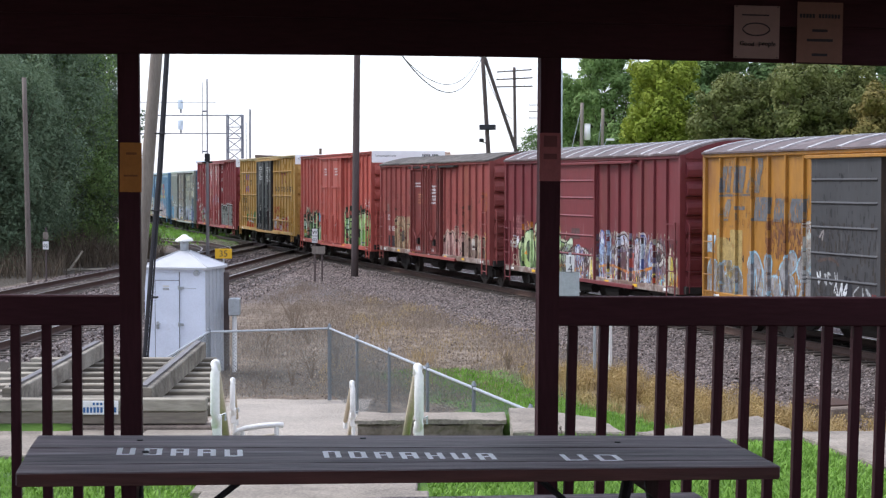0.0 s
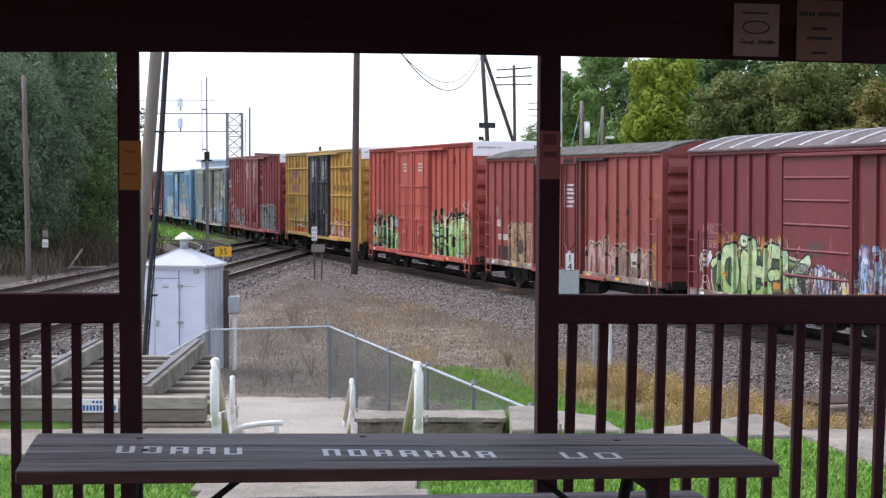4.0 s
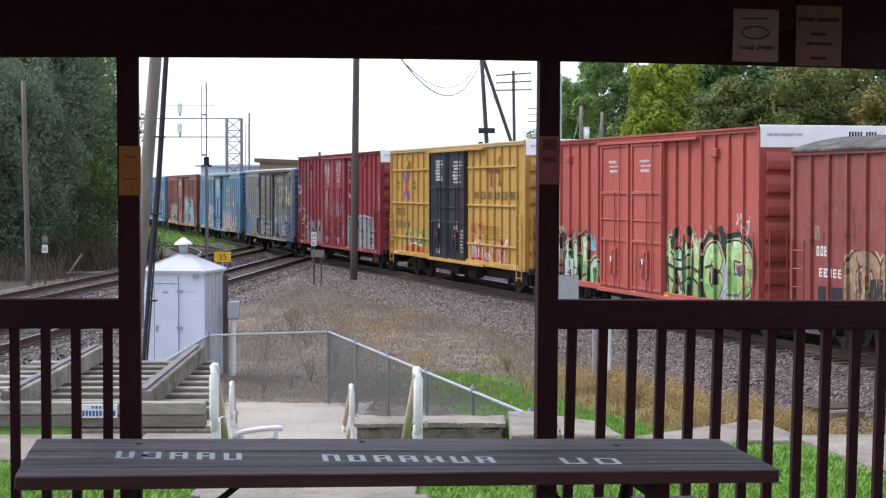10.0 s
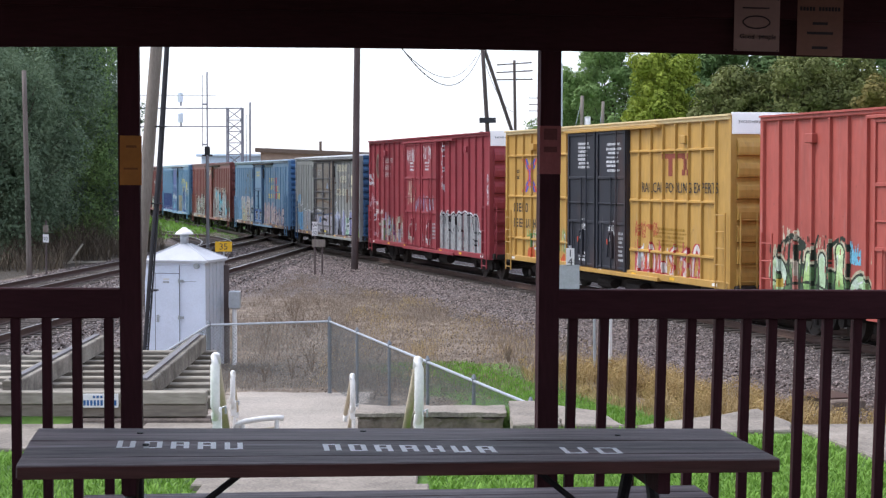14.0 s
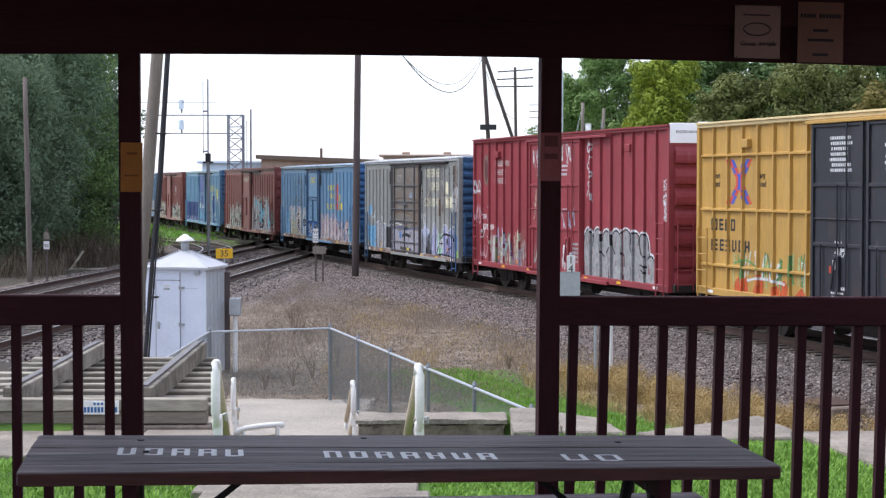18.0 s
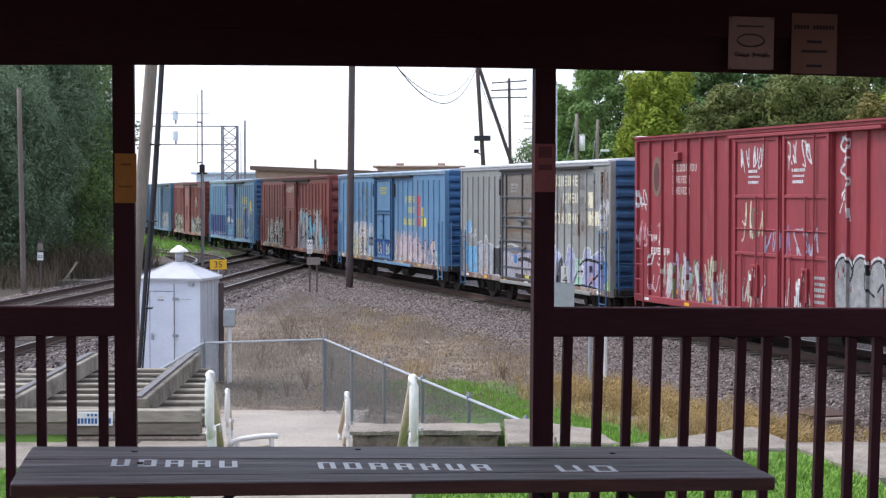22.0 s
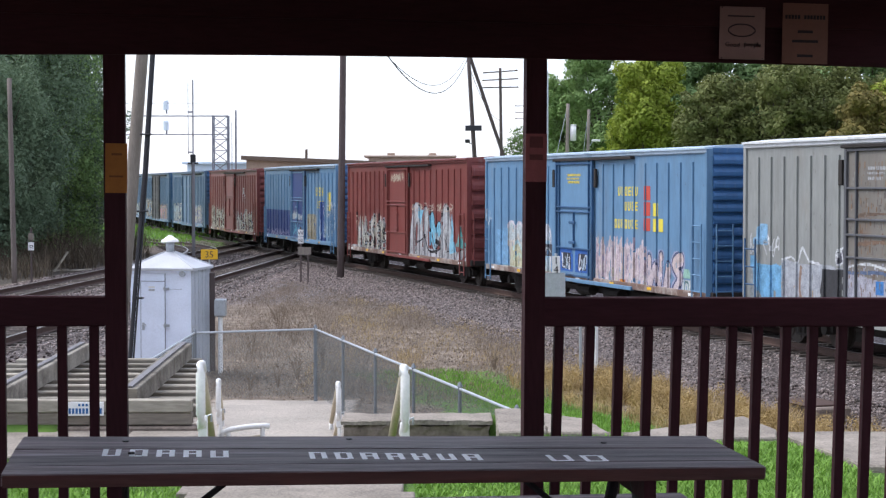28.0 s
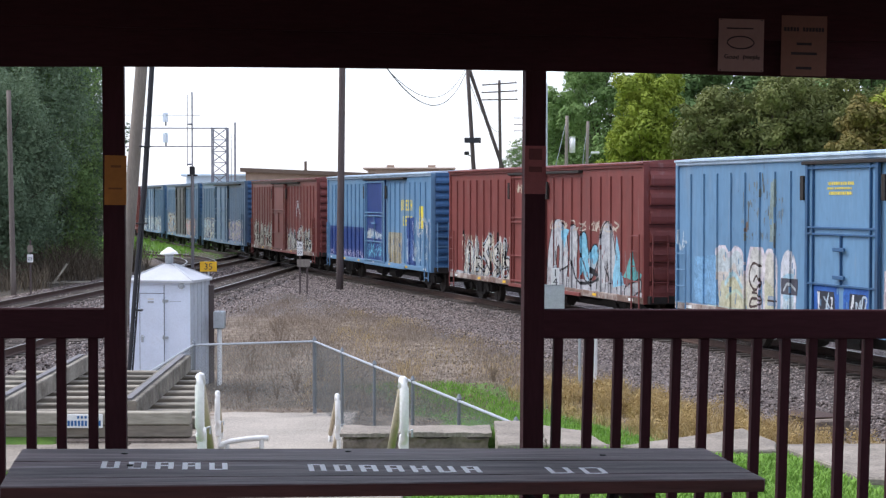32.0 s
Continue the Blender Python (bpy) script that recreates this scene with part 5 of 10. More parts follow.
RED_CAR_LEFT = [body(((0.16, 0.3), (0.5, 0.36), (0.84, 0.2)), 0.3, ((0.05, 0.09, 0.05), (0.10, 0.19, 0.08), (0.04, 0.06, 0.04)), K_GREEN, HALO), ("mist", ((0.1, 0.6), (0.7, 1.0)), 120, CREAM, K_GREEN, HALO),
                body(((0.12, 0.2), (0.08, 0.4), (0.12, 0.58), (0.19, 0.42), (0.16, 0.22)), 0.11, SEA_GREEN, K_GREEN, HALO), body(((0.3, 0.72), (0.31, 0.2)), 0.07, ((0.50, 0.20, 0.16), (0.46, 0.40, 0.32), (0.52, 0.26, 0.2)), K_GREEN, None),
                body(((0.42, 0.66), (0.4, 0.3), (0.46, 0.1)), 0.11, FRESH_LIME, K_GREEN, HALO), body(((0.54, 0.66), (0.55, 0.36), (0.53, 0.12)), 0.10, SEA_GREEN, K_GREEN, HALO), body(((0.7, 0.78), (0.7, 0.4), (0.69, 0.1)), 0.13, FRESH_LIME, K_GREEN, HALO),
                body(((0.82, 0.1), (0.82, 0.34), (0.89, 0.42), (0.94, 0.28), (0.93, 0.08)), 0.11, SEA_GREEN, K_GREEN, HALO),
                ("line", ((0.2, 0.88), (0.27, 0.96), (0.38, 0.84), (0.3, 0.8)), 0.07, K_GREEN), ("line", ((0.24, 0.9), (0.23, 0.5), (0.27, 0.3)), 0.05, K_GREEN), ("line", ((0.36, 0.84), (0.35, 0.5), (0.33, 0.2)), 0.045, K_GREEN), ("line", ((0.48, 0.78), (0.48, 0.4), (0.44, 0.3)), 0.04, K_GREEN), ("line", ((0.62, 0.8), (0.61, 0.45), (0.64, 0.15)), 0.055, K_GREEN), ("line", ((0.62, 0.86), (0.72, 0.97), (0.79, 0.82), (0.78, 0.5)), 0.045, K_GREEN),
                ("line", ((0.04, 0.34), (0.2, 0.28), (0.42, 0.34), (0.6, 0.26)), 0.025, K_GREEN), ("line", ((0.86, 0.28), (0.9, 0.22), (0.93, 0.3)), 0.03, K_GREEN), ("line", ((0.3, 0.16), (0.42, 0.22), (0.58, 0.14), (0.72, 0.2)), 0.03, K_GREEN), ("line", ((0.09, 0.5), (0.12, 0.42)), 0.02, WHT), ("line", ((0.68, 0.74), (0.68, 0.6)), 0.022, WHT), ("line", ((0.41, 0.62), (0.4, 0.5)), 0.022, WHT), ("line", ((0.86, 0.4), (0.89, 0.43)), 0.02, WHT),
                ("shape", ((0.12, 0.24), (0.2, 0.24), (0.19, 0.36), (0.13, 0.34)), 0, (0.52, 0.36, 0.06)), ("shape", ((0.36, 0.06), (0.46, 0.05), (0.42, 0.2)), 0, (0.40, 0.44, 0.55))] + spikes(9, 0.03, (HALO, K_GREEN), 0.6, 1.0, 11)
RED_CAR_RIGHT = [("mist", ((0.0, 0.6), (0.9, 1.0)), 170, (0.45, 0.38, 0.25), K_GREEN, CREAM), body(((0.06, 0.32), (0.25, 0.36), (0.42, 0.3)), 0.40, ((0.05, 0.08, 0.05), (0.12, 0.2, 0.09), (0.04, 0.06, 0.04)), K_GREEN, HALO),
                 body(((0.05, 0.72), (0.06, 0.1)), 0.13, FRESH_LIME, K_GREEN, HALO), body(((0.15, 0.6), (0.17, 0.1)), 0.13, SEA_GREEN, K_GREEN, None), body(((0.25, 0.7), (0.27, 0.4), (0.23, 0.1)), 0.12, FRESH_LIME, K_GREEN, None), body(((0.36, 0.66), (0.35, 0.1)), 0.13, FRESH_LIME, K_GREEN, HALO),
                 body(((0.6, 0.56), (0.55, 0.68), (0.48, 0.55), (0.47, 0.25), (0.55, 0.1), (0.62, 0.3)), 0.17, FRESH_LIME, K_GREEN, HALO), body(((0.74, 0.1), (0.73, 0.64), (0.84, 0.7), (0.92, 0.55), (0.9, 0.3), (0.8, 0.28)), 0.18, FRESH_LIME, K_GREEN, HALO), body(((0.86, 0.2), (0.85, 0.06)), 0.15, FRESH_LIME, None, None),
                 ("line", ((0.7, 0.86), (0.84, 0.9), (0.96, 0.76), (0.98, 0.5), (0.96, 0.2)), 0.07, K_GREEN), ("line", ((0.43, 0.72), (0.5, 0.88), (0.6, 0.84)), 0.06, K_GREEN), ("line", ((0.63, 1.0), (0.65, 0.8), (0.69, 0.6)), 0.09, K_GREEN), ("shape", ((0.6, 1.0), (0.68, 0.9), (0.71, 0.6), (0.66, 0.64)), 0, K_GREEN),
                 ("shape", ((0.15, 0.98), (0.04, 0.78), (0.06, 0.62), (0.13, 0.78)), 0, K_GREEN), ("shape", ((0.26, 0.98), (0.3, 0.98), (0.34, 0.72), (0.3, 0.68)), 0, K_GREEN), ("line", ((0.1, 0.72), (0.11, 0.4), (0.08, 0.1)), 0.05, K_GREEN), ("line", ((0.21, 0.84), (0.2, 0.4), (0.22, 0.1)), 0.05, K_GREEN), ("line", ((0.33, 0.8), (0.31, 0.4), (0.3, 0.1)), 0.06, K_GREEN), ("line", ((0.4, 0.76), (0.43, 0.5), (0.41, 0.1)), 0.05, K_GREEN),
                 ("line", ((0.0, 0.46), (0.15, 0.4), (0.28, 0.44), (0.42, 0.36)), 0.045, K_GREEN), ("line", ((0.02, 0.3), (0.14, 0.2), (0.3, 0.3), (0.4, 0.2)), 0.035, K_GREEN), ("line", ((0.05, 0.62), (0.16, 0.52), (0.3, 0.62)), 0.03, K_GREEN), ("line", ((0.14, 0.3), (0.18, 0.14)), 0.06, (0.24, 0.06, 0.07)),
                 ("shape", ((0.53, 0.24), (0.6, 0.26), (0.59, 0.44), (0.54, 0.42)), 0, K_GREEN), ("shape", ((0.8, 0.4), (0.88, 0.42), (0.87, 0.54), (0.8, 0.5)), 0, (0.05, 0.09, 0.14)), ("shape", ((0.65, 0.06), (0.71, 0.06), (0.7, 0.5), (0.66, 0.55)), 0, (0.36, 0.40, 0.55)), ("line", ((0.66, 0.2), (0.69, 0.3), (0.66, 0.4)), 0.02, WHT), ("line", ((0.46, 0.46), (0.56, 0.5)), 0.035, K_GREEN), ("line", ((0.48, 0.64), (0.46, 0.5)), 0.02, WHT), ("line", ((0.74, 0.72), (0.8, 0.77)), 0.02, WHT), ("line", ((0.7, 0.16), (0.8, 0.14), (0.84, 0.2)), 0.03, (0.1, 0.14, 0.24))] + spikes(7, 0.035, (K_GREEN, HALO), 0.55, 0.95, 13, 0.0, 0.45)
TOMATO_PIECE = [body(((0.08, 0.2), (0.14, 0.3), (0.16, 0.15)), 0.16, ((0.52, 0.09, 0.03), (0.56, 0.14, 0.04)), None, (0.5, 0.3, 0.08)), body(((0.34, 0.1), (0.36, 0.3)), 0.2, ((0.52, 0.09, 0.03), (0.56, 0.16, 0.05)), None, None), body(((0.6, 0.12), (0.7, 0.26)), 0.18, ((0.55, 0.1, 0.03), (0.58, 0.18, 0.05)), None, None), body(((0.88, 0.08), (0.92, 0.2)), 0.15, ((0.52, 0.09, 0.03),), None, None)] + spikes(
    30, 0.03, (GREEN, (0.10, 0.22, 0.08), LIME, WHT, (0.5, 0.5, 0.4)), 0.25, 1.0, 21) + [("line", ((0.02, 0.68), (0.2, 0.75), (0.36, 0.6)), 0.025, GREEN), ("line", ((0.48, 0.9), (0.56, 0.4), (0.7, 0.6)), 0.03, (0.1, 0.2, 0.08)), ("line", ((0.75, 0.9), (0.82, 0.4)), 0.04, GREEN), ("line", ((0.2, 0.35), (0.4, 0.42), (0.7, 0.36)), 0.03, WHT)]
FLAME_PIECE = arcs(6, 0.065, ((0.56, 0.5, 0.48), (0.62, 0.58, 0.56)), (0.42, 0.03, 0.05), None, 0.85, 0.05, 0.01, 31) + spikes(14, 0.03, ((0.5, 0.05, 0.06), (0.45, 0.07, 0.10), FIRE, WHT), 0.05, 1.0, 32) + [("line", ((0.02, 0.1), (0.3, 0.2), (0.6, 0.08), (0.98, 0.15)), 0.04, (0.45, 0.04, 0.06)), ("mist", ((0.0, 0.0), (1.0, 0.5)), 120, FIRE, (0.5, 0.1, 0.08), WHT)]
SPIKY_PIECE = [("mist", ((0.0, 0.0), (1.0, 0.7)), 380, (0.46, 0.44, 0.44), (0.36, 0.3, 0.4), (0.44, 0.4, 0.3), CREAM), body(((0.12, 0.1), (0.16, 0.7)), 0.12, ((0.44, 0.42, 0.46), (0.5, 0.5, 0.48)), None, None), body(((0.36, 0.1), (0.4, 0.75)), 0.13, ((0.5, 0.49, 0.46), (0.4, 0.4, 0.44)), (0.14, 0.1, 0.14), None), body(((0.62, 0.1), (0.56, 0.7)), 0.14, ((0.5, 0.5, 0.4), (0.46, 0.46, 0.42)), (0.14, 0.1, 0.14), None), body(((0.82, 0.1), (0.78, 0.5)), 0.12, ((0.44, 0.40, 0.46), (0.48, 0.46, 0.46)), None, None),
               ("shape", ((0.33, 0.45), (0.5, 0.42), (0.48, 0.62), (0.36, 0.66)), 0, (0.24, 0.38, 0.42)), ("line", ((0.25, 0.4), (0.28, 0.12)), 0.05, (0.16, 0.10, 0.16)), ("line", ((0.62, 0.4), (0.66, 0.15)), 0.05, (0.2, 0.1, 0.2)), ("shape", ((0.2, 0.2), (0.28, 0.22), (0.27, 0.32)), 0, ORANGE), ("shape", ((0.68, 0.16), (0.78, 0.18), (0.76, 0.28)), 0, ORANGE)] + spikes(26, 0.03, ((0.54, 0.53, 0.5), (0.5, 0.5, 0.38), (0.42, 0.36, 0.48), (0.2, 0.24, 0.14)), 0.1, 1.0, 41)
SILVER_BODY = ((0.30, 0.305, 0.31), (0.29, 0.295, 0.30))
SILVER_PIECE = [body(((u, 0.06), (u, t)), 0.3, SILVER_BODY, K_INK, WHT) for u, t in ((0.07, 0.66), (0.2, 0.68), (0.33, 0.66), (0.47, 0.68), (0.6, 0.67), (0.73, 0.66), (0.84, 0.64), (0.93, 0.3))] + [body(((0.1, 0.1), (0.5, 0.4), (0.9, 0.12)), 0.34, SILVER_BODY, None, None), body(((0.08, 0.5), (0.5, 0.52), (0.84, 0.46)), 0.24, SILVER_BODY, None, None),
                ("line", ((0.13, 0.9), (0.14, 0.72), (0.12, 0.6)), 0.03, K_INK), ("line", ((0.27, 0.85), (0.25, 0.55), (0.3, 0.44)), 0.03, K_INK), ("line", ((0.33, 0.5), (0.37, 0.56), (0.36, 0.05)), 0.028, K_INK), ("line", ((0.4, 0.88), (0.42, 0.6), (0.45, 0.5)), 0.03, K_INK), ("line", ((0.54, 0.86), (0.55, 0.55), (0.58, 0.45), (0.57, 0.06)), 0.03, K_INK), ("line", ((0.66, 0.84), (0.66, 0.6), (0.7, 0.52)), 0.03, K_INK), ("line", ((0.66, 0.3), (0.68, 0.05)), 0.028, K_INK), ("line", ((0.78, 0.8), (0.8, 0.55), (0.86, 0.5)), 0.03, K_INK),
                ("line", ((0.79, 0.36), (0.88, 0.34)), 0.03, K_INK), ("line", ((0.8, 0.28), (0.87, 0.24)), 0.03, K_INK), ("line", ((0.1, 0.78), (0.07, 0.72), (0.1, 0.66)), 0.03, K_INK), ("line", ((0.18, 0.3), (0.19, 0.04)), 0.025, (0.2, 0.2, 0.21)), ("shape", ((0.45, 0.2), (0.6, 0.18), (0.6, 0.3), (0.45, 0.31)), 0, (0.36, 0.37, 0.37))]
LILAC_RIGHT = [("shape", ((0.0, 0.02), (1.0, 0.02), (1.0, 0.5), (0.7, 0.58), (0.3, 0.56), (0.0, 0.66)), 0, (0.33, 0.35, 0.41)), ("mist", ((0.0, 0.0), (1.0, 0.6)), 380, (0.38, 0.39, 0.44), (0.28, 0.30, 0.36), (0.24, 0.20, 0.18)),
               ("shape", ((0.02, 0.56), (0.14, 0.78), (0.26, 0.58), (0.2, 0.46)), 0, (0.42, 0.46, 0.6)), ("line", ((0.02, 0.56), (0.14, 0.78), (0.17, 0.66), (0.28, 0.6)), 0.024, WHT), ("shape", ((0.33, 0.5), (0.36, 0.76), (0.42, 0.76), (0.46, 0.56)), 0, (0.36, 0.38, 0.6)), ("line", ((0.32, 0.5), (0.36, 0.78), (0.42, 0.76), (0.47, 0.56)), 0.026, WHT), ("shape", ((0.62, 0.56), (0.64, 0.74), (0.72, 0.74), (0.73, 0.62), (0.9, 0.74), (0.94, 0.52)), 0, (0.40, 0.42, 0.62)), ("line", ((0.6, 0.52), (0.63, 0.75), (0.72, 0.75), (0.73, 0.62), (0.9, 0.76), (0.95, 0.54)), 0.026, WHT),
               ("shape", ((0.16, 0.0), (0.3, 0.0), (0.29, 0.5), (0.24, 0.58), (0.19, 0.5)), 0, (0.05, 0.05, 0.06)), ("shape", ((0.3, 0.04), (0.46, 0.04), (0.46, 0.54), (0.32, 0.52)), 0, (0.34, 0.35, 0.50)), ("shape", ((0.46, 0.06), (0.58, 0.06), (0.6, 0.56), (0.48, 0.58)), 0, (0.34, 0.54, 0.42)), ("shape", ((0.6, 0.08), (0.92, 0.08), (0.9, 0.5), (0.62, 0.54)), 0, (0.33, 0.33, 0.52)),
               ("line", ((0.44, 0.12), (0.54, 0.42), (0.64, 0.56), (0.84, 0.54), (0.9, 0.44), (0.7, 0.14)), 0.035, K_INK), ("line", ((0.44, 0.1), (0.66, 0.12), (0.98, 0.06)), 0.032, K_INK), ("shape", ((0.53, 0.26), (0.61, 0.27), (0.61, 0.46), (0.53, 0.45)), 0, WHT), ("line", ((0.57, 0.28), (0.57, 0.44)), 0.018, K_INK), ("line", ((0.54, 0.36), (0.6, 0.36)), 0.018, K_INK), ("shape", ((0.7, 0.36), (0.76, 0.36), (0.76, 0.48), (0.7, 0.48)), 0, K_INK), ("shape", ((0.7, 0.2), (0.76, 0.22), (0.74, 0.34)), 0, (0.55, 0.25, 0.2)),
               ("shape", ((0.92, 0.2), (0.98, 0.2), (0.98, 0.55), (0.92, 0.55)), 0, (0.08, 0.2, 0.45)), ("shape", ((0.93, 0.02), (1.0, 0.02), (1.0, 0.26), (0.96, 0.22)), 0, (0.30, 0.55, 0.12)), ("shape", ((0.44, 0.0), (0.7, 0.0), (0.68, 0.07), (0.46, 0.08)), 0, (0.34, 0.58, 0.30)), ("line", ((0.04, 0.4), (0.1, 0.2), (0.05, 0.08)), 0.03, (0.2, 0.22, 0.26))] + scribble(4, 0.022, (WHT,), 51, 0.02, 0.17, 0.74, 1.0)
LILAC_DOOR = [("shape", ((0.0, 0.05), (1.0, 0.05), (1.0, 0.66), (0.6, 0.74), (0.3, 0.62), (0.0, 0.72)), 0, (0.36, 0.36, 0.42)), ("mist", ((0.0, 0.0), (1.0, 0.9)), 520, (0.2, 0.15, 0.12), (0.3, 0.29, 0.31), (0.40, 0.40, 0.46), (0.18, 0.11, 0.08)), ("shape", ((0.27, 0.42), (0.36, 0.42), (0.36, 0.62), (0.27, 0.62)), 0, (0.05, 0.2, 0.5)), ("line", ((0.38, 0.5), (0.52, 0.54), (0.68, 0.5)), 0.06, K_INK),
              ("line", ((0.0, 0.7), (0.3, 0.74), (0.5, 0.7), (0.98, 0.78)), 0.03, (0.10, 0.14, 0.24)), ("line", ((0.02, 0.8), (0.2, 0.86), (0.42, 0.78)), 0.022, WHT), ("shape", ((0.3, 0.08), (0.72, 0.04), (0.72, 0.15), (0.3, 0.18)), 0, (0.06, 0.055, 0.055)), ("shape", ((0.55, 0.09), (0.63, 0.08), (0.63, 0.15), (0.55, 0.16)), 0, LEMON)]
LILAC_LEFT = [("shape", ((0.0, 0.02), (1.0, 0.02), (1.0, 0.62), (0.7, 0.66), (0.3, 0.64), (0.0, 0.7)), 0, (0.38, 0.40, 0.44)), ("line", ((0.02, 0.68), (0.15, 0.72), (0.25, 0.66), (0.32, 0.84), (0.42, 0.7), (0.58, 0.66)), 0.028, WHT), ("shape", ((0.58, 0.12), (0.97, 0.1), (0.97, 0.62), (0.62, 0.6)), 0, (0.045, 0.045, 0.05)), ("line", ((0.3, 0.6), (0.28, 0.35), (0.31, 0.2)), 0.045, (0.24, 0.16, 0.12)), body(((0.88, 0.76), (0.94, 0.8)), 0.12, ((0.07, 0.07, 0.09),), WHT, None), ("line", ((0.86, 0.74), (0.9, 0.84), (0.93, 0.72)), 0.025, WHT),
              ("shape", ((0.22, 0.14), (0.36, 0.14), (0.34, 0.24)), 0, (0.5, 0.3, 0.05)), ("mist", ((0.0, 0.0), (0.6, 0.4)), 60, (0.45, 0.28, 0.08), (0.3, 0.3, 0.32), (0.5, 0.5, 0.52))]
CROWN_PIECE = [("shape", ((0.0, 0.12), (0.26, 0.12), (0.26, 0.86), (0.0, 0.8)), 0, (0.18, 0.36, 0.56)), body(((0.30, 0.14), (0.28, 0.8), (0.36, 0.62), (0.44, 0.8), (0.5, 0.3), (0.5, 0.12)), 0.19, ((0.48, 0.47, 0.34), (0.5, 0.46, 0.42), (0.46, 0.52, 0.54)), None, (0.58, 0.54, 0.58)), ("shape", ((0.3, 0.1), (0.5, 0.1), (0.47, 0.55), (0.33, 0.55)), 0, (0.50, 0.48, 0.33)), ("line", ((0.32, 0.45), (0.4, 0.6), (0.48, 0.42)), 0.05, (0.36, 0.52, 0.56)), ("line", ((0.33, 0.25), (0.42, 0.36), (0.5, 0.26)), 0.04, (0.44, 0.56, 0.46)),
               body(((0.62, 0.8), (0.58, 0.5), (0.6, 0.12)), 0.26, ((0.52, 0.5, 0.42), (0.54, 0.53, 0.5)), None, (0.58, 0.52, 0.56)), body(((0.74, 0.76), (0.74, 0.12)), 0.2, ((0.5, 0.49, 0.36), (0.54, 0.52, 0.46)), None, (0.58, 0.54, 0.56)), body(((0.9, 0.74), (0.9, 0.14)), 0.21, ((0.42, 0.5, 0.54), (0.34, 0.52, 0.64), (0.56, 0.58, 0.62)), None, (0.58, 0.58, 0.62)),
               ("line", ((0.66, 0.74), (0.58, 0.76), (0.55, 0.55), (0.6, 0.4), (0.66, 0.5), (0.62, 0.6), (0.59, 0.52)), 0.028, K_BROWN), ("line", ((0.58, 0.36), (0.64, 0.34), (0.66, 0.22), (0.56, 0.16), (0.58, 0.28), (0.66, 0.26)), 0.028, K_BROWN), ("shape", ((0.84, 0.38), (0.98, 0.38), (0.98, 0.6), (0.84, 0.6)), 0, (0.07, 0.07, 0.09)), ("line", ((0.86, 0.44), (0.9, 0.54), (0.96, 0.46)), 0.03, (0.4, 0.44, 0.46)), ("shape", ((0.72, 0.2), (0.8, 0.2), (0.8, 0.34), (0.72, 0.34)), 0, (0.28, 0.34, 0.42)), ("line", ((0.72, 0.27), (0.8, 0.27)), 0.02, K_BROWN),
               ("shape", ((0.0, 0.0), (1.0, 0.0), (0.97, 0.12), (0.0, 0.1)), 0, (0.40, 0.48, 0.42)), ("shape", ((0.45, 0.05), (0.51, 0.05), (0.51, 0.1), (0.45, 0.1)), 0, (0.5, 0.2, 0.05)), ("shape", ((0.82, 0.04), (0.88, 0.04), (0.88, 0.09), (0.82, 0.09)), 0, (0.5, 0.2, 0.05))]
PINK_PIECE = spikes(60, 0.05, BLUSH + ((0.5, 0.42, 0.36), (0.46, 0.38, 0.46)), 0.02, 0.95, 61) + scribble(9, 0.055, BLUSH, 62, 0.02, 0.98, 0.05, 0.85) + spikes(16, 0.018, ((0.30, 0.22, 0.30), (0.36, 0.28, 0.3)), 0.05, 0.9, 63) + [("mist", ((0.0, 0.0), (1.0, 0.4)), 260, (0.54, 0.5, 0.4), (0.5, 0.4, 0.42), (0.56, 0.52, 0.52)), ("shape", ((0.5, 0.1), (0.6, 0.1), (0.6, 0.15), (0.5, 0.15)), 0, ORANGE)]
BUBBLE_PIECE = [body(((0.06, 0.75), (0.08, 0.2), (0.2, 0.6), (0.3, 0.2), (0.34, 0.85)), 0.1, BLUSH, (0.07, 0.08, 0.16), (0.34, 0.36, 0.5)), body(((0.46, 0.12), (0.5, 0.6)), 0.15, BLUSH, (0.07, 0.08, 0.16), None), body(((0.78, 0.8), (0.64, 0.7), (0.76, 0.4), (0.66, 0.12)), 0.13, BLUSH, (0.07, 0.08, 0.16), (0.34, 0.36, 0.5)), ("shape", ((0.82, 0.4), (0.98, 0.4), (0.96, 0.6), (0.84, 0.62)), 0, (0.30, 0.52, 0.42)), ("shape", ((0.82, 0.05), (0.98, 0.05), (0.98, 0.36), (0.82, 0.36)), 0, (0.5, 0.54, 0.55)), ("line", ((0.86, 0.1), (0.87, 0.3), (0.94, 0.3), (0.94, 0.1)), 0.025, (0.1, 0.2, 0.2))]
DOOR_FACES = [("shape", ((0.02, 0.05), (0.46, 0.05), (0.46, 0.95), (0.02, 0.95)), 0, (0.03, 0.12, 0.42)), ("shape", ((0.54, 0.05), (0.98, 0.05), (0.98, 0.95), (0.54, 0.95)), 0, (0.03, 0.12, 0.42)), ("shape", ((0.1, 0.15), (0.38, 0.15), (0.38, 0.75), (0.1, 0.75)), 0, (0.03, 0.035, 0.05)), ("shape", ((0.62, 0.15), (0.9, 0.15), (0.9, 0.75), (0.62, 0.75)), 0, (0.03, 0.035, 0.05))] + scribble(3, 0.022, (WHT, PALE), 71, 0.1, 0.4, 0.15, 0.75) + scribble(3, 0.022, (WHT, PALE), 72, 0.62, 0.92, 0.15, 0.75)
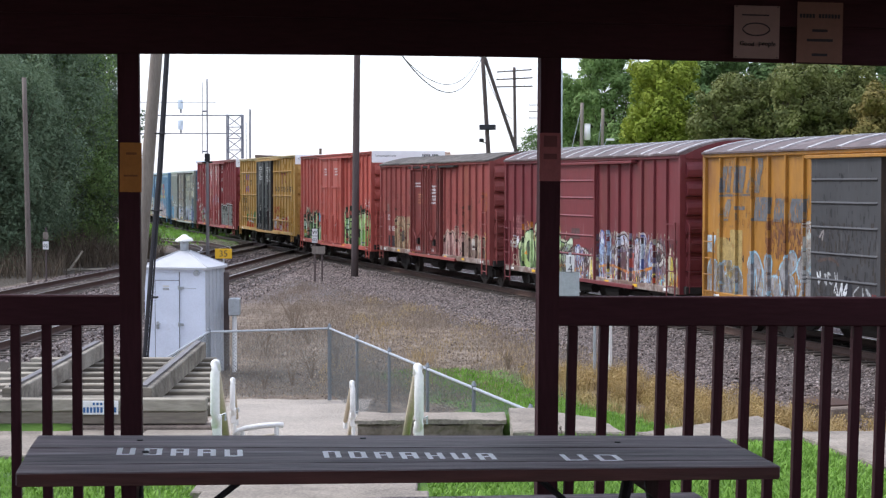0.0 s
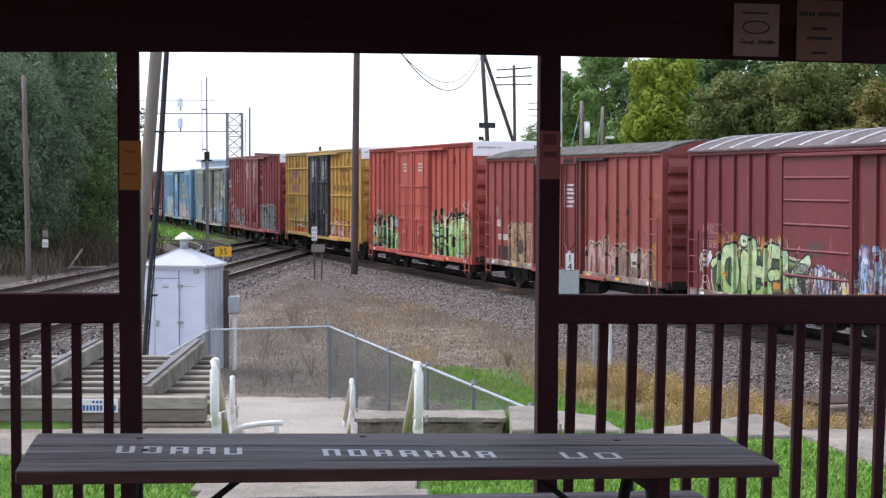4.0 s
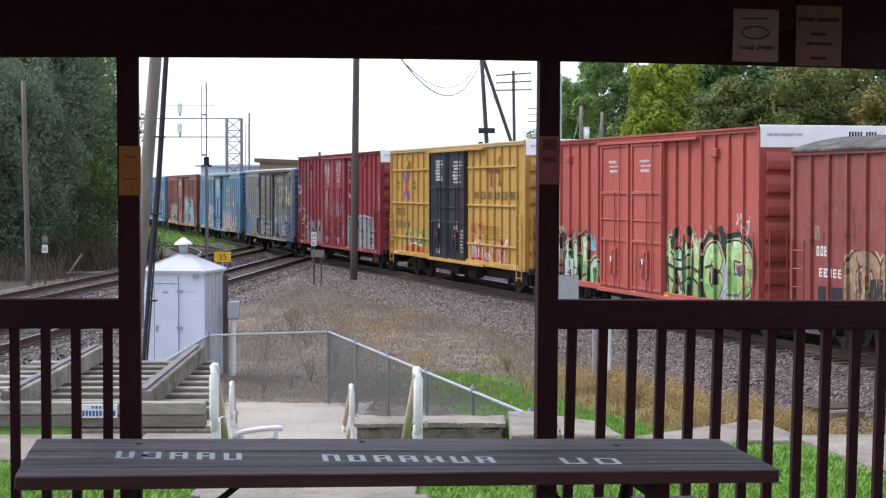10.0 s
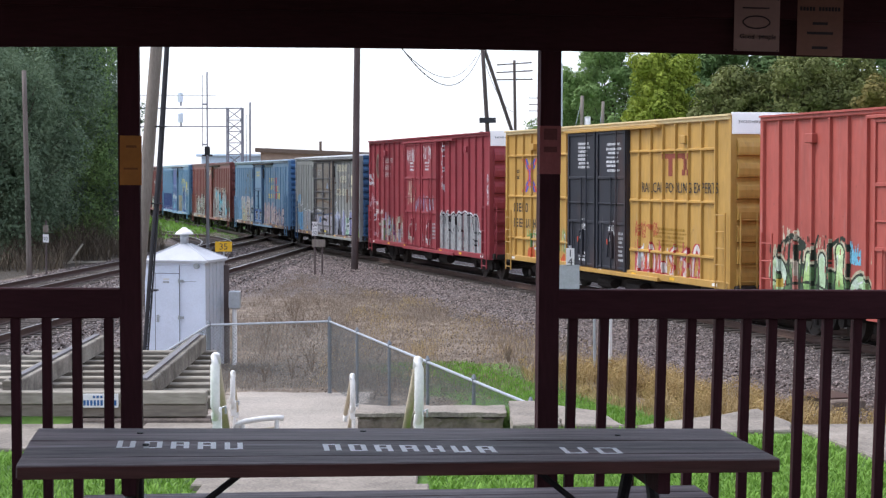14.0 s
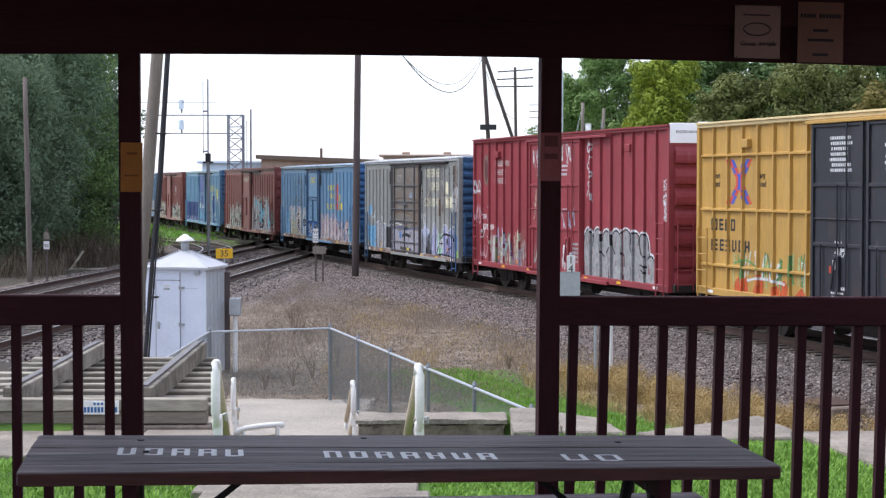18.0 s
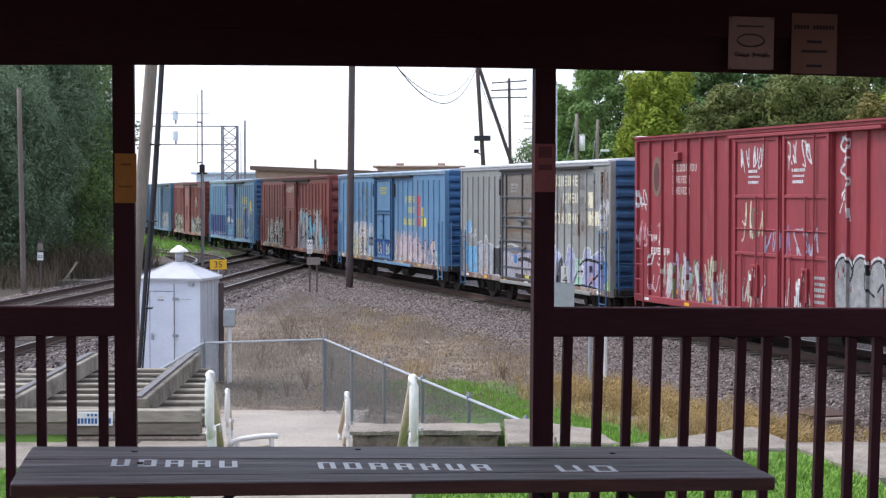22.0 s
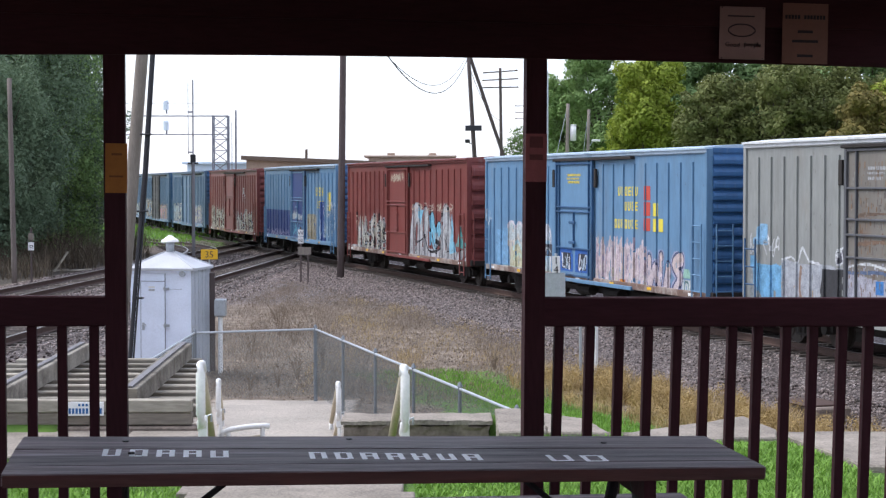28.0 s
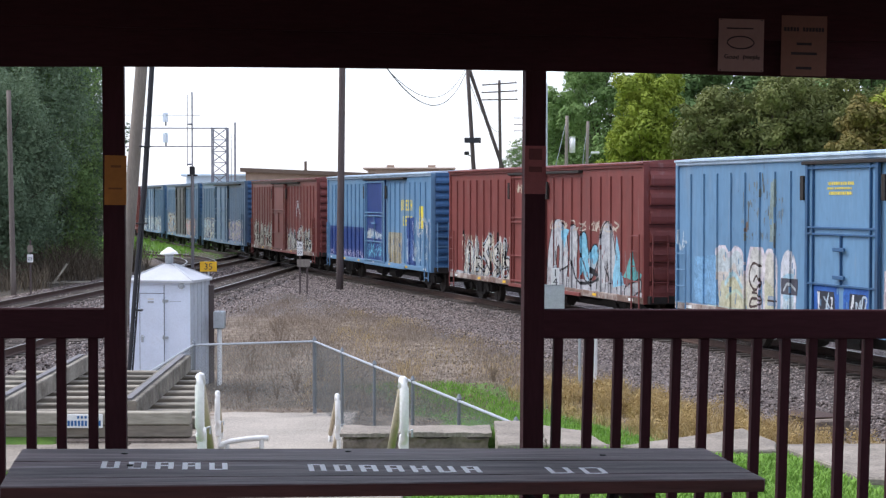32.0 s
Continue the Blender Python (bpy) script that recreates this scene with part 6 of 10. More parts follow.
GREY_FLAME = [("shape", ((0.0, 0.0), (1.0, 0.0), (1.0, 0.2), (0.0, 0.22)), 0, (0.42, 0.42, 0.44)), body(((0.05, 0.1), (0.07, 0.6), (0.14, 0.84), (0.2, 0.6), (0.18, 0.1)), 0.28, ASH, K_INK, None), body(((0.3, 0.1), (0.31, 0.78)), 0.25, ASH, K_INK, None), ("shape", ((0.17, 0.9), (0.26, 0.86), (0.2, 0.6)), 0, (0.2, 0.46, 0.6)), body(((0.42, 0.72), (0.46, 0.3), (0.54, 0.56)), 0.2, ((0.36, 0.42, 0.46), (0.18, 0.44, 0.58), (0.18, 0.44, 0.58)), K_INK, None), ("shape", ((0.37, 0.2), (0.42, 0.86), (0.47, 0.5)), 0, (0.2, 0.48, 0.62)),
              body(((0.6, 0.1), (0.62, 0.5), (0.66, 0.84), (0.71, 0.5), (0.72, 0.1)), 0.24, ASH, K_INK, (0.36, 0.3, 0.3)), ("shape", ((0.72, 0.15), (0.76, 0.84), (0.83, 0.2)), 0, (0.22, 0.48, 0.62)), ("shape", ((0.82, 0.3), (0.86, 0.42), (0.92, 0.64), (0.94, 0.4), (1.0, 0.36), (0.98, 0.26)), 0, (0.12, 0.38, 0.38)), body(((0.86, 0.1), (0.97, 0.22)), 0.13, ASH, K_INK, None), ("line", ((0.1, 0.55), (0.13, 0.3), (0.24, 0.36)), 0.03, K_INK), ("line", ((0.28, 0.5), (0.34, 0.2), (0.46, 0.16), (0.58, 0.24)), 0.035, K_INK), ("line", ((0.5, 0.34), (0.56, 0.3)), 0.08, K_INK),
              ("line", ((0.64, 0.4), (0.7, 0.2)), 0.03, K_INK), ("line", ((0.36, 0.8), (0.4, 0.5), (0.5, 0.14)), 0.025, K_INK), ("line", ((0.84, 0.62), (0.86, 0.2)), 0.03, (0.24, 0.16, 0.16))] + scribble(9, 0.022, ((0.5, 0.44, 0.36), (0.46, 0.4, 0.34)), 81, 0.03, 0.8, 0.86, 1.0)
WILD_PIECE = arcs(5, 0.1, IVORY, K_INK, (0.40, 0.46, 0.5), 0.82, 0.08, 0.02, 91, 0.05, 0.98) + spikes(16, 0.035, (K_INK, (0.55, 0.54, 0.48), (0.5, 0.46, 0.36)), 0.1, 1.0, 92) + scribble(5, 0.035, (K_INK,), 93, 0.15, 0.95, 0.1, 0.75) + [("mist", ((0.0, 0.0), (0.3, 0.9)), 150, CREAM, (0.4, 0.34, 0.3), (0.36, 0.4, 0.42))]
CREAM_PIECE = arcs(6, 0.1, IVORY, K_BROWN, (0.46, 0.42, 0.34), 0.85, 0.06, 0.01, 95) + spikes(14, 0.03, (K_BROWN, (0.5, 0.46, 0.38)), 0.1, 1.0, 96) + scribble(5, 0.03, (K_BROWN,), 97, 0.05, 0.95, 0.1, 0.8)
BLUE_ARCHES = arcs(4, 0.16, ((0.24, 0.235, 0.24), (0.28, 0.28, 0.29), (0.26, 0.24, 0.23)), (0.30, 0.48, 0.60), None, 0.84, 0.06, 0.0, 99) + scribble(5, 0.024, ((0.36, 0.36, 0.38), (0.12, 0.1, 0.1)), 98, 0.1, 0.95, 0.05, 0.6) + [("mist", ((0.0, 0.0), (1.0, 0.6)), 160, (0.36, 0.36, 0.38), (0.34, 0.24, 0.1), (0.2, 0.18, 0.18))]

SLATE = (0.125, 0.13, 0.14)
WORN_YELLOW = ((0.33, 0.16, 0.03), (0.30, 0.13, 0.025), (0.24, 0.16, 0.08))
# slanted plain blocks in place of the car owner's mark
MARK_UPPER = [("shape", ((0.06, 0.1), (0.15, 0.1), (0.19, 0.8), (0.10, 0.8)), 0, SLATE), ("shape", ((0.19, 0.1), (0.27, 0.1), (0.31, 0.8), (0.22, 0.8)), 0, SLATE), ("shape", ((0.34, 0.1), (0.55, 0.1), (0.59, 0.8), (0.38, 0.8)), 0, SLATE), ("shape", ((0.62, 0.1), (0.71, 0.1), (0.75, 0.76), (0.66, 0.76)), 0, SLATE), ("shape", ((0.77, 0.1), (0.88, 0.1), (0.95, 1.0), (0.85, 1.0)), 0, SLATE), ("mist", ((0.0, 0.0), (1.0, 1.0)), 190, *WORN_YELLOW)]
MARK_LOWER = [("line", ((0.02, 0.9), (0.35, 0.92)), 0.022, SLATE), ("shape", ((0.02, 0.3), (0.1, 0.3), (0.16, 0.78), (0.08, 0.78)), 0, (0.19, 0.17, 0.15)), ("shape", ((0.2, 0.5), (0.3, 0.5), (0.3, 0.6), (0.2, 0.6)), 0, SLATE), ("line", ((0.03, 0.22), (0.1, 0.2)), 0.022, SLATE), ("shape", ((0.39, 0.2), (0.57, 0.2), (0.6, 0.86), (0.42, 0.86)), 0, SLATE), ("shape", ((0.61, 0.2), (0.73, 0.2), (0.76, 0.84), (0.63, 0.84)), 0, SLATE), ("shape", ((0.78, 0.2), (0.94, 0.2), (0.98, 0.84), (0.8, 0.84)), 0, SLATE),
              ("mist", ((0.0, 0.0), (1.0, 1.0)), 260, *WORN_YELLOW)]
RUST_BLOOM = [("mist", ((0.0, 0.1), (1.0, 0.9)), 420, (0.19, 0.075, 0.03), (0.15, 0.06, 0.03), (0.24, 0.10, 0.035)), ("line", ((0.3, 0.3), (0.34, 0.62), (0.5, 0.4), (0.55, 0.62)), 0.03, (0.14, 0.06, 0.035)), ("line", ((0.62, 0.3), (0.68, 0.6), (0.78, 0.35)), 0.03, (0.14, 0.06, 0.035)), ("line", ((0.12, 0.2), (0.14, 0.55)), 0.04, (0.2, 0.08, 0.035))]
GREY_LOOPS = arcs(3, 0.12, ((0.28, 0.28, 0.29), (0.32, 0.32, 0.33), (0.26, 0.25, 0.24)), (0.34, 0.46, 0.54), None, 0.84, 0.06, 0.0, 101) + [("mist", ((0.0, 0.0), (1.0, 0.8)), 150, (0.36, 0.36, 0.38), (0.3, 0.22, 0.1), (0.2, 0.18, 0.18))]
CHALKED = [("mist", ((0.0, 0.3), (1.0, 1.0)), 210, (0.55, 0.54, 0.5), (0.46, 0.52, 0.5), (0.5, 0.46, 0.4)), ("shape", ((0.2, 0.86), (0.85, 0.86), (0.85, 0.97), (0.2, 0.97)), 0, (0.56, 0.56, 0.56)), ("shape", ((0.0, 0.06), (0.95, 0.06), (0.95, 0.24), (0.0, 0.24)), 0, (0.6, 0.6, 0.58)), ("line", ((0.05, 0.12), (0.9, 0.12)), 0.012, K_INK), ("line", ((0.05, 0.18), (0.9, 0.18)), 0.012, K_INK)]
GRIMY_DOOR = [("mist", ((0.0, 0.0), (1.0, 0.6)), 420, (0.046, 0.036, 0.032), (0.058, 0.048, 0.043), (0.036, 0.034, 0.036)), ("mist", ((0.0, 0.5), (1.0, 1.0)), 60, (0.05, 0.047, 0.047), (0.037, 0.037, 0.04)), ("line", ((0.44, 0.91), (0.48, 0.89), (0.45, 0.87)), 0.03, (0.02, 0.02, 0.024)), ("shape", ((0.46, 0.1), (0.64, 0.1), (0.62, 0.24), (0.52, 0.26)), 0, (0.02, 0.02, 0.026)), ("shape", ((0.12, 0.03), (0.98, 0.06), (0.98, 0.09), (0.12, 0.07)), 0, (0.14, 0.03, 0.035)), ("shape", ((0.94, 0.08), (1.0, 0.08), (1.0, 0.16), (0.94, 0.16)), 0, (0.32, 0.05, 0.05)),
              ("line", ((0.12, 0.5), (0.18, 0.54), (0.16, 0.48)), 0.02, (0.3, 0.27, 0.26)), ("line", ((0.3, 0.4), (0.6, 0.38)), 0.03, (0.025, 0.024, 0.028)), ("line", ((0.1, 0.34), (0.3, 0.36), (0.44, 0.32)), 0.03, (0.09, 0.06, 0.05))] + scribble(4, 0.018, (WHT, SILVER), 102, 0.08, 0.42, 0.19, 0.28) + scribble(3, 0.018, (WHT, SILVER), 103, 0.36, 0.56, 0.12, 0.22) + scribble(3, 0.018, (SILVER,), 104, 0.66, 0.95, 0.1, 0.2)
CARS = []
CARS.append(boxcar(0, "faded orange-yellow boxcar with grey sliding door and blue graffiti", P_RBOX, 4.35, 0.98, doors=((0.345, 0.52),), door_paint=P_RDOOR, door_style="ribbed", posts=20, ridge=0.3, roof=M_ROOF_GALV,
    art=((0.045, 0.20, 3.35, 4.2, MARK_UPPER, ()), (0.05, 0.335, 2.65, 3.45, MARK_LOWER, ()),
         (0.042, 0.127, 1.0, 2.6, "wash", ((0.42, 0.30, 0.11),)), (0.008, 0.038, 2.05, 2.45, "wash", (CYAN, PALE)), (0.008, 0.13, 1.0, 1.9, GREY_LOOPS, ()), (0.2, 0.335, 2.0, 3.0, RUST_BLOOM, ()),
         (0.144, 0.345, 1.0, 2.3, BLUE_ARCHES, ()), (0.312, 0.342, 1.5, 2.9, CHALKED, ()), (0.35, 0.515, 1.02, 4.1, GRIMY_DOOR, ()), (0.53, 0.9, 1.1, 2.0, "streaks", (SILVER, WHT, BLACK)))))
CARS.append(boxcar(1, "maroon boxcar with ribbed silver roof and bright graffiti", P_BKTY, 4.36, 0.95, doors=((0.366, 0.578),), door_style="ribbed", posts=18, ridge=0.36, roof=M_ROOF_GALV, sill=M_SILL,
    art=((0.36, 0.58, 0.98, 1.95, MIXED_PIECE[4:], ()), (0.085, 0.46, 0.97, 2.5, GREEN_PIECE, ()), (0.585, 0.98, 0.97, 2.4, MIXED_PIECE, ()), (0.035, 0.085, 1.0, 2.0, "tag", (K_GREEN, LIME, CREAM)),
         (0.03, 0.09, 1.5, 2.1, "tag", (LIME, WHT)), (0.07, 0.15, 2.2, 2.7, "bars", ((0.3, 0.12, 0.12),)), (0.95, 0.99, 1.0, 1.7, "streaks", (ORANGE, CREAM)), (0.45, 0.5, 2.1, 2.4, "wash", ((0.12, 0.06, 0.06),)))))
CARS.append(boxcar(2, "brown-red boxcar with a weathered grey roof, plug doors and tan graffiti", P_LRS, 4.40, 1.0, doors=((0.335, 0.49), (0.50, 0.62)), door_paint=P_LDOOR, door_style="rods", posts=20, ridge=0.30, roof=P_OLDROOF, roof_worn=True, sill=M_SILL,
    art=((0.155, 0.333, 1.03, 2.4, TAN_PIECE, ()), (0.63, 0.985, 1.03, 2.2, ROSE_PIECE, ()),
         (0.36, 0.44, 3.5, 3.7, "bars", (WHT,)), (0.40, 0.47, 2.9, 3.3, "bars", ((0.5, 0.25, 0.15),)), (0.51, 0.58, 2.9, 3.6, "bars", (WHT,)), (0.37, 0.46, 1.12, 1.35, "tag", (WHT, SILVER)), (0.52, 0.6, 1.12, 1.35, "tag", (WHT, SILVER)),
         (0.63, 0.985, 2.1, 4.2, [("mist", ((0.86, 0.3), (0.97, 0.6)), 60, (0.40, 0.15, 0.05), (0.34, 0.10, 0.05)), ("mist", ((0.0, 0.0), (1.0, 0.7)), 130, (0.20, 0.06, 0.05), (0.14, 0.06, 0.05)), ("line", ((0.3, 0.4), (0.31, 0.1)), 0.05, (0.19, 0.055, 0.045)), ("line", ((0.62, 0.5), (0.62, 0.1)), 0.04, (0.18, 0.06, 0.05))], ()),
         (0.02, 0.33, 2.4, 4.2, [("mist", ((0.0, 0.0), (1.0, 0.6)), 110, (0.20, 0.06, 0.05), (0.15, 0.07, 0.05)), ("shape", ((0.14, 0.1), (0.2, 0.08), (0.19, 0.24), (0.15, 0.26)), 0, (0.3, 0.2, 0.17)), ("line", ((0.5, 0.45), (0.51, 0.1)), 0.05, (0.19, 0.06, 0.05))], ()))))
CARS.append(boxcar(3, "bright red high boxcar with double doors and pale green graffiti", P_NOKL, 4.95, 0.88, doors=((0.342, 0.485), (0.492, 0.637)), door_style="bars", posts=20, ridge=0.03, white_end=True, end_ribs=7,
    art=((0.01, 0.34, 0.93, 2.45, RED_CAR_LEFT, ()), (0.638, 0.985, 0.92, 2.75, RED_CAR_RIGHT, ()), (0.06, 0.12, 2.2, 2.6, "tag", (WHT, CREAM)), (0.27, 0.3, 1.9, 2.6, "streaks", (CYAN,)), (0.90, 0.965, 2.45, 3.1, "tag", (WHT, LAV)),
         (0.38, 0.43, 4.0, 4.35, "bars", (WHT,)), (0.53, 0.59, 4.0, 4.35, "bars", (WHT,)), (0.40, 0.43, 1.3, 2.0, "tag", (WHT, SILVER)), (0.53, 0.56, 1.2, 1.9, "tag", ((0.12, 0.05, 0.05), WHT)))))
CARS.append(boxcar(4, "golden yellow high boxcar with black double doors and red graffiti", P_TBOX, 5.05, 1.06, doors=((0.353, 0.487), (0.491, 0.622)), door_paint=P_TDOOR, door_style="bars", posts=22, ridge=0.03, roof=P_YROOF, white_end=True, end_ribs=7, hbars=(4.28, 3.04, 1.76),
    art=((0.115, 0.335, 1.1, 2.2, TOMATO_PIECE, ()), (0.645, 0.90, 1.1, 2.05, FLAME_PIECE, ()), (0.645, 0.74, 2.05, 2.55, "tag", ((0.45, 0.16, 0.05), (0.46, 0.12, 0.05))),
         (0.72, 0.87, 1.9, 2.4, "bars", ((0.35, 0.2, 0.03),)),
         (0.40, 0.46, 3.85, 4.6, "bars", (WHT,)), (0.53, 0.60, 3.75, 4.55, "bars", (WHT,)), (0.41, 0.44, 2.05, 2.6, "tag", (WHT,)), (0.53, 0.57, 2.05, 2.5, "tag", (WHT,)), (0.40, 0.45, 1.3, 1.6, "bars", (WHT, SILVER)), (0.585, 0.61, 1.4, 2.2, "bars", (SILVER,)))))
CARS.append(boxcar(5, "crimson high boxcar with double doors and a large silver graffiti piece", P_CP, 5.08, 0.95, doors=((0.358, 0.496), (0.503, 0.63)), door_style="bars", posts=22, ridge=0.03, white_end=True, end_ribs=7,
    art=((0.632, 0.945, 0.96, 2.6, SILVER_PIECE, ()), (0.09, 0.335, 0.97, 2.25, SPIKY_PIECE, ()), (0.04, 0.1, 1.2, 3.0, scribble(2, 0.024, (WHT, PINK), 117, 0, 1, 0.65, 1.0) + scribble(2, 0.022, (WHT,), 118, 0, 1, 0.35, 0.62) + scribble(2, 0.022, (PINK, WHT), 119, 0, 0.8, 0.0, 0.3), ()), (0.002, 0.04, 2.2, 3.9, scribble(2, 0.024, (WHT,), 120, 0, 1, 0.6, 1.0) + scribble(2, 0.024, (WHT, PINK), 121, 0, 1, 0.1, 0.5), ()), (0.638, 0.672, 3.1, 4.85, [("line", ((0.6, 0.98), (0.2, 0.85), (0.8, 0.72), (0.2, 0.58), (0.9, 0.46), (0.3, 0.3), (0.7, 0.22), (0.9, 0.02)), 0.026, WHT), ("line", ((0.3, 0.95), (0.9, 0.9), (0.4, 0.66)), 0.024, WHT), ("line", ((0.5, 0.3), (0.15, 0.1)), 0.02, WHT)], ()), (0.97, 0.99, 2.7, 3.8, "tag", (WHT,)),
         (0.378, 0.448, 4.1, 4.85, scribble(4, 0.022, (WHT,), 111) + [("line", ((0.1, 0.5), (0.2, 0.0)), 0.018, WHT)], ()), (0.515, 0.585, 4.15, 4.85, scribble(4, 0.022, (WHT,), 112), ()), (0.40, 0.44, 3.85, 4.2, "bars", (WHT,)), (0.525, 0.57, 3.85, 4.2, "bars", (WHT,)), (0.38, 0.45, 2.5, 3.6, scribble(4, 0.026, (CREAM, SILVER, (0.2, 0.18, 0.14)), 113), ()), (0.45, 0.6, 2.25, 3.1, scribble(7, 0.026, ((0.36, 0.34, 0.48), (0.42, 0.4, 0.48), (0.3, 0.2, 0.34)), 114), ()), (0.375, 0.455, 1.05, 2.1, scribble(5, 0.028, (WHT, SILVER, (0.5, 0.47, 0.4)), 115), ()), (0.50, 0.58, 1.1, 2.05, scribble(5, 0.028, (WHT, WHT, SILVER), 116), ()), (0.585, 0.62, 1.4, 2.0, "bars", (SILVER,)))))
CARS.append(boxcar(6, "grey boxcar with blue ends, pale block lettering and violet graffiti", P_GREY, 4.54, 0.92, doors=((0.335, 0.63),), door_paint=P_GDOOR, door_style="plug", posts=24, style="pressed", ridge=0.1, roof=P_WHITEROOF, end_paint=P_END, end_ribs=12, ladder_paint=P_END, trim=P_GTRIM, sill=M_SILL,
    art=((0.13, 0.333, 0.94, 2.6, LILAC_LEFT, ()), (0.02, 0.14, 0.95, 2.1, "wash", ((0.16, 0.38, 0.60), (0.3, 0.33, 0.34), (0.16, 0.38, 0.60))), (0.632, 0.985, 0.94, 2.55, LILAC_RIGHT, ()), (0.337, 0.628, 1.02, 2.3, LILAC_DOOR, ()),
         (0.02, 0.12, 2.1, 2.6, "tag", (WHT, CYAN)), (0.03, 0.08, 2.35, 2.8, "wash", ((0.22, 0.42, 0.62),)), (0.93, 0.99, 2.5, 3.7, scribble(3, 0.024, (WHT, PALE), 122) + scribble(2, 0.022, (WHT,), 123, 0, 1, 0.4, 1.0), ()), (0.39, 0.45, 3.7, 4.0, "bars", (SILVER,)), (0.64, 0.93, 2.5, 4.2, [("line", ((0.25, 0.2), (0.26, 0.6)), 0.05, (0.2, 0.15, 0.11)), ("line", ((0.62, 0.05), (0.62, 0.3)), 0.09, (0.17, 0.11, 0.09)), ("line", ((0.7, 0.1), (0.7, 0.22)), 0.06, (0.18, 0.10, 0.08)), ("shape", ((0.64, 0.75), (0.72, 0.75), (0.72, 0.98), (0.64, 0.98)), 0, (0.19, 0.19, 0.19)), ("shape", ((0.64, 0.4), (0.72, 0.4), (0.72, 0.64), (0.64, 0.64)), 0, (0.2, 0.195, 0.19)), ("mist", ((0.0, 0.0), (1.0, 0.9)), 260, (0.2, 0.15, 0.12), (0.3, 0.29, 0.26), (0.19, 0.17, 0.15))], ()), (0.345, 0.62, 2.3, 4.1, [("mist", ((0.0, 0.0), (1.0, 1.0)), 520, (0.2, 0.12, 0.07), (0.13, 0.11, 0.1), (0.24, 0.17, 0.12), (0.26, 0.25, 0.23)), ("line", ((0.1, 0.42), (0.5, 0.44), (0.95, 0.4)), 0.03, (0.16, 0.11, 0.08)), ("line", ((0.05, 0.1), (0.4, 0.14), (0.9, 0.08)), 0.035, (0.2, 0.13, 0.09)), ("line", ((0.72, 0.8), (0.73, 0.2)), 0.03, (0.17, 0.13, 0.1)), ("shape", ((0.62, 0.46), (0.76, 0.44), (0.72, 0.6)), 0, (0.28, 0.36, 0.48))], ()), (0.945, 0.99, 1.9, 4.35, [("mist", ((0.0, 0.2), (1.0, 1.0)), 150, (0.2, 0.11, 0.07), (0.16, 0.14, 0.13)), ("line", ((0.4, 0.98), (0.42, 0.5)), 0.03, (0.2, 0.12, 0.08)), ("line", ((0.75, 0.95), (0.74, 0.65)), 0.025, (0.14, 0.12, 0.12))], ()))))
CARS.append(boxcar(7, "sky blue boxcar with yellow block lettering and pale pink graffiti", P_BLUE, 4.48, 0.98, doors=((0.40, 0.568),), trim=P_END, door_style="plug", posts=24, style="pressed", ridge=0.09, roof=P_BLUEROOF_LIT, end_paint=P_DEEP, end_ribs=12, sill=M_SILL,
    art=((0.06, 0.375, 1.0, 2.55, CROWN_PIECE, ()), (0.572, 0.785, 1.0, 2.35, PINK_PIECE, ()), (0.785, 0.945, 1.0, 2.05, BUBBLE_PIECE, ()), (0.412, 0.556, 1.2, 1.95, DOOR_FACES, ()),
         (0.0, 0.04, 2.3, 2.9, "tag", (WHT, PALE)),
         (0.17, 0.37, 2.4, 4.2, [("line", ((0.3, 0.3), (0.3, 0.62)), 0.03, (0.12, 0.13, 0.13)), ("line", ((0.27, 0.28), (0.28, 0.36)), 0.05, (0.16, 0.12, 0.1)), ("line", ((0.52, 0.75), (0.5, 0.95)), 0.03, (0.1, 0.12, 0.12)), ("shape", ((0.6, 0.15), (0.7, 0.15), (0.69, 0.9), (0.62, 0.85)), 0, (0.22, 0.29, 0.28)), ("line", ((0.66, 0.3), (0.66, 0.8)), 0.025, (0.14, 0.14, 0.1)), ("mist", ((0.2, 0.2), (0.8, 0.9)), 90, (0.12, 0.14, 0.14), (0.2, 0.22, 0.2))], ()),
         (0.445, 0.525, 3.65, 3.95, "bars", (LEMON,)))))
CARS.append(boxcar(8, "oxide red boxcar with silver and turquoise graffiti", P_RB2, 4.48, 0.95, doors=((0.392, 0.567),), door_style="plug", posts=24, style="pressed", ridge=0.09, end_ribs=7, sill=M_SILL,
    art=((0.08, 0.388, 1.0, 2.55, WILD_PIECE, ()), (0.572, 0.99, 0.97, 3.0, GREY_FLAME, ()), (0.0, 0.3, 0.98, 1.2, "wash", (SILVER,)), (0.42, 0.53, 3.7, 4.1, "tag", (CREAM,)))))
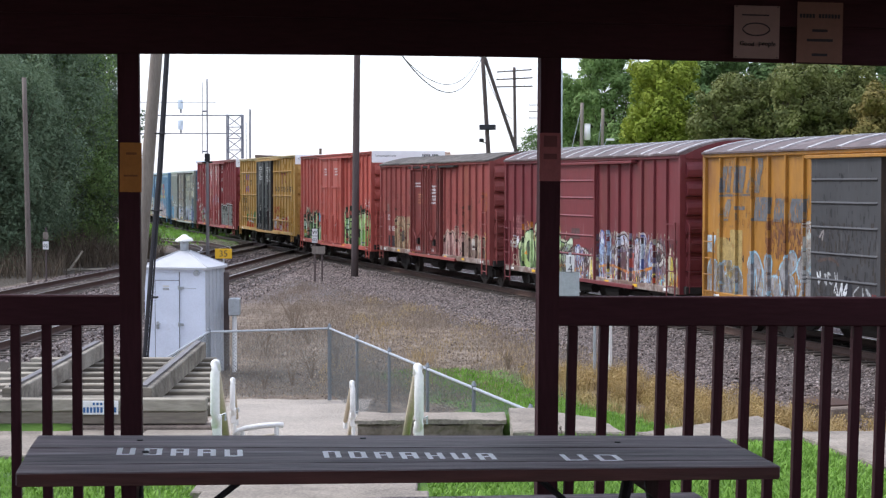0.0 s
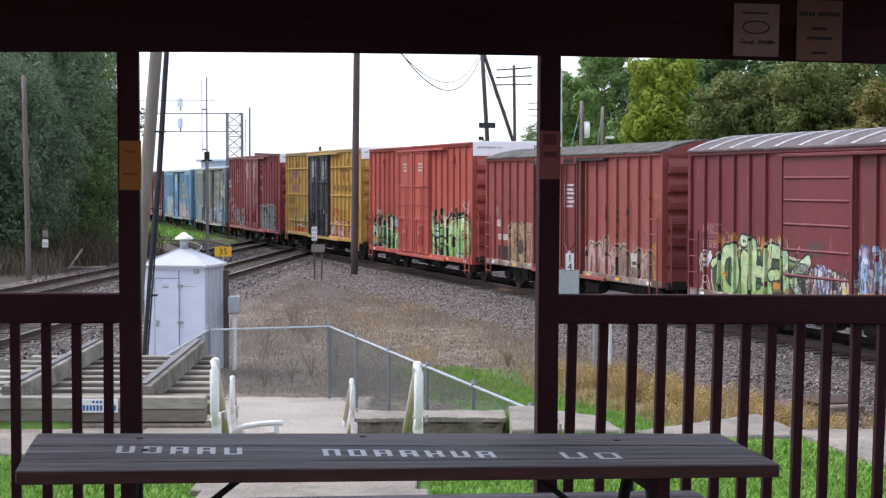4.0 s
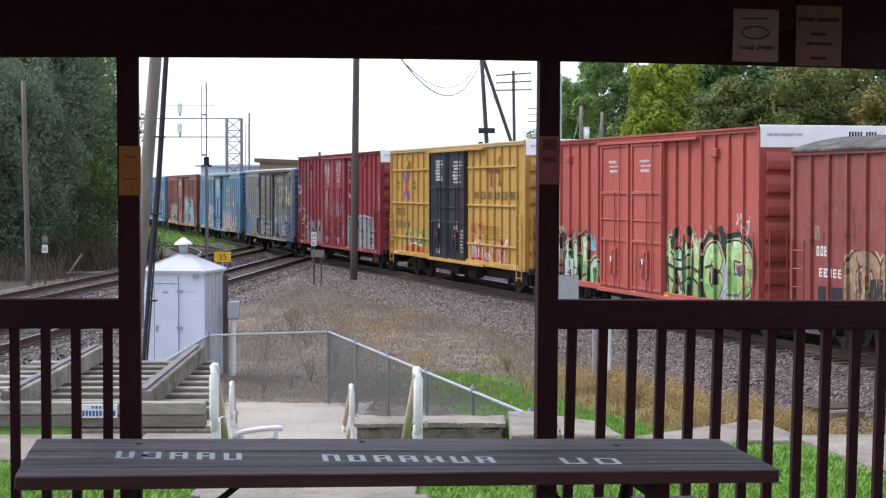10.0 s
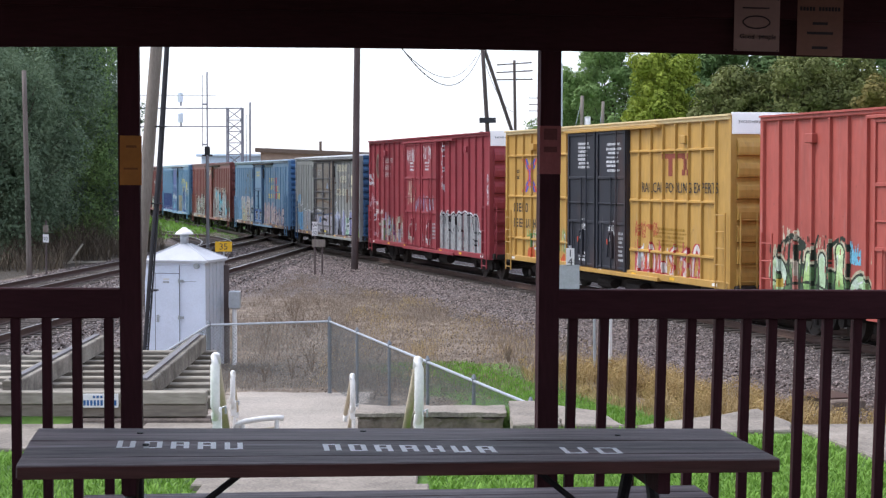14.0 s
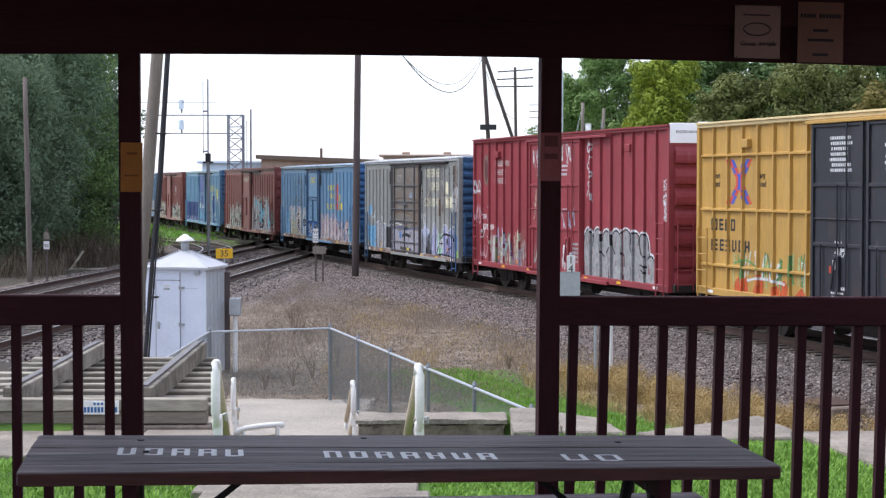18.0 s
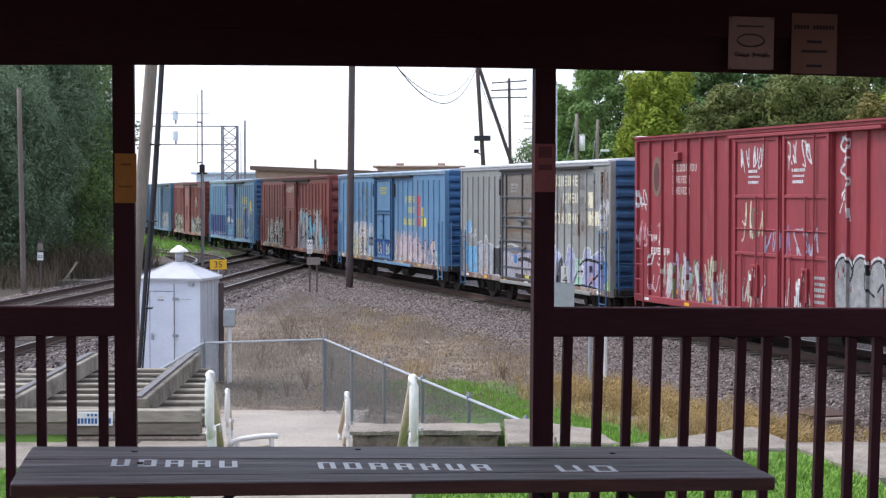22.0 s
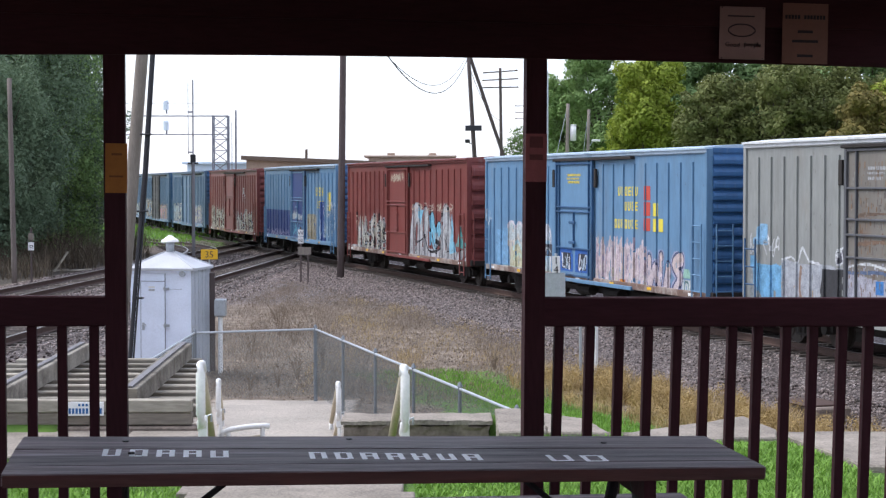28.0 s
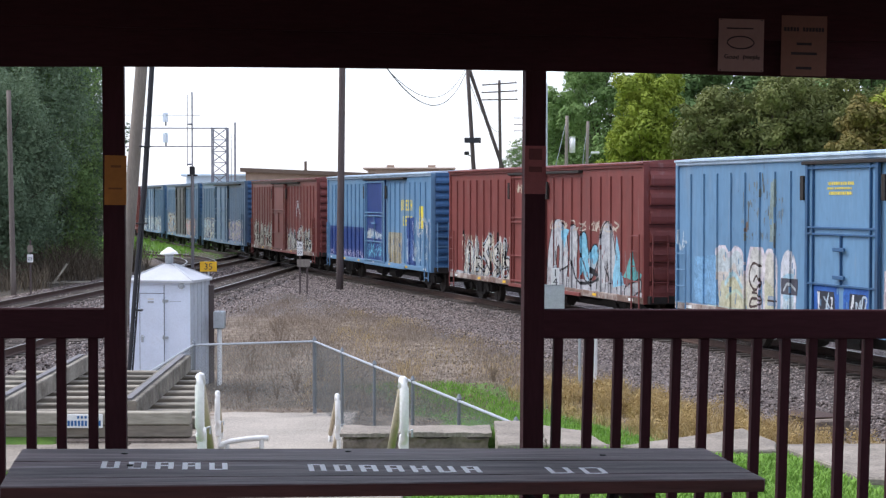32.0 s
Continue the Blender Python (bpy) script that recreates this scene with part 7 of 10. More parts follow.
CARS.append(boxcar(9, "boxcar in two blues with yellow block lettering", P_BLUE, 4.48, 0.98, doors=((0.423, 0.608),), door_paint=P_NAVY, trim=P_BLUE, door_style="plug", posts=24, style="pressed", ridge=0.09, roof=P_BLUEROOF_LIT, end_paint=P_DEEP, end_ribs=12, lower=(1.14, 2.4, P_NAVY, 0.02, 0.42),
    art=((0.625, 0.76, 1.0, 2.3, [body(((0.5, 0.1), (0.5, 0.75)), 0.75, ((0.34, 0.30, 0.2), (0.38, 0.35, 0.26)), None, (0.4, 0.38, 0.3))] + scribble(4, 0.03, ((0.2, 0.2, 0.2), (0.14, 0.2, 0.3)), 17), ()), (0.79, 0.87, 1.05, 2.9, [("shape", ((0.05, 0.0), (0.95, 0.0), (0.95, 1.0), (0.05, 0.98)), 0, (0.03, 0.07, 0.24))] + scribble(3, 0.03, (PALE, (0.1, 0.2, 0.45)), 18, 0, 1, 0.1, 0.6), ()), (0.43, 0.60, 2.0, 2.5, "streaks", (PALE, (0.4, 0.42, 0.4))), (0.84, 0.99, 1.2, 3.0, "tag", (WHT, PALE)), (0.02, 0.4, 1.1, 1.5, "tag", (PALE, LAV)), (0.43, 0.60, 1.2, 1.9, "tag", (WHT, CYAN)))))
CARS.append(boxcar(10, "oxide red boxcar with cream graffiti", P_RB2, 4.46, 0.95, doors=((0.366, 0.565),), door_style="plug", posts=24, style="pressed", ridge=0.09, end_ribs=10, sill=M_SILL,
    art=((0.03, 0.36, 1.0, 2.45, CREAM_PIECE, ()), (0.575, 0.93, 1.0, 2.3, WILD_PIECE, ()), (0.7, 0.78, 2.6, 3.5, "tag", (WHT,)))))


def emblems():
    """Plain painted shapes in place of the railway companies' marks."""
    mats = {n: surface(n + "_mark_paint", c, rough=0.6, vary=0.15) for n, c in (("cream", (0.66, 0.62, 0.46)), ("white", (0.66, 0.66, 0.64)), ("yellow", (0.68, 0.56, 0.06)), ("red", (0.5, 0.07, 0.05)), ("blue", (0.05, 0.09, 0.42)), ("ox", (0.22, 0.05, 0.03)), ("gold", (0.17, 0.13, 0.10)), ("shade", (0.10, 0.035, 0.035)), ("black", (0.02, 0.02, 0.025)), ("pale", (0.5, 0.42, 0.4)), ("dull", (0.36, 0.16, 0.16)))}

    def block(k, mat, w0, w1, z0, z1, y=None):
        car, side = CARS[k]
        xa, xb = side.x(w0), side.x(w1)
        cuts = sorted({xa, xb} | {c for p in side.posts for c in (p - side.pw / 2, p + side.pw / 2) if xb < c < xa})
        sh = Shape()
        for a, b in zip(cuts, cuts[1:]):
            d = side.depth((a + b) / 2)
            sh.box(a, b, d - 0.002, d + 0.005, z0, z1)
        part("mark", sh, mats[mat], car)

    def strokes(k, mat, bars):
        """Several bars on the relief of the side, as one painted mark."""
        car, side = CARS[k]
        sh = Shape()
        for w0, w1, z0, z1 in bars:
            xa, xb = side.x(w0), side.x(w1)
            cuts = sorted({xa, xb} | {c for p in side.posts for c in (p - side.pw / 2, p + side.pw / 2) if xb < c < xa})
            for a, b in zip(cuts, cuts[1:]):
                d = side.depth((a + b) / 2) + 0.005
                sh.quad((b, d, z0), (a, d, z0), (a, d, z1), (b, d, z1))
        part("mark", sh, mats[mat], car)

    def bar_letters(k, mat, w0, w1, z0, z1, n):
        # one plain stroked shape for each letter: two stems joined by bars
        step, rnd = (w1 - w0) / n, random.Random(k * 100 + n)
        lo, hi = z0 + 0.06 * (z1 - z0), z1 - 0.06 * (z1 - z0)
        st, sz = step * 0.21, (z1 - z0) * 0.17
        for i in range(n):
            a, b = w0 + step * (i + 0.08), w0 + step * (i + 0.76)
            bars = [(a, a + st, lo, hi)]
            kind = rnd.randrange(4)
            if kind != 3:
                bars.append((b - st, b, lo + 0.02 * kind, hi))
                for z in ((lo, hi - sz), ((lo + hi - sz) / 2,), (lo,))[kind]:
                    bars.append((a + st, b - st, z, z + sz))
            else:
                bars += [(a + st, b, z, z + sz) for z in (lo, (lo + hi - sz) / 2, hi - sz)]
            strokes(k, mat, bars)

    for k, mat, shift in ((6, "cream", 0.0), (7, "yellow", -0.03), (9, "yellow", 0.0)):
        if k == 9:
            bar_letters(9, mat, 0.745, 0.845, 3.1, 3.55, 5)
            bar_letters(9, mat, 0.76, 0.845, 2.55, 2.95, 4)
            continue
        a, b = (0.669, 0.818) if k == 6 else (0.655, 0.752)
        z1, z0 = (4.19, 2.8) if k == 6 else (3.6, 2.5)
        h = (z1 - z0) / 3
        step = (b - a) / 7
        bar_letters(k, mat, a + step, b, z1 - h * 0.72, z1, 6)
        bar_letters(k, mat, a + step * 3, b, z1 - h * 1.75, z1 - h * 1.05, 4)
        bar_letters(k, mat, a, b, z0, z0 + h * 0.72, 7)
    for w0, w1, z0, z1 in ((0.873, 0.899, 3.28, 3.7), (0.873, 0.899, 2.8, 3.18), (0.906, 0.935, 2.8, 3.18)):
        block(6, "cream", w0, w1, z0, z1)
    for w0, w1, z0, z1, m in ((0.776, 0.797, 3.25, 3.6, "red"), (0.776, 0.797, 2.86, 3.2, "red"), (0.776, 0.797, 2.49, 2.8, "red"), (0.808, 0.826, 2.86, 3.18, "yellow"), (0.808, 0.824, 2.48, 2.8, "yellow"), (0.829, 0.845, 2.48, 2.8, "yellow")):
        block(7, m, w0, w1, z0, z1)
    block(9, "yellow", 0.905, 0.93, 2.5, 3.3)
    # letter blocks on the yellow car
    block(4, "ox", 0.759, 0.83, 4.08, 4.2)
    block(4, "ox", 0.775, 0.79, 3.65, 4.08)
    for i in range(4):
        block(4, "ox", 0.825 + 0.006 * i, 0.837 + 0.006 * i, 4.06 - 0.13 * i, 4.2 - 0.13 * i)
        block(4, "ox", 0.825 + 0.006 * (3 - i), 0.837 + 0.006 * (3 - i), 4.06 - 0.13 * i, 4.2 - 0.13 * i)
    for w0, w1 in ((0.076, 0.104), (0.116, 0.146)):
        block(2, "black", w0, w1, 1.2, 1.62)
    # crossed emblem
    rows_n = 22
    for i in range(rows_n):
        q = (i + 0.5) / rows_n
        z = 3.18 + 1.0 * i / rows_n
        off, c = abs(q - 0.5) * 2 * 0.029, 0.1345
        for sg in (-1, 1):
            inner, outer = max(off - 0.009, 0.0), off + 0.009
            for c0, c1, ink in ((inner, max(off, 0.006), "blue"), (max(off, 0.006) + 0.0004, max(outer, 0.0125), "red")):
                if 0.2 < q < 0.34 or 0.66 < q < 0.8:
                    ink = {"blue": "red", "red": "blue"}[ink]
                block(4, ink, min(c + sg * c0, c + sg * c1), max(c + sg * c0, c + sg * c1), z, z + 1.0 / rows_n)
    car, side = CARS[4]
    for text, w, z in (("next", 0.060, 3.76), ("load", 0.060, 3.57), ("any", 0.204, 3.76), ("road", 0.204, 3.57)):
        words(text, 0.2, mats["black"], car, pose(side.x(w), side.panel + 0.006, z, 0, 0, 180))
    words("RAILCAR POOLING EXPERTS", 0.36, mats["black"], car, pose(side.x(0.815), side.panel + 0.03, 3.25, 0, 0, 180))
    # reporting marks and names as one plain mark a letter
    for k, mat, w0, w1, z0, z1, n in ((5, "pale", 0.14, 0.225, 4.18, 4.38, 8), (5, "pale", 0.14, 0.20, 3.9, 4.1, 7), (5, "pale", 0.14, 0.20, 3.63, 3.83, 7), (5, "white", 0.055, 0.08, 2.48, 2.66, 2), (5, "white", 0.055, 0.128, 2.14, 2.34, 6),
                                      (4, "black", 0.048, 0.124, 2.55, 2.85, 4), (4, "black", 0.048, 0.17, 2.08, 2.38, 6), (0, "black", 0.065, 0.13, 2.2, 2.42, 4), (0, "black", 0.07, 0.135, 1.85, 2.05, 5),
                                      (2, "white", 0.07, 0.105, 2.22, 2.45, 3), (2, "white", 0.078, 0.146, 1.8, 2.0, 5), (1, "dull", 0.06, 0.10, 2.45, 2.65, 2), (1, "dull", 0.06, 0.16, 2.1, 2.3, 6)):
        bar_letters(k, mat, w0, w1, z0, z1, n)
    # round shield on the crimson car
    car, side = CARS[5]
    ring = Shape().prism([(0.28 * cos(a), 0.5 * sin(a)) for a in [2 * pi * i / 20 for i in range(20)]], 'y', -0.002, 0.004)
    part("shield", ring, mats["gold"], car, m=pose(side.x(0.077), side.panel + 0.006, 4.08))
    core = Shape().prism([(0.17 * cos(a), 0.36 * sin(a)) for a in [2 * pi * i / 16 for i in range(16)]], 'y', -0.002, 0.008)
    part("shield_centre", core, mats["shade"], car, m=pose(side.x(0.077), side.panel + 0.006, 4.08))


P_BLUE2 = car_paint("dull_blue_car_paint", (0.09, 0.155, 0.24), 0.35, (0.16, 0.17, 0.18))
for k, arts in ((11, ((0.03, 0.3, 1.05, 2.4, "letters", (SILVER, PALE, DUSK, CREAM)), (0.64, 0.95, 1.05, 2.4, "letters", (CREAM, LAV, SILVER, DUSK, PALE)))), (12, ((0.03, 0.36, 1.05, 2.6, "letters", (SILVER, TAN, PALE, DUSK, CREAM)), (0.6, 0.95, 1.05, 2.3, "letters", (TAN, PINK, SILVER, DUSK, CREAM)))),
                (13, ((0.1, 0.9, 1.05, 2.2, "letters", (SILVER, PALE, DUSK, CREAM)),)), (14, ((0.1, 0.4, 1.05, 2.2, "letters", (SILVER, CREAM, DUSK, CREAM)),)), (15, ())):
    CARS.append(boxcar(k, "dull blue boxcar with grey graffiti patches" if arts else "plain dull blue weathered boxcar", P_BLUE2 if k != 14 else P_RB2, 4.48, 0.95, doors=((0.34, 0.63),), door_paint=P_RDOOR if k == 12 else None, door_style="plug", posts=24, style="pressed", ridge=0.09, end_paint=P_DEEP if k != 14 else None, end_ribs=12, art=arts))

# ------------------------------------------------------------------ tracks
main_line = [rail_line(u) for u in range(-45, 231, 5)]
build_track("track_main", "main line on grey ballast under the freight train", main_line, 20, 75)
for k in (0, 1):
    a = math.atan(CROSS_SLOPE)
    build_track("track_crossing_near" if k == 0 else "track_crossing_far", "crossing track on dark wooden ties", [(cross_x(y, k), y, a) for y in range(20, 331, 10)], 34, 118)
curve = []
for i in range(22):
    a = 0.06 - 0.055 * i
    curve.append(a)
px, py, siding = cross_x(84, 1), 84.0, []
for a in curve:
    siding.append((px, py, a))
    px += sin(a) * 2.6
    py += cos(a) * 2.6
build_track("track_siding", "curved siding leaving the crossing line", siding, 84, 130)

# ------------------------------------------------------------------ pavilion
PAV = pose(0, 8.05, 3.63, 0, 0.53, 6) @ Matrix.Translation((0, 0, -3.63))
DECK = 1.98


def pav(x, y, z, *turn):
    """A pose in the pavilion's own axes: x along its front, y outwards."""
    return PAV @ pose(x, y, z, *turn)


# how far each baluster stands off an even spacing
SET_LEFT = (0.0124, 0.007, 0.008, 0.0055, 0, 0, 0, 0, 0, 0, 0, 0)
SET_RIGHT = (0.010, 0.022, 0.027, 0.031, 0.035, 0.034, 0.032, 0.022, 0.026, 0.023, 0.031, 0.026)


def build_pavilion():
    floor = thing("floor", "dark boarded deck of the pavilion", "floor", PAV, kind="structure")
    board = Shape().slab(-3.3, 2.45, -0.068, 0.068, DECK - 0.04, DECK, 0.004).mesh("floor_board", M_STAIN_H)
    for i in range(66):
        part("floor_board", board, M_STAIN_H, floor, m=pose(0, 0.15 - 0.142 * i, 0))
    part("joists", Shape().box(-3.28, 2.43, -9.2, 0.2, DECK - 0.3, DECK - 0.045), M_STAIN_H, floor)
    for i, x in enumerate((-3.21, -1.364, 0.485, 2.334)):
        lean = (0, -0.15, 0.4, 0)[i]
        p = Shape().slab(-0.046, 0.046, -0.046, 0.046, DECK, 4.22, 0.006)
        thing("pavilion_post", "square dark-stained post of the pavilion", "post", PAV @ pose(x, 0, 0) @ Matrix.Translation((0, 0, 3.0)) @ pose(0, 0, 0, 0, lean - 0.53) @ Matrix.Translation((0, 0, -3.0)), group="pavilion posts", shape=p, material=M_STAIN)
    beam = thing("pavilion_beam", "deep dark-stained beam over the opening", "beam", PAV, kind="structure")
    # the face board has bowed: its lower edge droops towards both ends
    board, n = Shape(), 24
    for i in range(n + 1):
        x = -3.3 + 5.8 * i / n
        low = 4.195 - (0.0043 if x < 0.4 else 0.0045) * (x - 0.4) ** 2
        board.v += [(x, -0.065, low + 0.003), (x, -0.062, low), (x, -0.047, low), (x, -0.047, 4.56), (x, -0.065, 4.56)]
    board.f += [(i * 5 + k, i * 5 + (k + 1) % 5, i * 5 + 5 + (k + 1) % 5, i * 5 + 5 + k) for i in range(n) for k in range(5)]
    board.f += [tuple(range(5)), tuple(range(n * 5, n * 5 + 5))]
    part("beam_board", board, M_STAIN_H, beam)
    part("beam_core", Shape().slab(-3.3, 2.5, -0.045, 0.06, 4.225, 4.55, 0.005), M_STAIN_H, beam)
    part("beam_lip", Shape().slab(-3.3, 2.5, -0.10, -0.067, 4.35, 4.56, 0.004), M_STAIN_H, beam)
    # railing bays
    bays = ((-3.164, -1.41), (0.531, 2.288))
    for i, (a, b) in enumerate(bays):
        r = thing("railing", "dark-stained railing with square balusters", "railing", PAV, group="pavilion railings")
        part("top_rail", Shape().slab(a, b, -0.045, 0.02, 3.0, 3.132, 0.006), M_STAIN_H, r)
        part("bottom_rail", Shape().slab(a, b, -0.02, 0.02, 2.06, 2.15, 0.006), M_STAIN_H, r)
        bal = Shape().slab(-0.0205, 0.0205, -0.0205, 0.0205, -0.45, 0.40, 0.004).mesh("baluster", M_STAIN)
        n = 14
        start = (-1.47, 0.586)[i]
        step = (-0.131, 0.1297)[i]
        for k in range(n):
            x = start + step * k + (SET_LEFT, SET_RIGHT)[i][min(k, 11)]
            if a < x < b:
                part("baluster", bal, M_STAIN, r, m=pose(x, 0, 2.6, 0, random.uniform(-0.15, 0.15) + (-0.5, 0.95)[i], 0))
    # roof, back and sides
    ceil = Shape().box(-3.6, 2.75, -9.6, 0.10, 4.72, 4.80)
    for i in range(14):
        y = -9.2 + 0.68 * i
        ceil.box(-3.5, 2.6, y - 0.02, y + 0.02, 4.57, 4.72)
    thing("ceiling", "dark boarded ceiling with rafters", "ceiling", PAV, kind="structure", shape=ceil, material=M_STAIN_H)
    roof = Shape().prism([(-3.7, 4.81), (2.85, 4.81), (-0.4, 5.9)], 'y', -9.7, 0.12)
    thing("pavilion_roof", "dark shingled pavilion roof", "roof", PAV, kind="structure", shape=roof, material=M_ROOFDARK)
    back = Shape().box(-3.2, 2.3, -9.3, -9.2, DECK, 2.32).box(-3.2, 2.3, -9.3, -9.2, 4.45, 4.57)
    for x in (-3.15, -1.36, 0.48, 2.28):
        back.box(x - 0.045, x + 0.045, -9.29, -9.21, 2.32, 4.45)
    thing("wall_back", "dark boarded half wall at the pavilion's back", "wall", PAV, kind="structure", shape=back, material=M_STAIN)
    for name, x in (("wall_west", -3.25), ("wall_east", 2.40)):
        sh = Shape()
        sh.box(x - 0.03, x + 0.03, -9.2, -0.06, DECK, 2.32).box(x - 0.05, x + 0.05, -9.2, -0.07, 4.45, 4.57)
        for y in (-9.1, -6.2, -3.2):
            sh.box(x - 0.045, x + 0.045, y - 0.045, y + 0.045, 2.32, 4.45)
        thing(name, "dark boarded half wall of the pavilion", "wall", PAV, kind="structure", shape=sh, material=M_STAIN)
    sk = Shape().box(-3.27, 2.42, 0.1, 0.195, 1.0, DECK - 0.05)
    thing("deck_skirt", "dark board skirt under the deck", "skirting", PAV, kind="structure", shape=sk, material=M_STAIN_H)


build_pavilion()


def notice(name, label, x, z, w, h, mat, y=-0.106, tilt=0):
    return thing(name, label, "notice", pav(x, y, z, 0, tilt, 0), shape=Shape().slab(-w / 2, w / 2, -0.0015, 0.0015, -h / 2, h / 2, 0.001), material=mat)


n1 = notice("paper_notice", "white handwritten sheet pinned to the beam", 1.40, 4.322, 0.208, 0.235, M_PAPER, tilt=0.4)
part("ink_line", Shape().slab(-0.068, 0.055, -0.004, -0.002, 0.072, 0.078, 0.001), M_INK, n1)
part("ink_loop", Shape().tube([(0.062 * cos(a) - 0.003, -0.003, 0.012 + 0.024 * sin(a) * (1.15 if abs(cos(a)) < 0.8 else 1)) for a in [2 * pi * i / 24 for i in range(25)]], 0.0028, 5), M_INK, n1)
words("Good", 0.029, M_INK, n1, pose(-0.045, -0.003, -0.062, 0, 3, 0))
words("people", 0.029, M_INK, n1, pose(0.048, -0.003, -0.06, 0, 3, 0))
for x, z in ((-0.094, 0.113), (0.094, 0.113), (-0.094, -0.113), (0.094, -0.113)):
    part("pin", Shape().tube([(x, -0.006, z), (x, 0, z)], 0.003, 6), M_INK, n1)
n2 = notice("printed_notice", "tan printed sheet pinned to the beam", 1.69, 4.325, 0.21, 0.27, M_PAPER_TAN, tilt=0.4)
for i in range(13):
    if i != 5:
        part("heading_bar", Shape().box(-0.094 + 0.0145 * i, -0.083 + 0.0145 * i, -0.003, -0.0016, 0.064, 0.082), M_INK, n2)
for z, w in ((0.008, 0.035), (-0.035, 0.06), (-0.1, 0.036)):
    part("text_bar", Shape().box(-w, w, -0.003, -0.0016, z - 0.006, z + 0.006), M_INK, n2)
n3 = notice("amber_notice", "amber plastic notice on the pavilion post", -1.364, 3.69, 0.094, 0.215, M_AMBER, y=-0.050)
part("text_bar", Shape().box(-0.02, 0.025, -0.004, -0.0017, 0.055, 0.065), M_AMBERTEXT, n3)
part("text_bar", Shape().box(-0.03, 0.03, -0.004, -0.0017, -0.04, -0.032), M_AMBERTEXT, n3)
n4 = notice("faded_notice", "faded pink notice on the pavilion post", 0.482, 3.755, 0.096, 0.215, M_PINK, y=-0.050)
part("picture_bar", Shape().box(-0.03, 0.03, -0.004, -0.0017, 0.045, 0.095), M_FADED, n4)
part("text_bar", Shape().box(-0.03, 0.03, -0.004, -0.0017, -0.01, 0.015), M_FADED, n4)


def picnic_table():
    m = pose(0, 5.76, 2.723, 0, 1.0, 7) @ Matrix.Translation((0, 0, -2.723))
    t = thing("picnic_table", "weathered dark picnic table with worn white painted lettering", "picnic table", m)
    z = 2.723
    xa, xb = -1.337, 1.122
    sag = lambda x, y: 0.018 * min(max((0.43 - y) / 0.43, 0), 1) * min(max((xb - x) / (xb - xa), 0), 1)
    for y0, y1 in ((0.0, 0.139), (0.1405, 0.422), (0.436, 0.735)):
        # the front boards have warped: their outer corner sags at one end
        plank, e, n = Shape(), 0.005, 24
        ring = [(y0 + e, z - 0.038), (y1 - e, z - 0.038), (y1, z - 0.038 + e), (y1, z - e), (y1 - e, z), (y0 + e, z), (y0, z - e), (y0, z - 0.038 + e)]
        for i in range(n + 1):
            x = xa + (xb - xa) * i / n
            plank.v += [(x, y, q - sag(x, y)) for y, q in ring]
        plank.f += [(i * 8 + k, i * 8 + (k + 1) % 8, i * 8 + 8 + (k + 1) % 8, i * 8 + 8 + k) for i in range(n) for k in range(8)]
        plank.f += [tuple(range(8)), tuple(range(n * 8, n * 8 + 8))]
        part("table_plank", plank, M_TABLE, t)
    edge = Shape().slab(xa + 0.005, xb - 0.005, -0.006, 0.0, z - 0.042, z - 0.003, 0.002)
    edge.v = [(x, y, q - sag(x, 0.0)) for x, y, q in edge.v]
    part("edge_board", edge, M_TABLE_EDGE, t)
    for y0, y1 in ((0.98, 1.12), (1.126, 1.265), (-0.53, -0.39), (-0.384, -0.245)):
        bench = Shape().slab(xa + 0.12, xb + 0.06, y0, y1, DECK + 0.39, DECK + 0.428, 0.005)
        bench.v = [(x, y, q + 0.0124 * x) for x, y, q in bench.v]
        part("bench_plank", bench, M_TABLE, t)
    for x in (xa + 0.35, xb - 0.38):
        for s in (0, 1):
            y_top, y_bot = (0.25, -0.25) if s == 0 else (0.5, 0.98)
            part("leg", Shape().tube([(x, y_top, z - 0.05), (x, y_bot, DECK)], 0.022, 8), M_BLACK, t, "black steel tube leg")
        part("seat_arm", Shape().tube([(x, -0.5, DECK + 0.4), (x, 1.25, DECK + 0.4)], 0.02, 8), M_BLACK, t)
        part("cleat", Shape().slab(x - 0.02, x + 0.02, 0.03, 0.7, z - 0.12, z - 0.04, 0.004), M_STAIN, t)
        inward = 0.42 if x < 0 else -0.42
        part("brace", Shape().tube([(x, 0.37, DECK + 0.36), (x + inward, 0.37, z - 0.05)], 0.012, 6), M_BLACK, t)
    # worn painted marks, one plain stroked shape for each letter
    rnd = random.Random(3)
    for a, n, b in ((-1.05, 5, -0.605), (-0.366, 7, 0.234), (0.43, 2, 0.66)):
        w = (b - a) / n
        for i in range(n):
            x = a + w * i + w * 0.05
            e = x + w * 0.68
            y0, y1, q, st = 0.19 - 0.1 * x, 0.32 - 0.1 * x, z + 0.001, 0.018
            bars = [(x, x + st, y0, y1), (e - st, e, y0 + 0.004, y1 - 0.004)]
            bars.append((x + st, e - st, *rnd.choice(((y0, y0 + st), (y1 - st, y1), ((y0 + y1) / 2 - st / 2, (y0 + y1) / 2 + st / 2)))))
            if rnd.random() < 0.5:
                bars.append((x + st, e - st, y1 - st * 0.8, y1))
            sh = Shape()
            for x0, x1, ya, yb in bars:
                sh.quad(*[(u, v, q - sag(u, v)) for u, v in ((x0, ya), (x1, ya), (x1, yb), (x0, yb))])
            part("painted_mark", sh, M_WORN_WHITE, t, "worn white painted mark")
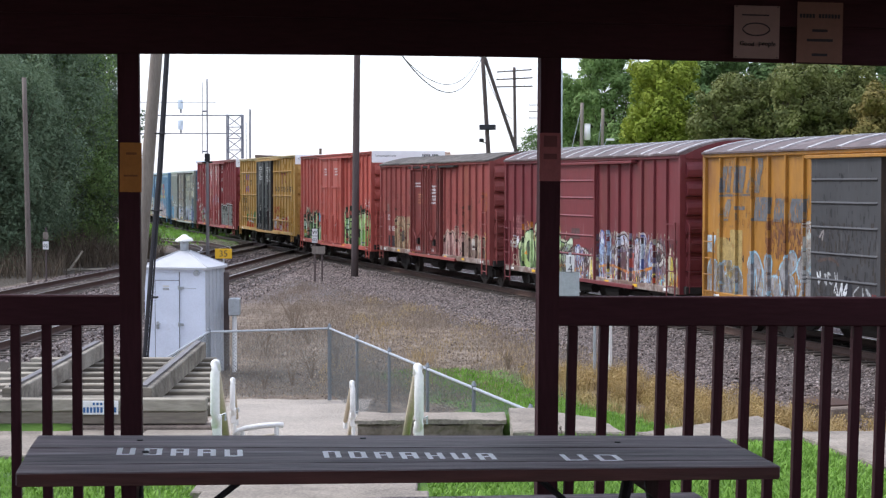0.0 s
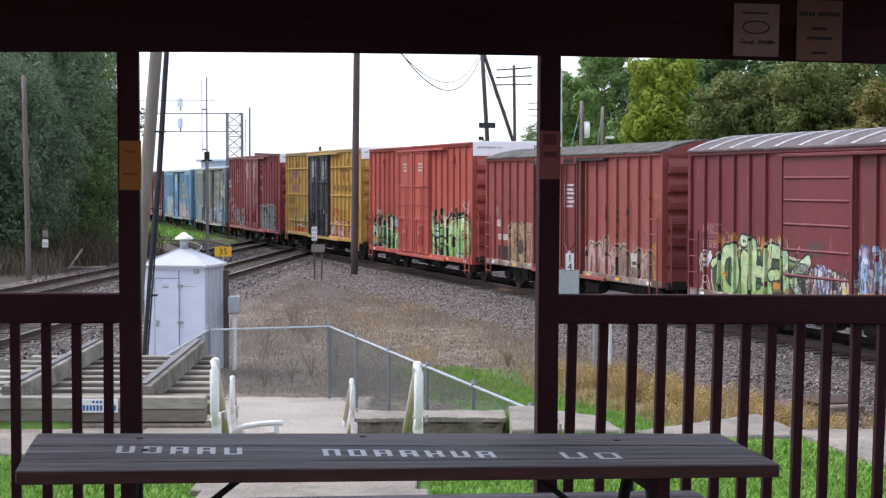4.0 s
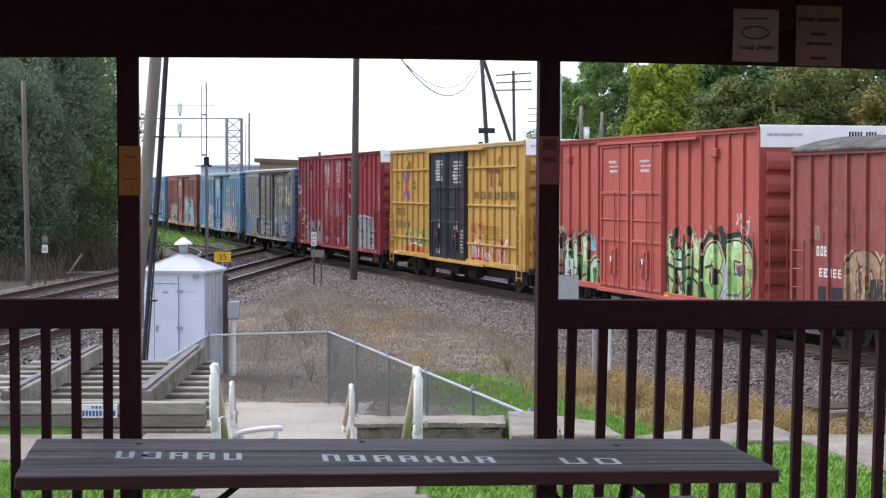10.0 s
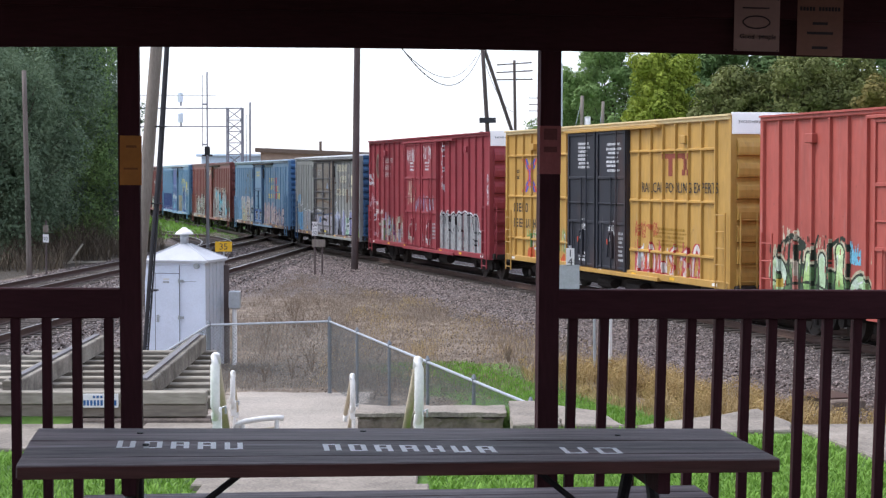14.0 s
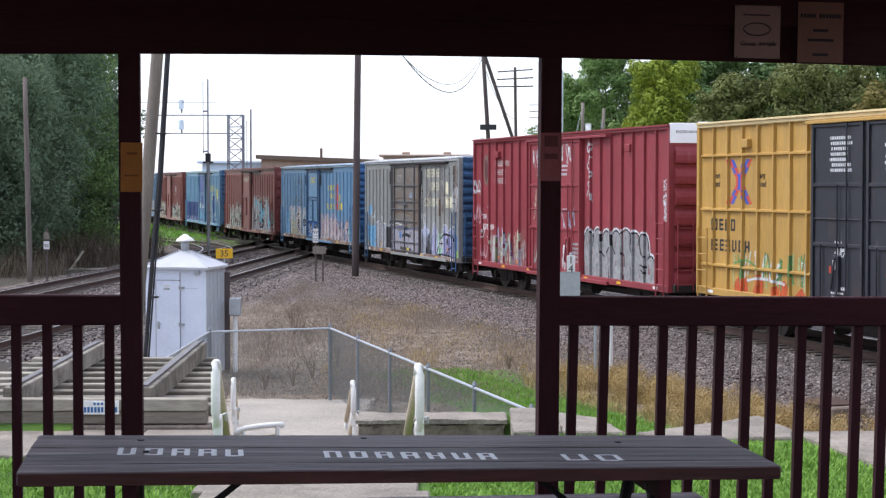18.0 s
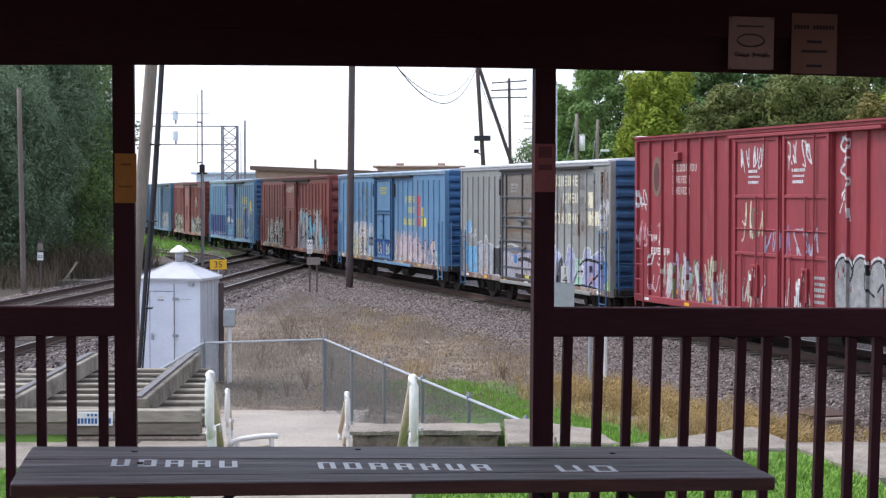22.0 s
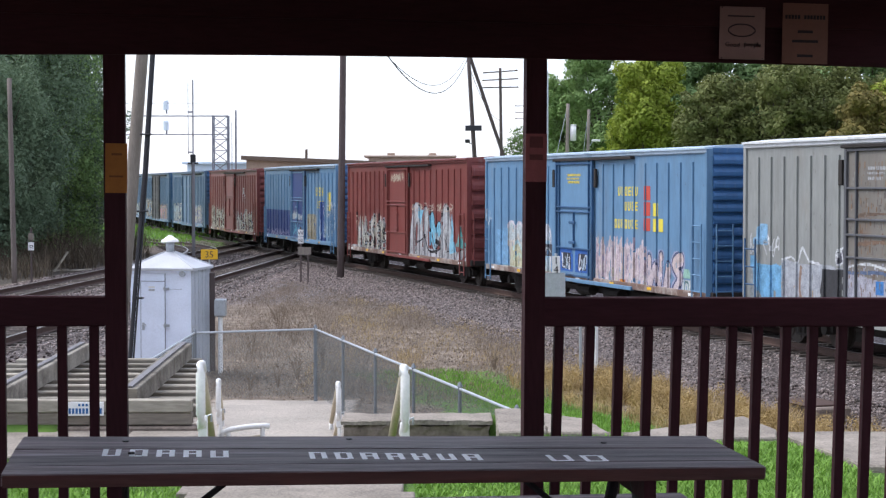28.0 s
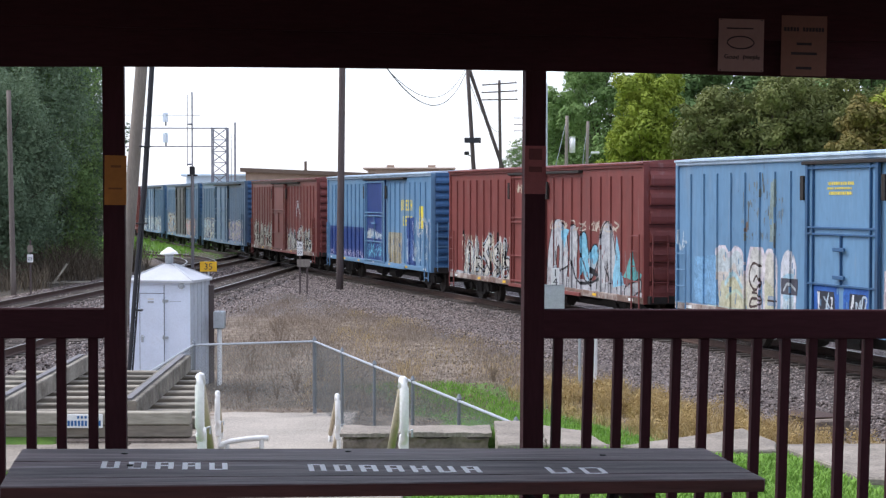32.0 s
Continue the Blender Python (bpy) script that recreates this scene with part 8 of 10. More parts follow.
    for x, y in ((-0.98, 0.6), (-0.95, 0.33), (0.7, 0.55), (-0.2, 0.65)):
        part("bolt", Shape().tube([(x, y, z - 0.002), (x, y, z + 0.004)], 0.011, 8), M_BLACK, t)


picnic_table()

# ------------------------------------------------------------------ park edge
def rough_block(x0, x1, y0, y1, z0, z1, step, amp, seed):
    """A worn block: its faces and edges broken up."""
    sh = Shape()

    def put(x, y, z):
        e = sum((x - x0 < 0.02 or x1 - x < 0.02, y - y0 < 0.02 or y1 - y < 0.02, z1 - z < 0.02))
        k = amp * (1 + 0.9 * (e > 1))
        d = noise.noise_vector((x * 5 + seed, y * 5, z * 7)) + 0.6 * noise.noise_vector((x * 14, y * 14 + seed, z * 14))
        return (x + d[0] * k, y + d[1] * k, z + (min(d[2], 0.15) * k * (1.2 if e > 1 else 0.3) if z > z0 + 0.01 else 0))

    for (a0, a1, b0, b1, where) in ((x0, x1, y0, y1, lambda a, b: (a, b, z1)), (x0, x1, z0, z1, lambda a, b: (a, y0, b)), (y0, y1, z0, z1, lambda a, b: (x0, a, b)), (y0, y1, z0, z1, lambda a, b: (x1, a, b)), (x0, x1, z0, z1, lambda a, b: (a, y1, b))):
        na, nb = max(int((a1 - a0) / step), 1), max(int((b1 - b0) / step), 1)
        for i in range(na):
            for j in range(nb):
                c = [where(a0 + (a1 - a0) * (i + p) / na, b0 + (b1 - b0) * (j + q) / nb) for p, q in ((0, 0), (1, 0), (1, 1), (0, 1))]
                sh.quad(*[put(*v) for v in c])
    return sh


def broken_slab(outline, z, rise, thick):
    """A cracked walk slab: uneven edges, its far side heaved up by rise."""
    edge = []
    for (ax, ay), (bx, by) in zip(outline, outline[1:] + outline[:1]):
        n = max(int(hypot(bx - ax, by - ay) / 0.09), 2)
        for i in range(n):
            x, y = ax + (bx - ax) * i / n, ay + (by - ay) * i / n
            d = noise.noise_vector((x * 4, y * 4, z * 9))
            edge.append((x + 0.03 * d[0], y + 0.03 * d[1]))
    near = min(y for x, y in outline)
    cx, cy = sum(x for x, y in edge) / len(edge), sum(y for x, y in edge) / len(edge)
    top = lambda x, y: z + rise * (y - near) + 0.012 * noise.noise((x * 3, y * 3, 1))
    sh = Shape()
    for x, y in edge:
        sh.v += [(x, y, z - thick), (x, y, top(x, y) - 0.018), (x + (cx - x) * 0.02, y + (cy - y) * 0.02, top(x, y)), (x + (cx - x) * 0.5, y + (cy - y) * 0.5, top(x, y) + 0.004 * noise.noise((x * 6, y * 6, 5)))]
    n = len(edge)
    sh.v.append((cx, cy, top(cx, cy)))
    for i in range(n):
        j = (i + 1) % n
        for k in range(3):
            sh.f.append((4 * i + k, 4 * j + k, 4 * j + k + 1, 4 * i + k + 1))
        sh.f.append((4 * i + 3, 4 * j + 3, 4 * n))
    return sh


def build_park():
    # cross walk and the near path
    w = thing("pavement", "worn concrete walk slabs in the grass", "pavement", kind="structure")
    rnd = random.Random(5)
    for x0, x1, y0, y1, z in ((-8.2, -5.2, 17.6, 19.43, 0.975), (-5.17, -3.2, 17.58, 19.43, 0.965), (-1.95, -0.1, 12.9, 14.62, 1.12), (-1.85, 0.0, 10.4, 12.87, 1.28), (-2.05, -0.2, 14.65, 17.0, 1.11), (-3.17, -2.4, 17.6, 19.3, 0.975)):
        part("slab", Shape().slab(x0, x1, y0, y1, z - 0.14, z + rnd.uniform(-0.01, 0.02), 0.012), M_CONC, w)
    for outline, z, rise in ((((0.72, 18.2), (1.22, 18.25), (1.2, 20.1), (0.76, 20.15)), 1.13, 0.0), (((1.24, 18.25), (1.85, 18.2), (1.68, 19.4), (1.22, 19.9)), 1.12, -0.005), (((1.98, 18.1), (2.5, 17.62), (3.48, 17.85), (3.56, 18.3), (3.4, 19.25), (2.6, 18.6)), 1.12, 0.02),
                             (((3.6, 17.7), (3.9, 15.9), (5.0, 15.6), (5.1, 18.1), (3.62, 18.15)), 1.14, 0.0), (((5.03, 15.6), (6.6, 15.3), (6.6, 18.1), (5.13, 18.1)), 1.13, 0.01)):
        part("slab", broken_slab(outline, z, rise, 0.16), M_CONC, w)
    wall = thing("retaining_wall", "low crumbling concrete wall with a worn coping", "wall", kind="structure")
    part("coping", rough_block(-0.92, 0.70, 19.32, 19.95, 1.05, 1.10, 0.045, 0.009, 1), M_CONC, wall)
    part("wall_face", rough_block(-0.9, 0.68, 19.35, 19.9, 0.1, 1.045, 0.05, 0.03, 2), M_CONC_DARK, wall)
    # steps
    st = thing("steps", "concrete steps down towards the tracks", "steps", kind="structure")
    for i in range(8):
        part("step", Shape().slab(-2.15 - 0.036 * i, -0.2 - 0.036 * i, 17.05 + 0.36 * i, 17.45 + 0.36 * i, -0.4, 1.06 - 0.16 * i, 0.015), M_CONC, st)


build_park()


def handrail(x, y, top, height, run, drop, lean, r=0.036):
    """A closed pipe loop on posts: an upright at its near end, two rails sloping down beside the steps."""
    h = thing("handrail", "white painted pipe loop handrail beside the concrete steps", "handrail", pose(x, y, 0, 0, 0, lean), group="stair handrails")
    deep = height * 0.62
    end = Shape().tube([(0, 0.14, top - 0.12), (0, 0.08, top - 0.045), (0, 0.03, top - 0.05), (0, 0.0, top - 0.12), (0, 0.0, top - deep + 0.09), (0, 0.03, top - deep + 0.02), (0, 0.08, top - deep - 0.02), (0, 0.13, top - deep - 0.07)], r * 1.12, 12)
    part("loop_end", end, M_WHITE, h, smooth=True)
    k = drop / run
    part("upper_rail", Shape().tube([(0, 0.14, top - 0.12), (0, run, top - 0.12 - k * (run - 0.14))], r, 10), M_BEIGE, h, "beige sloping pipe", smooth=True)
    part("lower_rail", Shape().tube([(0, 0.13, top - deep - 0.07), (0, run, top - deep - 0.07 - k * (run - 0.13))], r * 0.9, 10), M_BEIGE, h, "beige sloping pipe", smooth=True)
    part("far_end", Shape().tube([(0, run, top - 0.12 - k * (run - 0.14)), (0, run + 0.06, top - 0.2 - k * run), (0, run + 0.06, top - deep - k * run), (0, run, top - deep - 0.07 - k * (run - 0.13))], r, 10), M_WHITE, h, smooth=True)
    for q, name in ((0.1, "near_post"), (run * 0.8, "far_post")):
        part(name, Shape().tube([(0.02, q, top - deep * 0.75 - k * q), (0.02, q, top - height - k * q - 0.1)], r * 0.85, 10), M_WHITE, h, smooth=True)
        part("clamp", Shape().slab(-0.03, 0.05, q - 0.045, q + 0.045, top - deep - 0.1 - k * q, top - deep * 0.8 - k * q, 0.012), M_WHITE, h)
    part("chain_hook", Shape().tube([(0.04, 0.1, top - deep * 0.9), (0.09, 0.1, top - deep * 0.86), (0.09, 0.1, top - deep * 0.98)], 0.012, 6), M_GALV, h)
    return h


handrail(-2.14, 17.0, 1.975, 0.98, 1.15, 0.92, 1.5, 0.04)
handrail(-0.21, 17.0, 1.94, 0.98, 1.15, 0.92, 8, 0.04)
handrail(-3.18, 27.4, 0.69, 0.9, 1.3, 0.75, 4)
handrail(-1.33, 27.0, 0.69, 0.9, 1.3, 0.75, 8)

bn = thing("low_barrier", "low white painted bent pipe barrier beside the steps", "barrier", pose(-2.55, 22.5, -0.07))
part("rail_pipe", Shape().tube([(-0.02, 0.0, 0.55), (0.0, 0.0, 0.61), (0.1, 0.0, 0.645), (0.3, 0.0, 0.675), (0.5, 0.0, 0.69), (0.575, 0.0, 0.68)], 0.036, 10), M_WHITE, bn, smooth=True)
part("leg", Shape().tube([(0.49, 0.0, 0.68), (0.49, 0.0, -0.15)], 0.03, 10), M_WHITE, bn)
part("leg", Shape().tube([(0.06, 0.0, 0.63), (0.06, 0.0, -0.15)], 0.03, 10), M_WHITE, bn)
part("brace_pipe", Shape().tube([(0.06, 0.03, 0.5), (0.49, 0.03, 0.56)], 0.018, 8), M_BEIGE, bn)


def exhibit():
    e = thing("track_display", "short display of old rails on weathered timber ties", "track display")
    for i in range(2):
        x0, x1 = ((-4.71, -4.84), (-3.27, -3.42))[i]
        sh = Shape()
        prof = [(-0.10, -0.21), (0.10, -0.21), (0.10, -0.012), (0.09, 0.0), (-0.09, 0.0), (-0.10, -0.012)]
        for y, x in ((19.7, x0), (25.4, x1)):
            sh.v += [(x + p, y, 1.40 + q) for p, q in prof]
        for j in range(6):
            b = (j + 1) % 6
            sh.f.append((j, b, 6 + b, 6 + j))
        sh.f += [(5, 4, 3, 2, 1, 0), (6, 7, 8, 9, 10, 11)]
        part("stringer", sh, M_TIMBER, e, "grey timber stringer carrying a rail")
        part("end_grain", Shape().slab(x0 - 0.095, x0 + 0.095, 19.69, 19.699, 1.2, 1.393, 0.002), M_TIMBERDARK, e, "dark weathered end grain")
        cap = Shape()
        for y, x in ((19.75, x0), (25.35, x1)):
            cap.v += [(x + p, y, 1.40 + q) for p, q in ((-0.035, 0.0), (0.035, 0.0), (0.035, 0.025), (-0.035, 0.025))]
        for j in range(4):
            b = (j + 1) % 4
            cap.f.append((j, b, 4 + b, 4 + j))
        cap.f += [(3, 2, 1, 0), (4, 5, 6, 7)]
        part("rail_head", cap, M_RAILOLD, e, "worn steel rail")
    for i in range(9):
        y = 20.0 + 0.66 * i
        part("tie", Shape().slab(-5.75, -0.1255 * y + random.uniform(-0.05, 0.02), -0.10, 0.10, 1.06, 1.19, 0.012), M_TIMBER, e, m=pose(0, y, 0, 0, 0, random.uniform(-0.3, 0.3)))
    w = thing("timber_edging", "stacked weathered timbers edging the raised bed", "retaining timbers", kind="structure")
    for i, (z, x0, x1) in enumerate(((1.17, -6.6, -2.55), (1.03, -6.6, -2.55))):
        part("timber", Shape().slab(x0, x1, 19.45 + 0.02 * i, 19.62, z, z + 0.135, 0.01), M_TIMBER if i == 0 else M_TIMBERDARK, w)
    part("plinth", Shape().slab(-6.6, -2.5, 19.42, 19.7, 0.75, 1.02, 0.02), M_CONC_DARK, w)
    s = thing("display_sign", "white board with blue painted lettering on the timbers", "sign", pose(-3.705, 19.43, 1.215))
    part("board", Shape().slab(-0.215, 0.215, -0.012, 0.0, -0.075, 0.075, 0.004), M_SIGN, s)
    row = [(-0.06 + 0.04 * i, -0.035 + 0.04 * i, 0.028, 0.055) for i in range(3)] + [(-0.2 + 0.037 * i, -0.175 + 0.037 * i, -0.052, 0.006) for i in range(11) if i != 7]
    for x0, x1, z0, z1 in row:
        part("letter_bar", Shape().box(x0, x1, -0.015, -0.012, z0, z1), M_BLUEPAINT, s)


M_BLUEPAINT = surface("blue_lettering", (0.03, 0.12, 0.3), rough=0.6, vary=0.1)
exhibit()


def signal_shed():
    m = pose(-5.27, 37.0, -0.25, 0, 0, -10)
    s = thing("signal_shed", "pale blue-grey metal signal shed with a hipped roof", "shed", m)
    w, d, h = 0.635, 0.62, 2.20
    part("wall", Shape().slab(-w, w, -d, d, 0, h, 0.01), M_SHED, s)
    # side sheet coloured darker than the front to carry the side's shade
    side = part("side_wall", Shape().slab(w, w + 0.012, -d + 0.01, d - 0.01, 0, h - 0.01, 0.002), M_SHED_SHADED, s, "shed side wall in a grey that holds its shade")
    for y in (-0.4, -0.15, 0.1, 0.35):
        part("side_seam", Shape().box(w + 0.012, w + 0.025, y - 0.012, y + 0.012, 0.02, h - 0.05), M_SHED_SHADED, side)
    rf = Shape()
    e = 0.07
    rf.v = [(-w - e, -d - e, h), (w + e, -d - e, h), (w + e, d + e, h), (-w - e, d + e, h), (-0.09, -0.09, h + 0.31), (0.09, -0.09, h + 0.31), (0.09, 0.09, h + 0.31), (-0.09, 0.09, h + 0.31)]
    rf.v += [(x, y, h - 0.05) for x, y, z in rf.v[:4]]
    rf.f = [(0, 1, 5, 4), (1, 2, 6, 5), (2, 3, 7, 6), (3, 0, 4, 7), (4, 5, 6, 7), (8, 9, 1, 0), (9, 10, 2, 1), (10, 11, 3, 2), (11, 8, 0, 3), (11, 10, 9, 8)]
    roof = part("roof", rf, M_PALEROOF, s, "pale hipped metal roof")
    for x, y in ((-1, -1), (1, -1), (1, 1), (-1, 1)):
        part("hip_ridge", Shape().tube([(x * (w + e), y * (d + e), h + 0.005), (x * 0.09, y * 0.09, h + 0.315)], 0.014, 6), M_PALEROOF, roof)
    vent = part("vent_pipe", Shape().tube([(0, 0, h + 0.29), (0, 0, h + 0.52)], 0.085, 14), M_GALV, s, smooth=True)
    part("vent_cap", Shape().tube([(0, 0, h + 0.51), (0, 0, h + 0.55)], 0.19, 16, r_end=0.17).tube([(0, 0, h + 0.55), (0, 0, h + 0.65)], 0.17, 16, r_end=0.03), M_WHITE, vent)
    a, b = -0.407, 0.09
    dr = part("door", Shape().slab(a, b, -d - 0.02, -d + 0.002, 0.06, h - 0.27, 0.006), M_SHED, s)
    part("handle", Shape().slab(a + 0.03, a + 0.075, -d - 0.05, -d - 0.02, 0.95, 1.10, 0.008).tube([(a + 0.05, -d - 0.05, 1.06), (a + 0.05, -d - 0.08, 1.06), (a + 0.12, -d - 0.08, 1.06)], 0.012, 6), M_GALV, dr)
    part("label_plate", Shape().slab(a + 0.16, a + 0.29, -d - 0.024, -d - 0.02, h - 0.46, h - 0.42, 0.001), M_GALV, dr)
    part("label_plate", Shape().slab(a + 0.16, a + 0.29, -d - 0.024, -d - 0.02, h - 0.40, h - 0.365, 0.001), M_SIGN, dr)
    for z in (1.02, h - 0.44):
        part("hinge", Shape().slab(b - 0.02, b + 0.10, -d - 0.04, -d - 0.02, z, z + 0.05, 0.004).tube([(b + 0.005, -d - 0.04, z - 0.02), (b + 0.005, -d - 0.04, z + 0.07)], 0.014, 6), M_GALV, dr)
    for x, z0, z1 in ((a - 0.006, 0.06, h - 0.265), (b + 0.006, 0.06, h - 0.1)):
        part("seam", Shape().box(x - 0.005, x + 0.005, -d - 0.021, -d + 0.001, z0, z1), M_SEAM, s)
    part("seam", Shape().box(a, b, -d - 0.021, -d + 0.001, h - 0.268, h - 0.258), M_SEAM, s)
    part("seam", Shape().box(b + 0.1, b + 0.36, -d - 0.004, -d + 0.001, h - 0.425, h - 0.42), M_SEAM, s)
    part("lamp", Shape().tube([(0.47, -d - 0.1, h - 0.11), (0.47, -d, h - 0.11)], 0.055, 12), M_GALV, s)
    part("frame_rail", Shape().slab(-w, w, -d - 0.025, -d, h - 0.1, h, 0.004), M_SHED, s)


M_PALEROOF = surface("pale_roof_paint", (0.50, 0.515, 0.55), rough=0.45, vary=0.12, scale=3, second=(0.4, 0.4, 0.42), amount=0.5, spread=0.6)
signal_shed()


M_FENCE = surface("dull_galvanised_pipe", (0.20, 0.22, 0.24), rough=0.5, metal=0.4, vary=0.15, scale=10)


def fence():
    f = thing("chain_link_fence", "low galvanised chain-link fence beside the path", "fence")
    pts = [(-4.12, 31.9), (-2.03, 32.7), (1.03, 20.7), (-4.15, 25.75)]
    base = lambda x, y: -0.2
    for (xa, ya), (xb, yb), n in ((pts[0], pts[1], 1), (pts[1], pts[2], 5), (pts[3], pts[0], 1)):
        ln = hypot(xb - xa, yb - ya)
        for i in range(n + (1 if n > 1 else 0)):
            w = i / n
            # posts stand closer together towards the far corner
            w = w
            x, y = xa + (xb - xa) * w, ya + (yb - ya) * w
            b = base(x, y)
            post = part("post", Shape().tube([(x, y, b - 0.1), (x, y, b + 1.24)], 0.026 if i else 0.036, 10), M_FENCE, f)
            part("cap", Shape().tube([(x, y, b + 1.24), (x, y, b + 1.27), (x, y, b + 1.30)], 0.04, 8, r_end=0.012), M_FENCE, post)
        rail = [(xa + (xb - xa) * k / 8, ya + (yb - ya) * k / 8, base(xa + (xb - xa) * k / 8, ya + (yb - ya) * k / 8) + 1.21) for k in range(9)]
        part("top_rail", Shape().tube(rail, 0.02, 8), M_GALV, f)
        wire = Shape()
        s = 0.062
        ux, uy = (xb - xa) / ln, (yb - ya) / ln
        nrow = 12
        k = 0
        while k * s < ln + 1.2:
            for d in (1, -1):
                seg = []
                for q in (0, 0.5, 1):
                    a = k * s - 1.2 * q if d > 0 else k * s - 1.2 * (1 - q)
                    seg.append((a, q))
                (a0, q0), _, (a1, q1) = seg
                lo, hi = 0.0, 1.0
                # clip to the run
                if a0 > ln: lo = max(lo, (a0 - ln) / (a0 - a1)) if a0 != a1 else lo
                if a1 < 0: hi = min(hi, a0 / (a0 - a1)) if a0 != a1 else hi
                if a0 < 0: lo = max(lo, (0 - a0) / (a1 - a0))
                if a1 > ln: hi = min(hi, (ln - a0) / (a1 - a0))
                if hi > lo:
                    p = []
                    for t in (lo, hi):
                        a, q = a0 + (a1 - a0) * t, q0 + (q1 - q0) * t
                        x, y = xa + ux * a, ya + uy * a
                        p.append((x, y, base(x, y) + 0.02 + 1.18 * q))
                    wire.tube(p, 0.0023, 3, caps=False)
            k += 1
        tagged(part("wire_mesh", wire, M_LINK, f, "galvanised diamond wire mesh"), kind="stuff")


fence()


def utility_pole(label, x, y, z0, z1, r, top_dx=0.0, mat=None, name="utility_pole", base_dx=0.0):
    p = thing(name, label, "pole", pose(x, y, 0), group="utility poles")
    n = 7
    part("shaft", Shape().tube([(base_dx + (top_dx - base_dx) * i / n, 0, z0 + (z1 - z0) * i / n) for i in range(n + 1)], r, 14, r_end=r * 0.8), mat or M_POLE, p, smooth=True)
    return p


# leaning grey pole beside the shed, with its cables
lp = utility_pole("leaning grey wooden utility pole with black cables", -5.83, 35.5, -0.4, 8.8, 0.138, top_dx=0.47, base_dx=-0.31)
part("cable", Shape().tube([(0.0, -0.3, -0.35), (0.03, -0.3, 0.3), (0.175, -0.28, 2.18), (0.32, -0.25, 3.84), (0.475, -0.2, 6.17), (0.61, -0.2, 8.5)], 0.042, 8), M_WIRE, lp)
part("cable", Shape().tube([(0.07, -0.3, -0.35), (0.095, -0.3, 0.3), (0.24, -0.28, 2.18), (0.37, -0.25, 3.84), (0.515, -0.2, 6.17), (0.65, -0.2, 8.5)], 0.02, 6), M_WIRE, lp)
for z in (1.4, 3.1, 4.6):
    part("clamp", Shape().slab(0.0 + 0.055 * z, 0.2 + 0.055 * z, -0.33, -0.12, z, z + 0.03, 0.005), M_WIRE, lp)
utility_pole("dark brown wooden utility pole on the gravel", -3.42, 71.0, -0.4, 11.5, 0.15, top_dx=0.16, mat=M_POLE_DARK, base_dx=0.0)
utility_pole("short grey wooden pole before the trees", -15.42, 67.5, -0.4, 7.6, 0.105, top_dx=-0.14, mat=M_POLE_BROWN)


def far_pole(label, x, y, top, r, lean=0.0, arms=(), mat=None):
    p = utility_pole(label, x, y, -0.4, top, r, top_dx=lean, mat=mat or M_POLE_DARK)
    for z, w, tilt in arms:
        m = Matrix.Translation((lean * z / top, -0.12, z)) @ Matrix.Rotation(radians(-tilt), 4, 'Y')
        arm = part("crossarm", Shape().slab(-w, w, -0.05, 0.05, -0.05, 0.05, 0.008, m), M_POLE_DARK, p)
        for i in range(6):
            q = -w + 0.1 + (2 * w - 0.2) * i / 5
            part("insulator", Shape().tube([tuple(m @ Vector((q, 0, 0.05))), tuple(m @ Vector((q, 0, 0.15)))], 0.03, 6), M_GALV, arm)
    return p


fp = far_pole("tall dark pole with a brace and a name board", 3.45, 118.0, 12.6, 0.16, lean=-0.8, mat=M_POLE_DARK)
part("brace", Shape().tube([(-0.62, 0.1, 11.9), (1.75, 0.1, 4.9), (3.45, 0.1, 0.0)], 0.12, 10), M_POLE_DARK, fp)
part("name_board", Shape().slab(-0.97, 0.10, -0.30, -0.24, 7.15, 7.5, 0.01), M_DARKPAINT, fp)
part("lamp_arm", Shape().tube([(-0.3, 0, 6.2), (-0.9, -0.1, 6.45)], 0.04, 6), M_POLE_DARK, fp)
part("lamp_head", Shape().slab(-0.98, -0.66, -0.25, 0.05, 6.36, 6.6, 0.04), M_BLACK, fp)
fp2 = far_pole("dark pole with three crossarms", 6.25, 150.0, 13.3, 0.15, lean=-0.2, arms=((13.0, 1.45, 4), (12.35, 1.5, 3), (11.7, 1.5, 1)))
far_pole("dark pole with three crossarms", 13.2, 240.0, 14.6, 0.15, arms=((14.1, 1.6, 0), (13.25, 1.6, 0), (12.4, 1.6, 0)))
gp = far_pole("thin grey steel mast behind the train", 5.05, 76.0, 8.4, 0.06, mat=M_GALV)
tp = far_pole("grey pole with a white transformer", 7.3, 95.0, 7.9, 0.11, mat=M_POLE, lean=0.1)
part("transformer", Shape().tube([(0.38, 0, 5.95), (0.38, 0, 6.75)], 0.16, 14).tube([(0.38, 0, 6.75), (0.38, 0, 6.8)], 0.17, 14, r_end=0.15), M_SIGN, tp, "white transformer can", smooth=True)
part("guy", Shape().tube([(0.05, 0, 7.6), (-1.0, 0, 3.0)], 0.02, 5), M_GALV, tp)
tp2 = far_pole("grey pole with a small street light", 8.35, 95.0, 7.6, 0.10, mat=M_POLE, lean=0.15)
part("lamp_arm", Shape().tube([(0.02, 0, 5.4), (0.35, 0, 5.9), (0.6, 0, 5.95)], 0.03, 6), M_GALV, tp2)
part("lamp_head", Shape().slab(0.3, 0.75, -0.1, 0.1, 5.9, 6.02, 0.03), M_SIGN, tp2)
part("guy", Shape().tube([(0.1, 0, 7.3), (-0.4, 0, 3.0)], 0.02, 5), M_GALV, tp2)


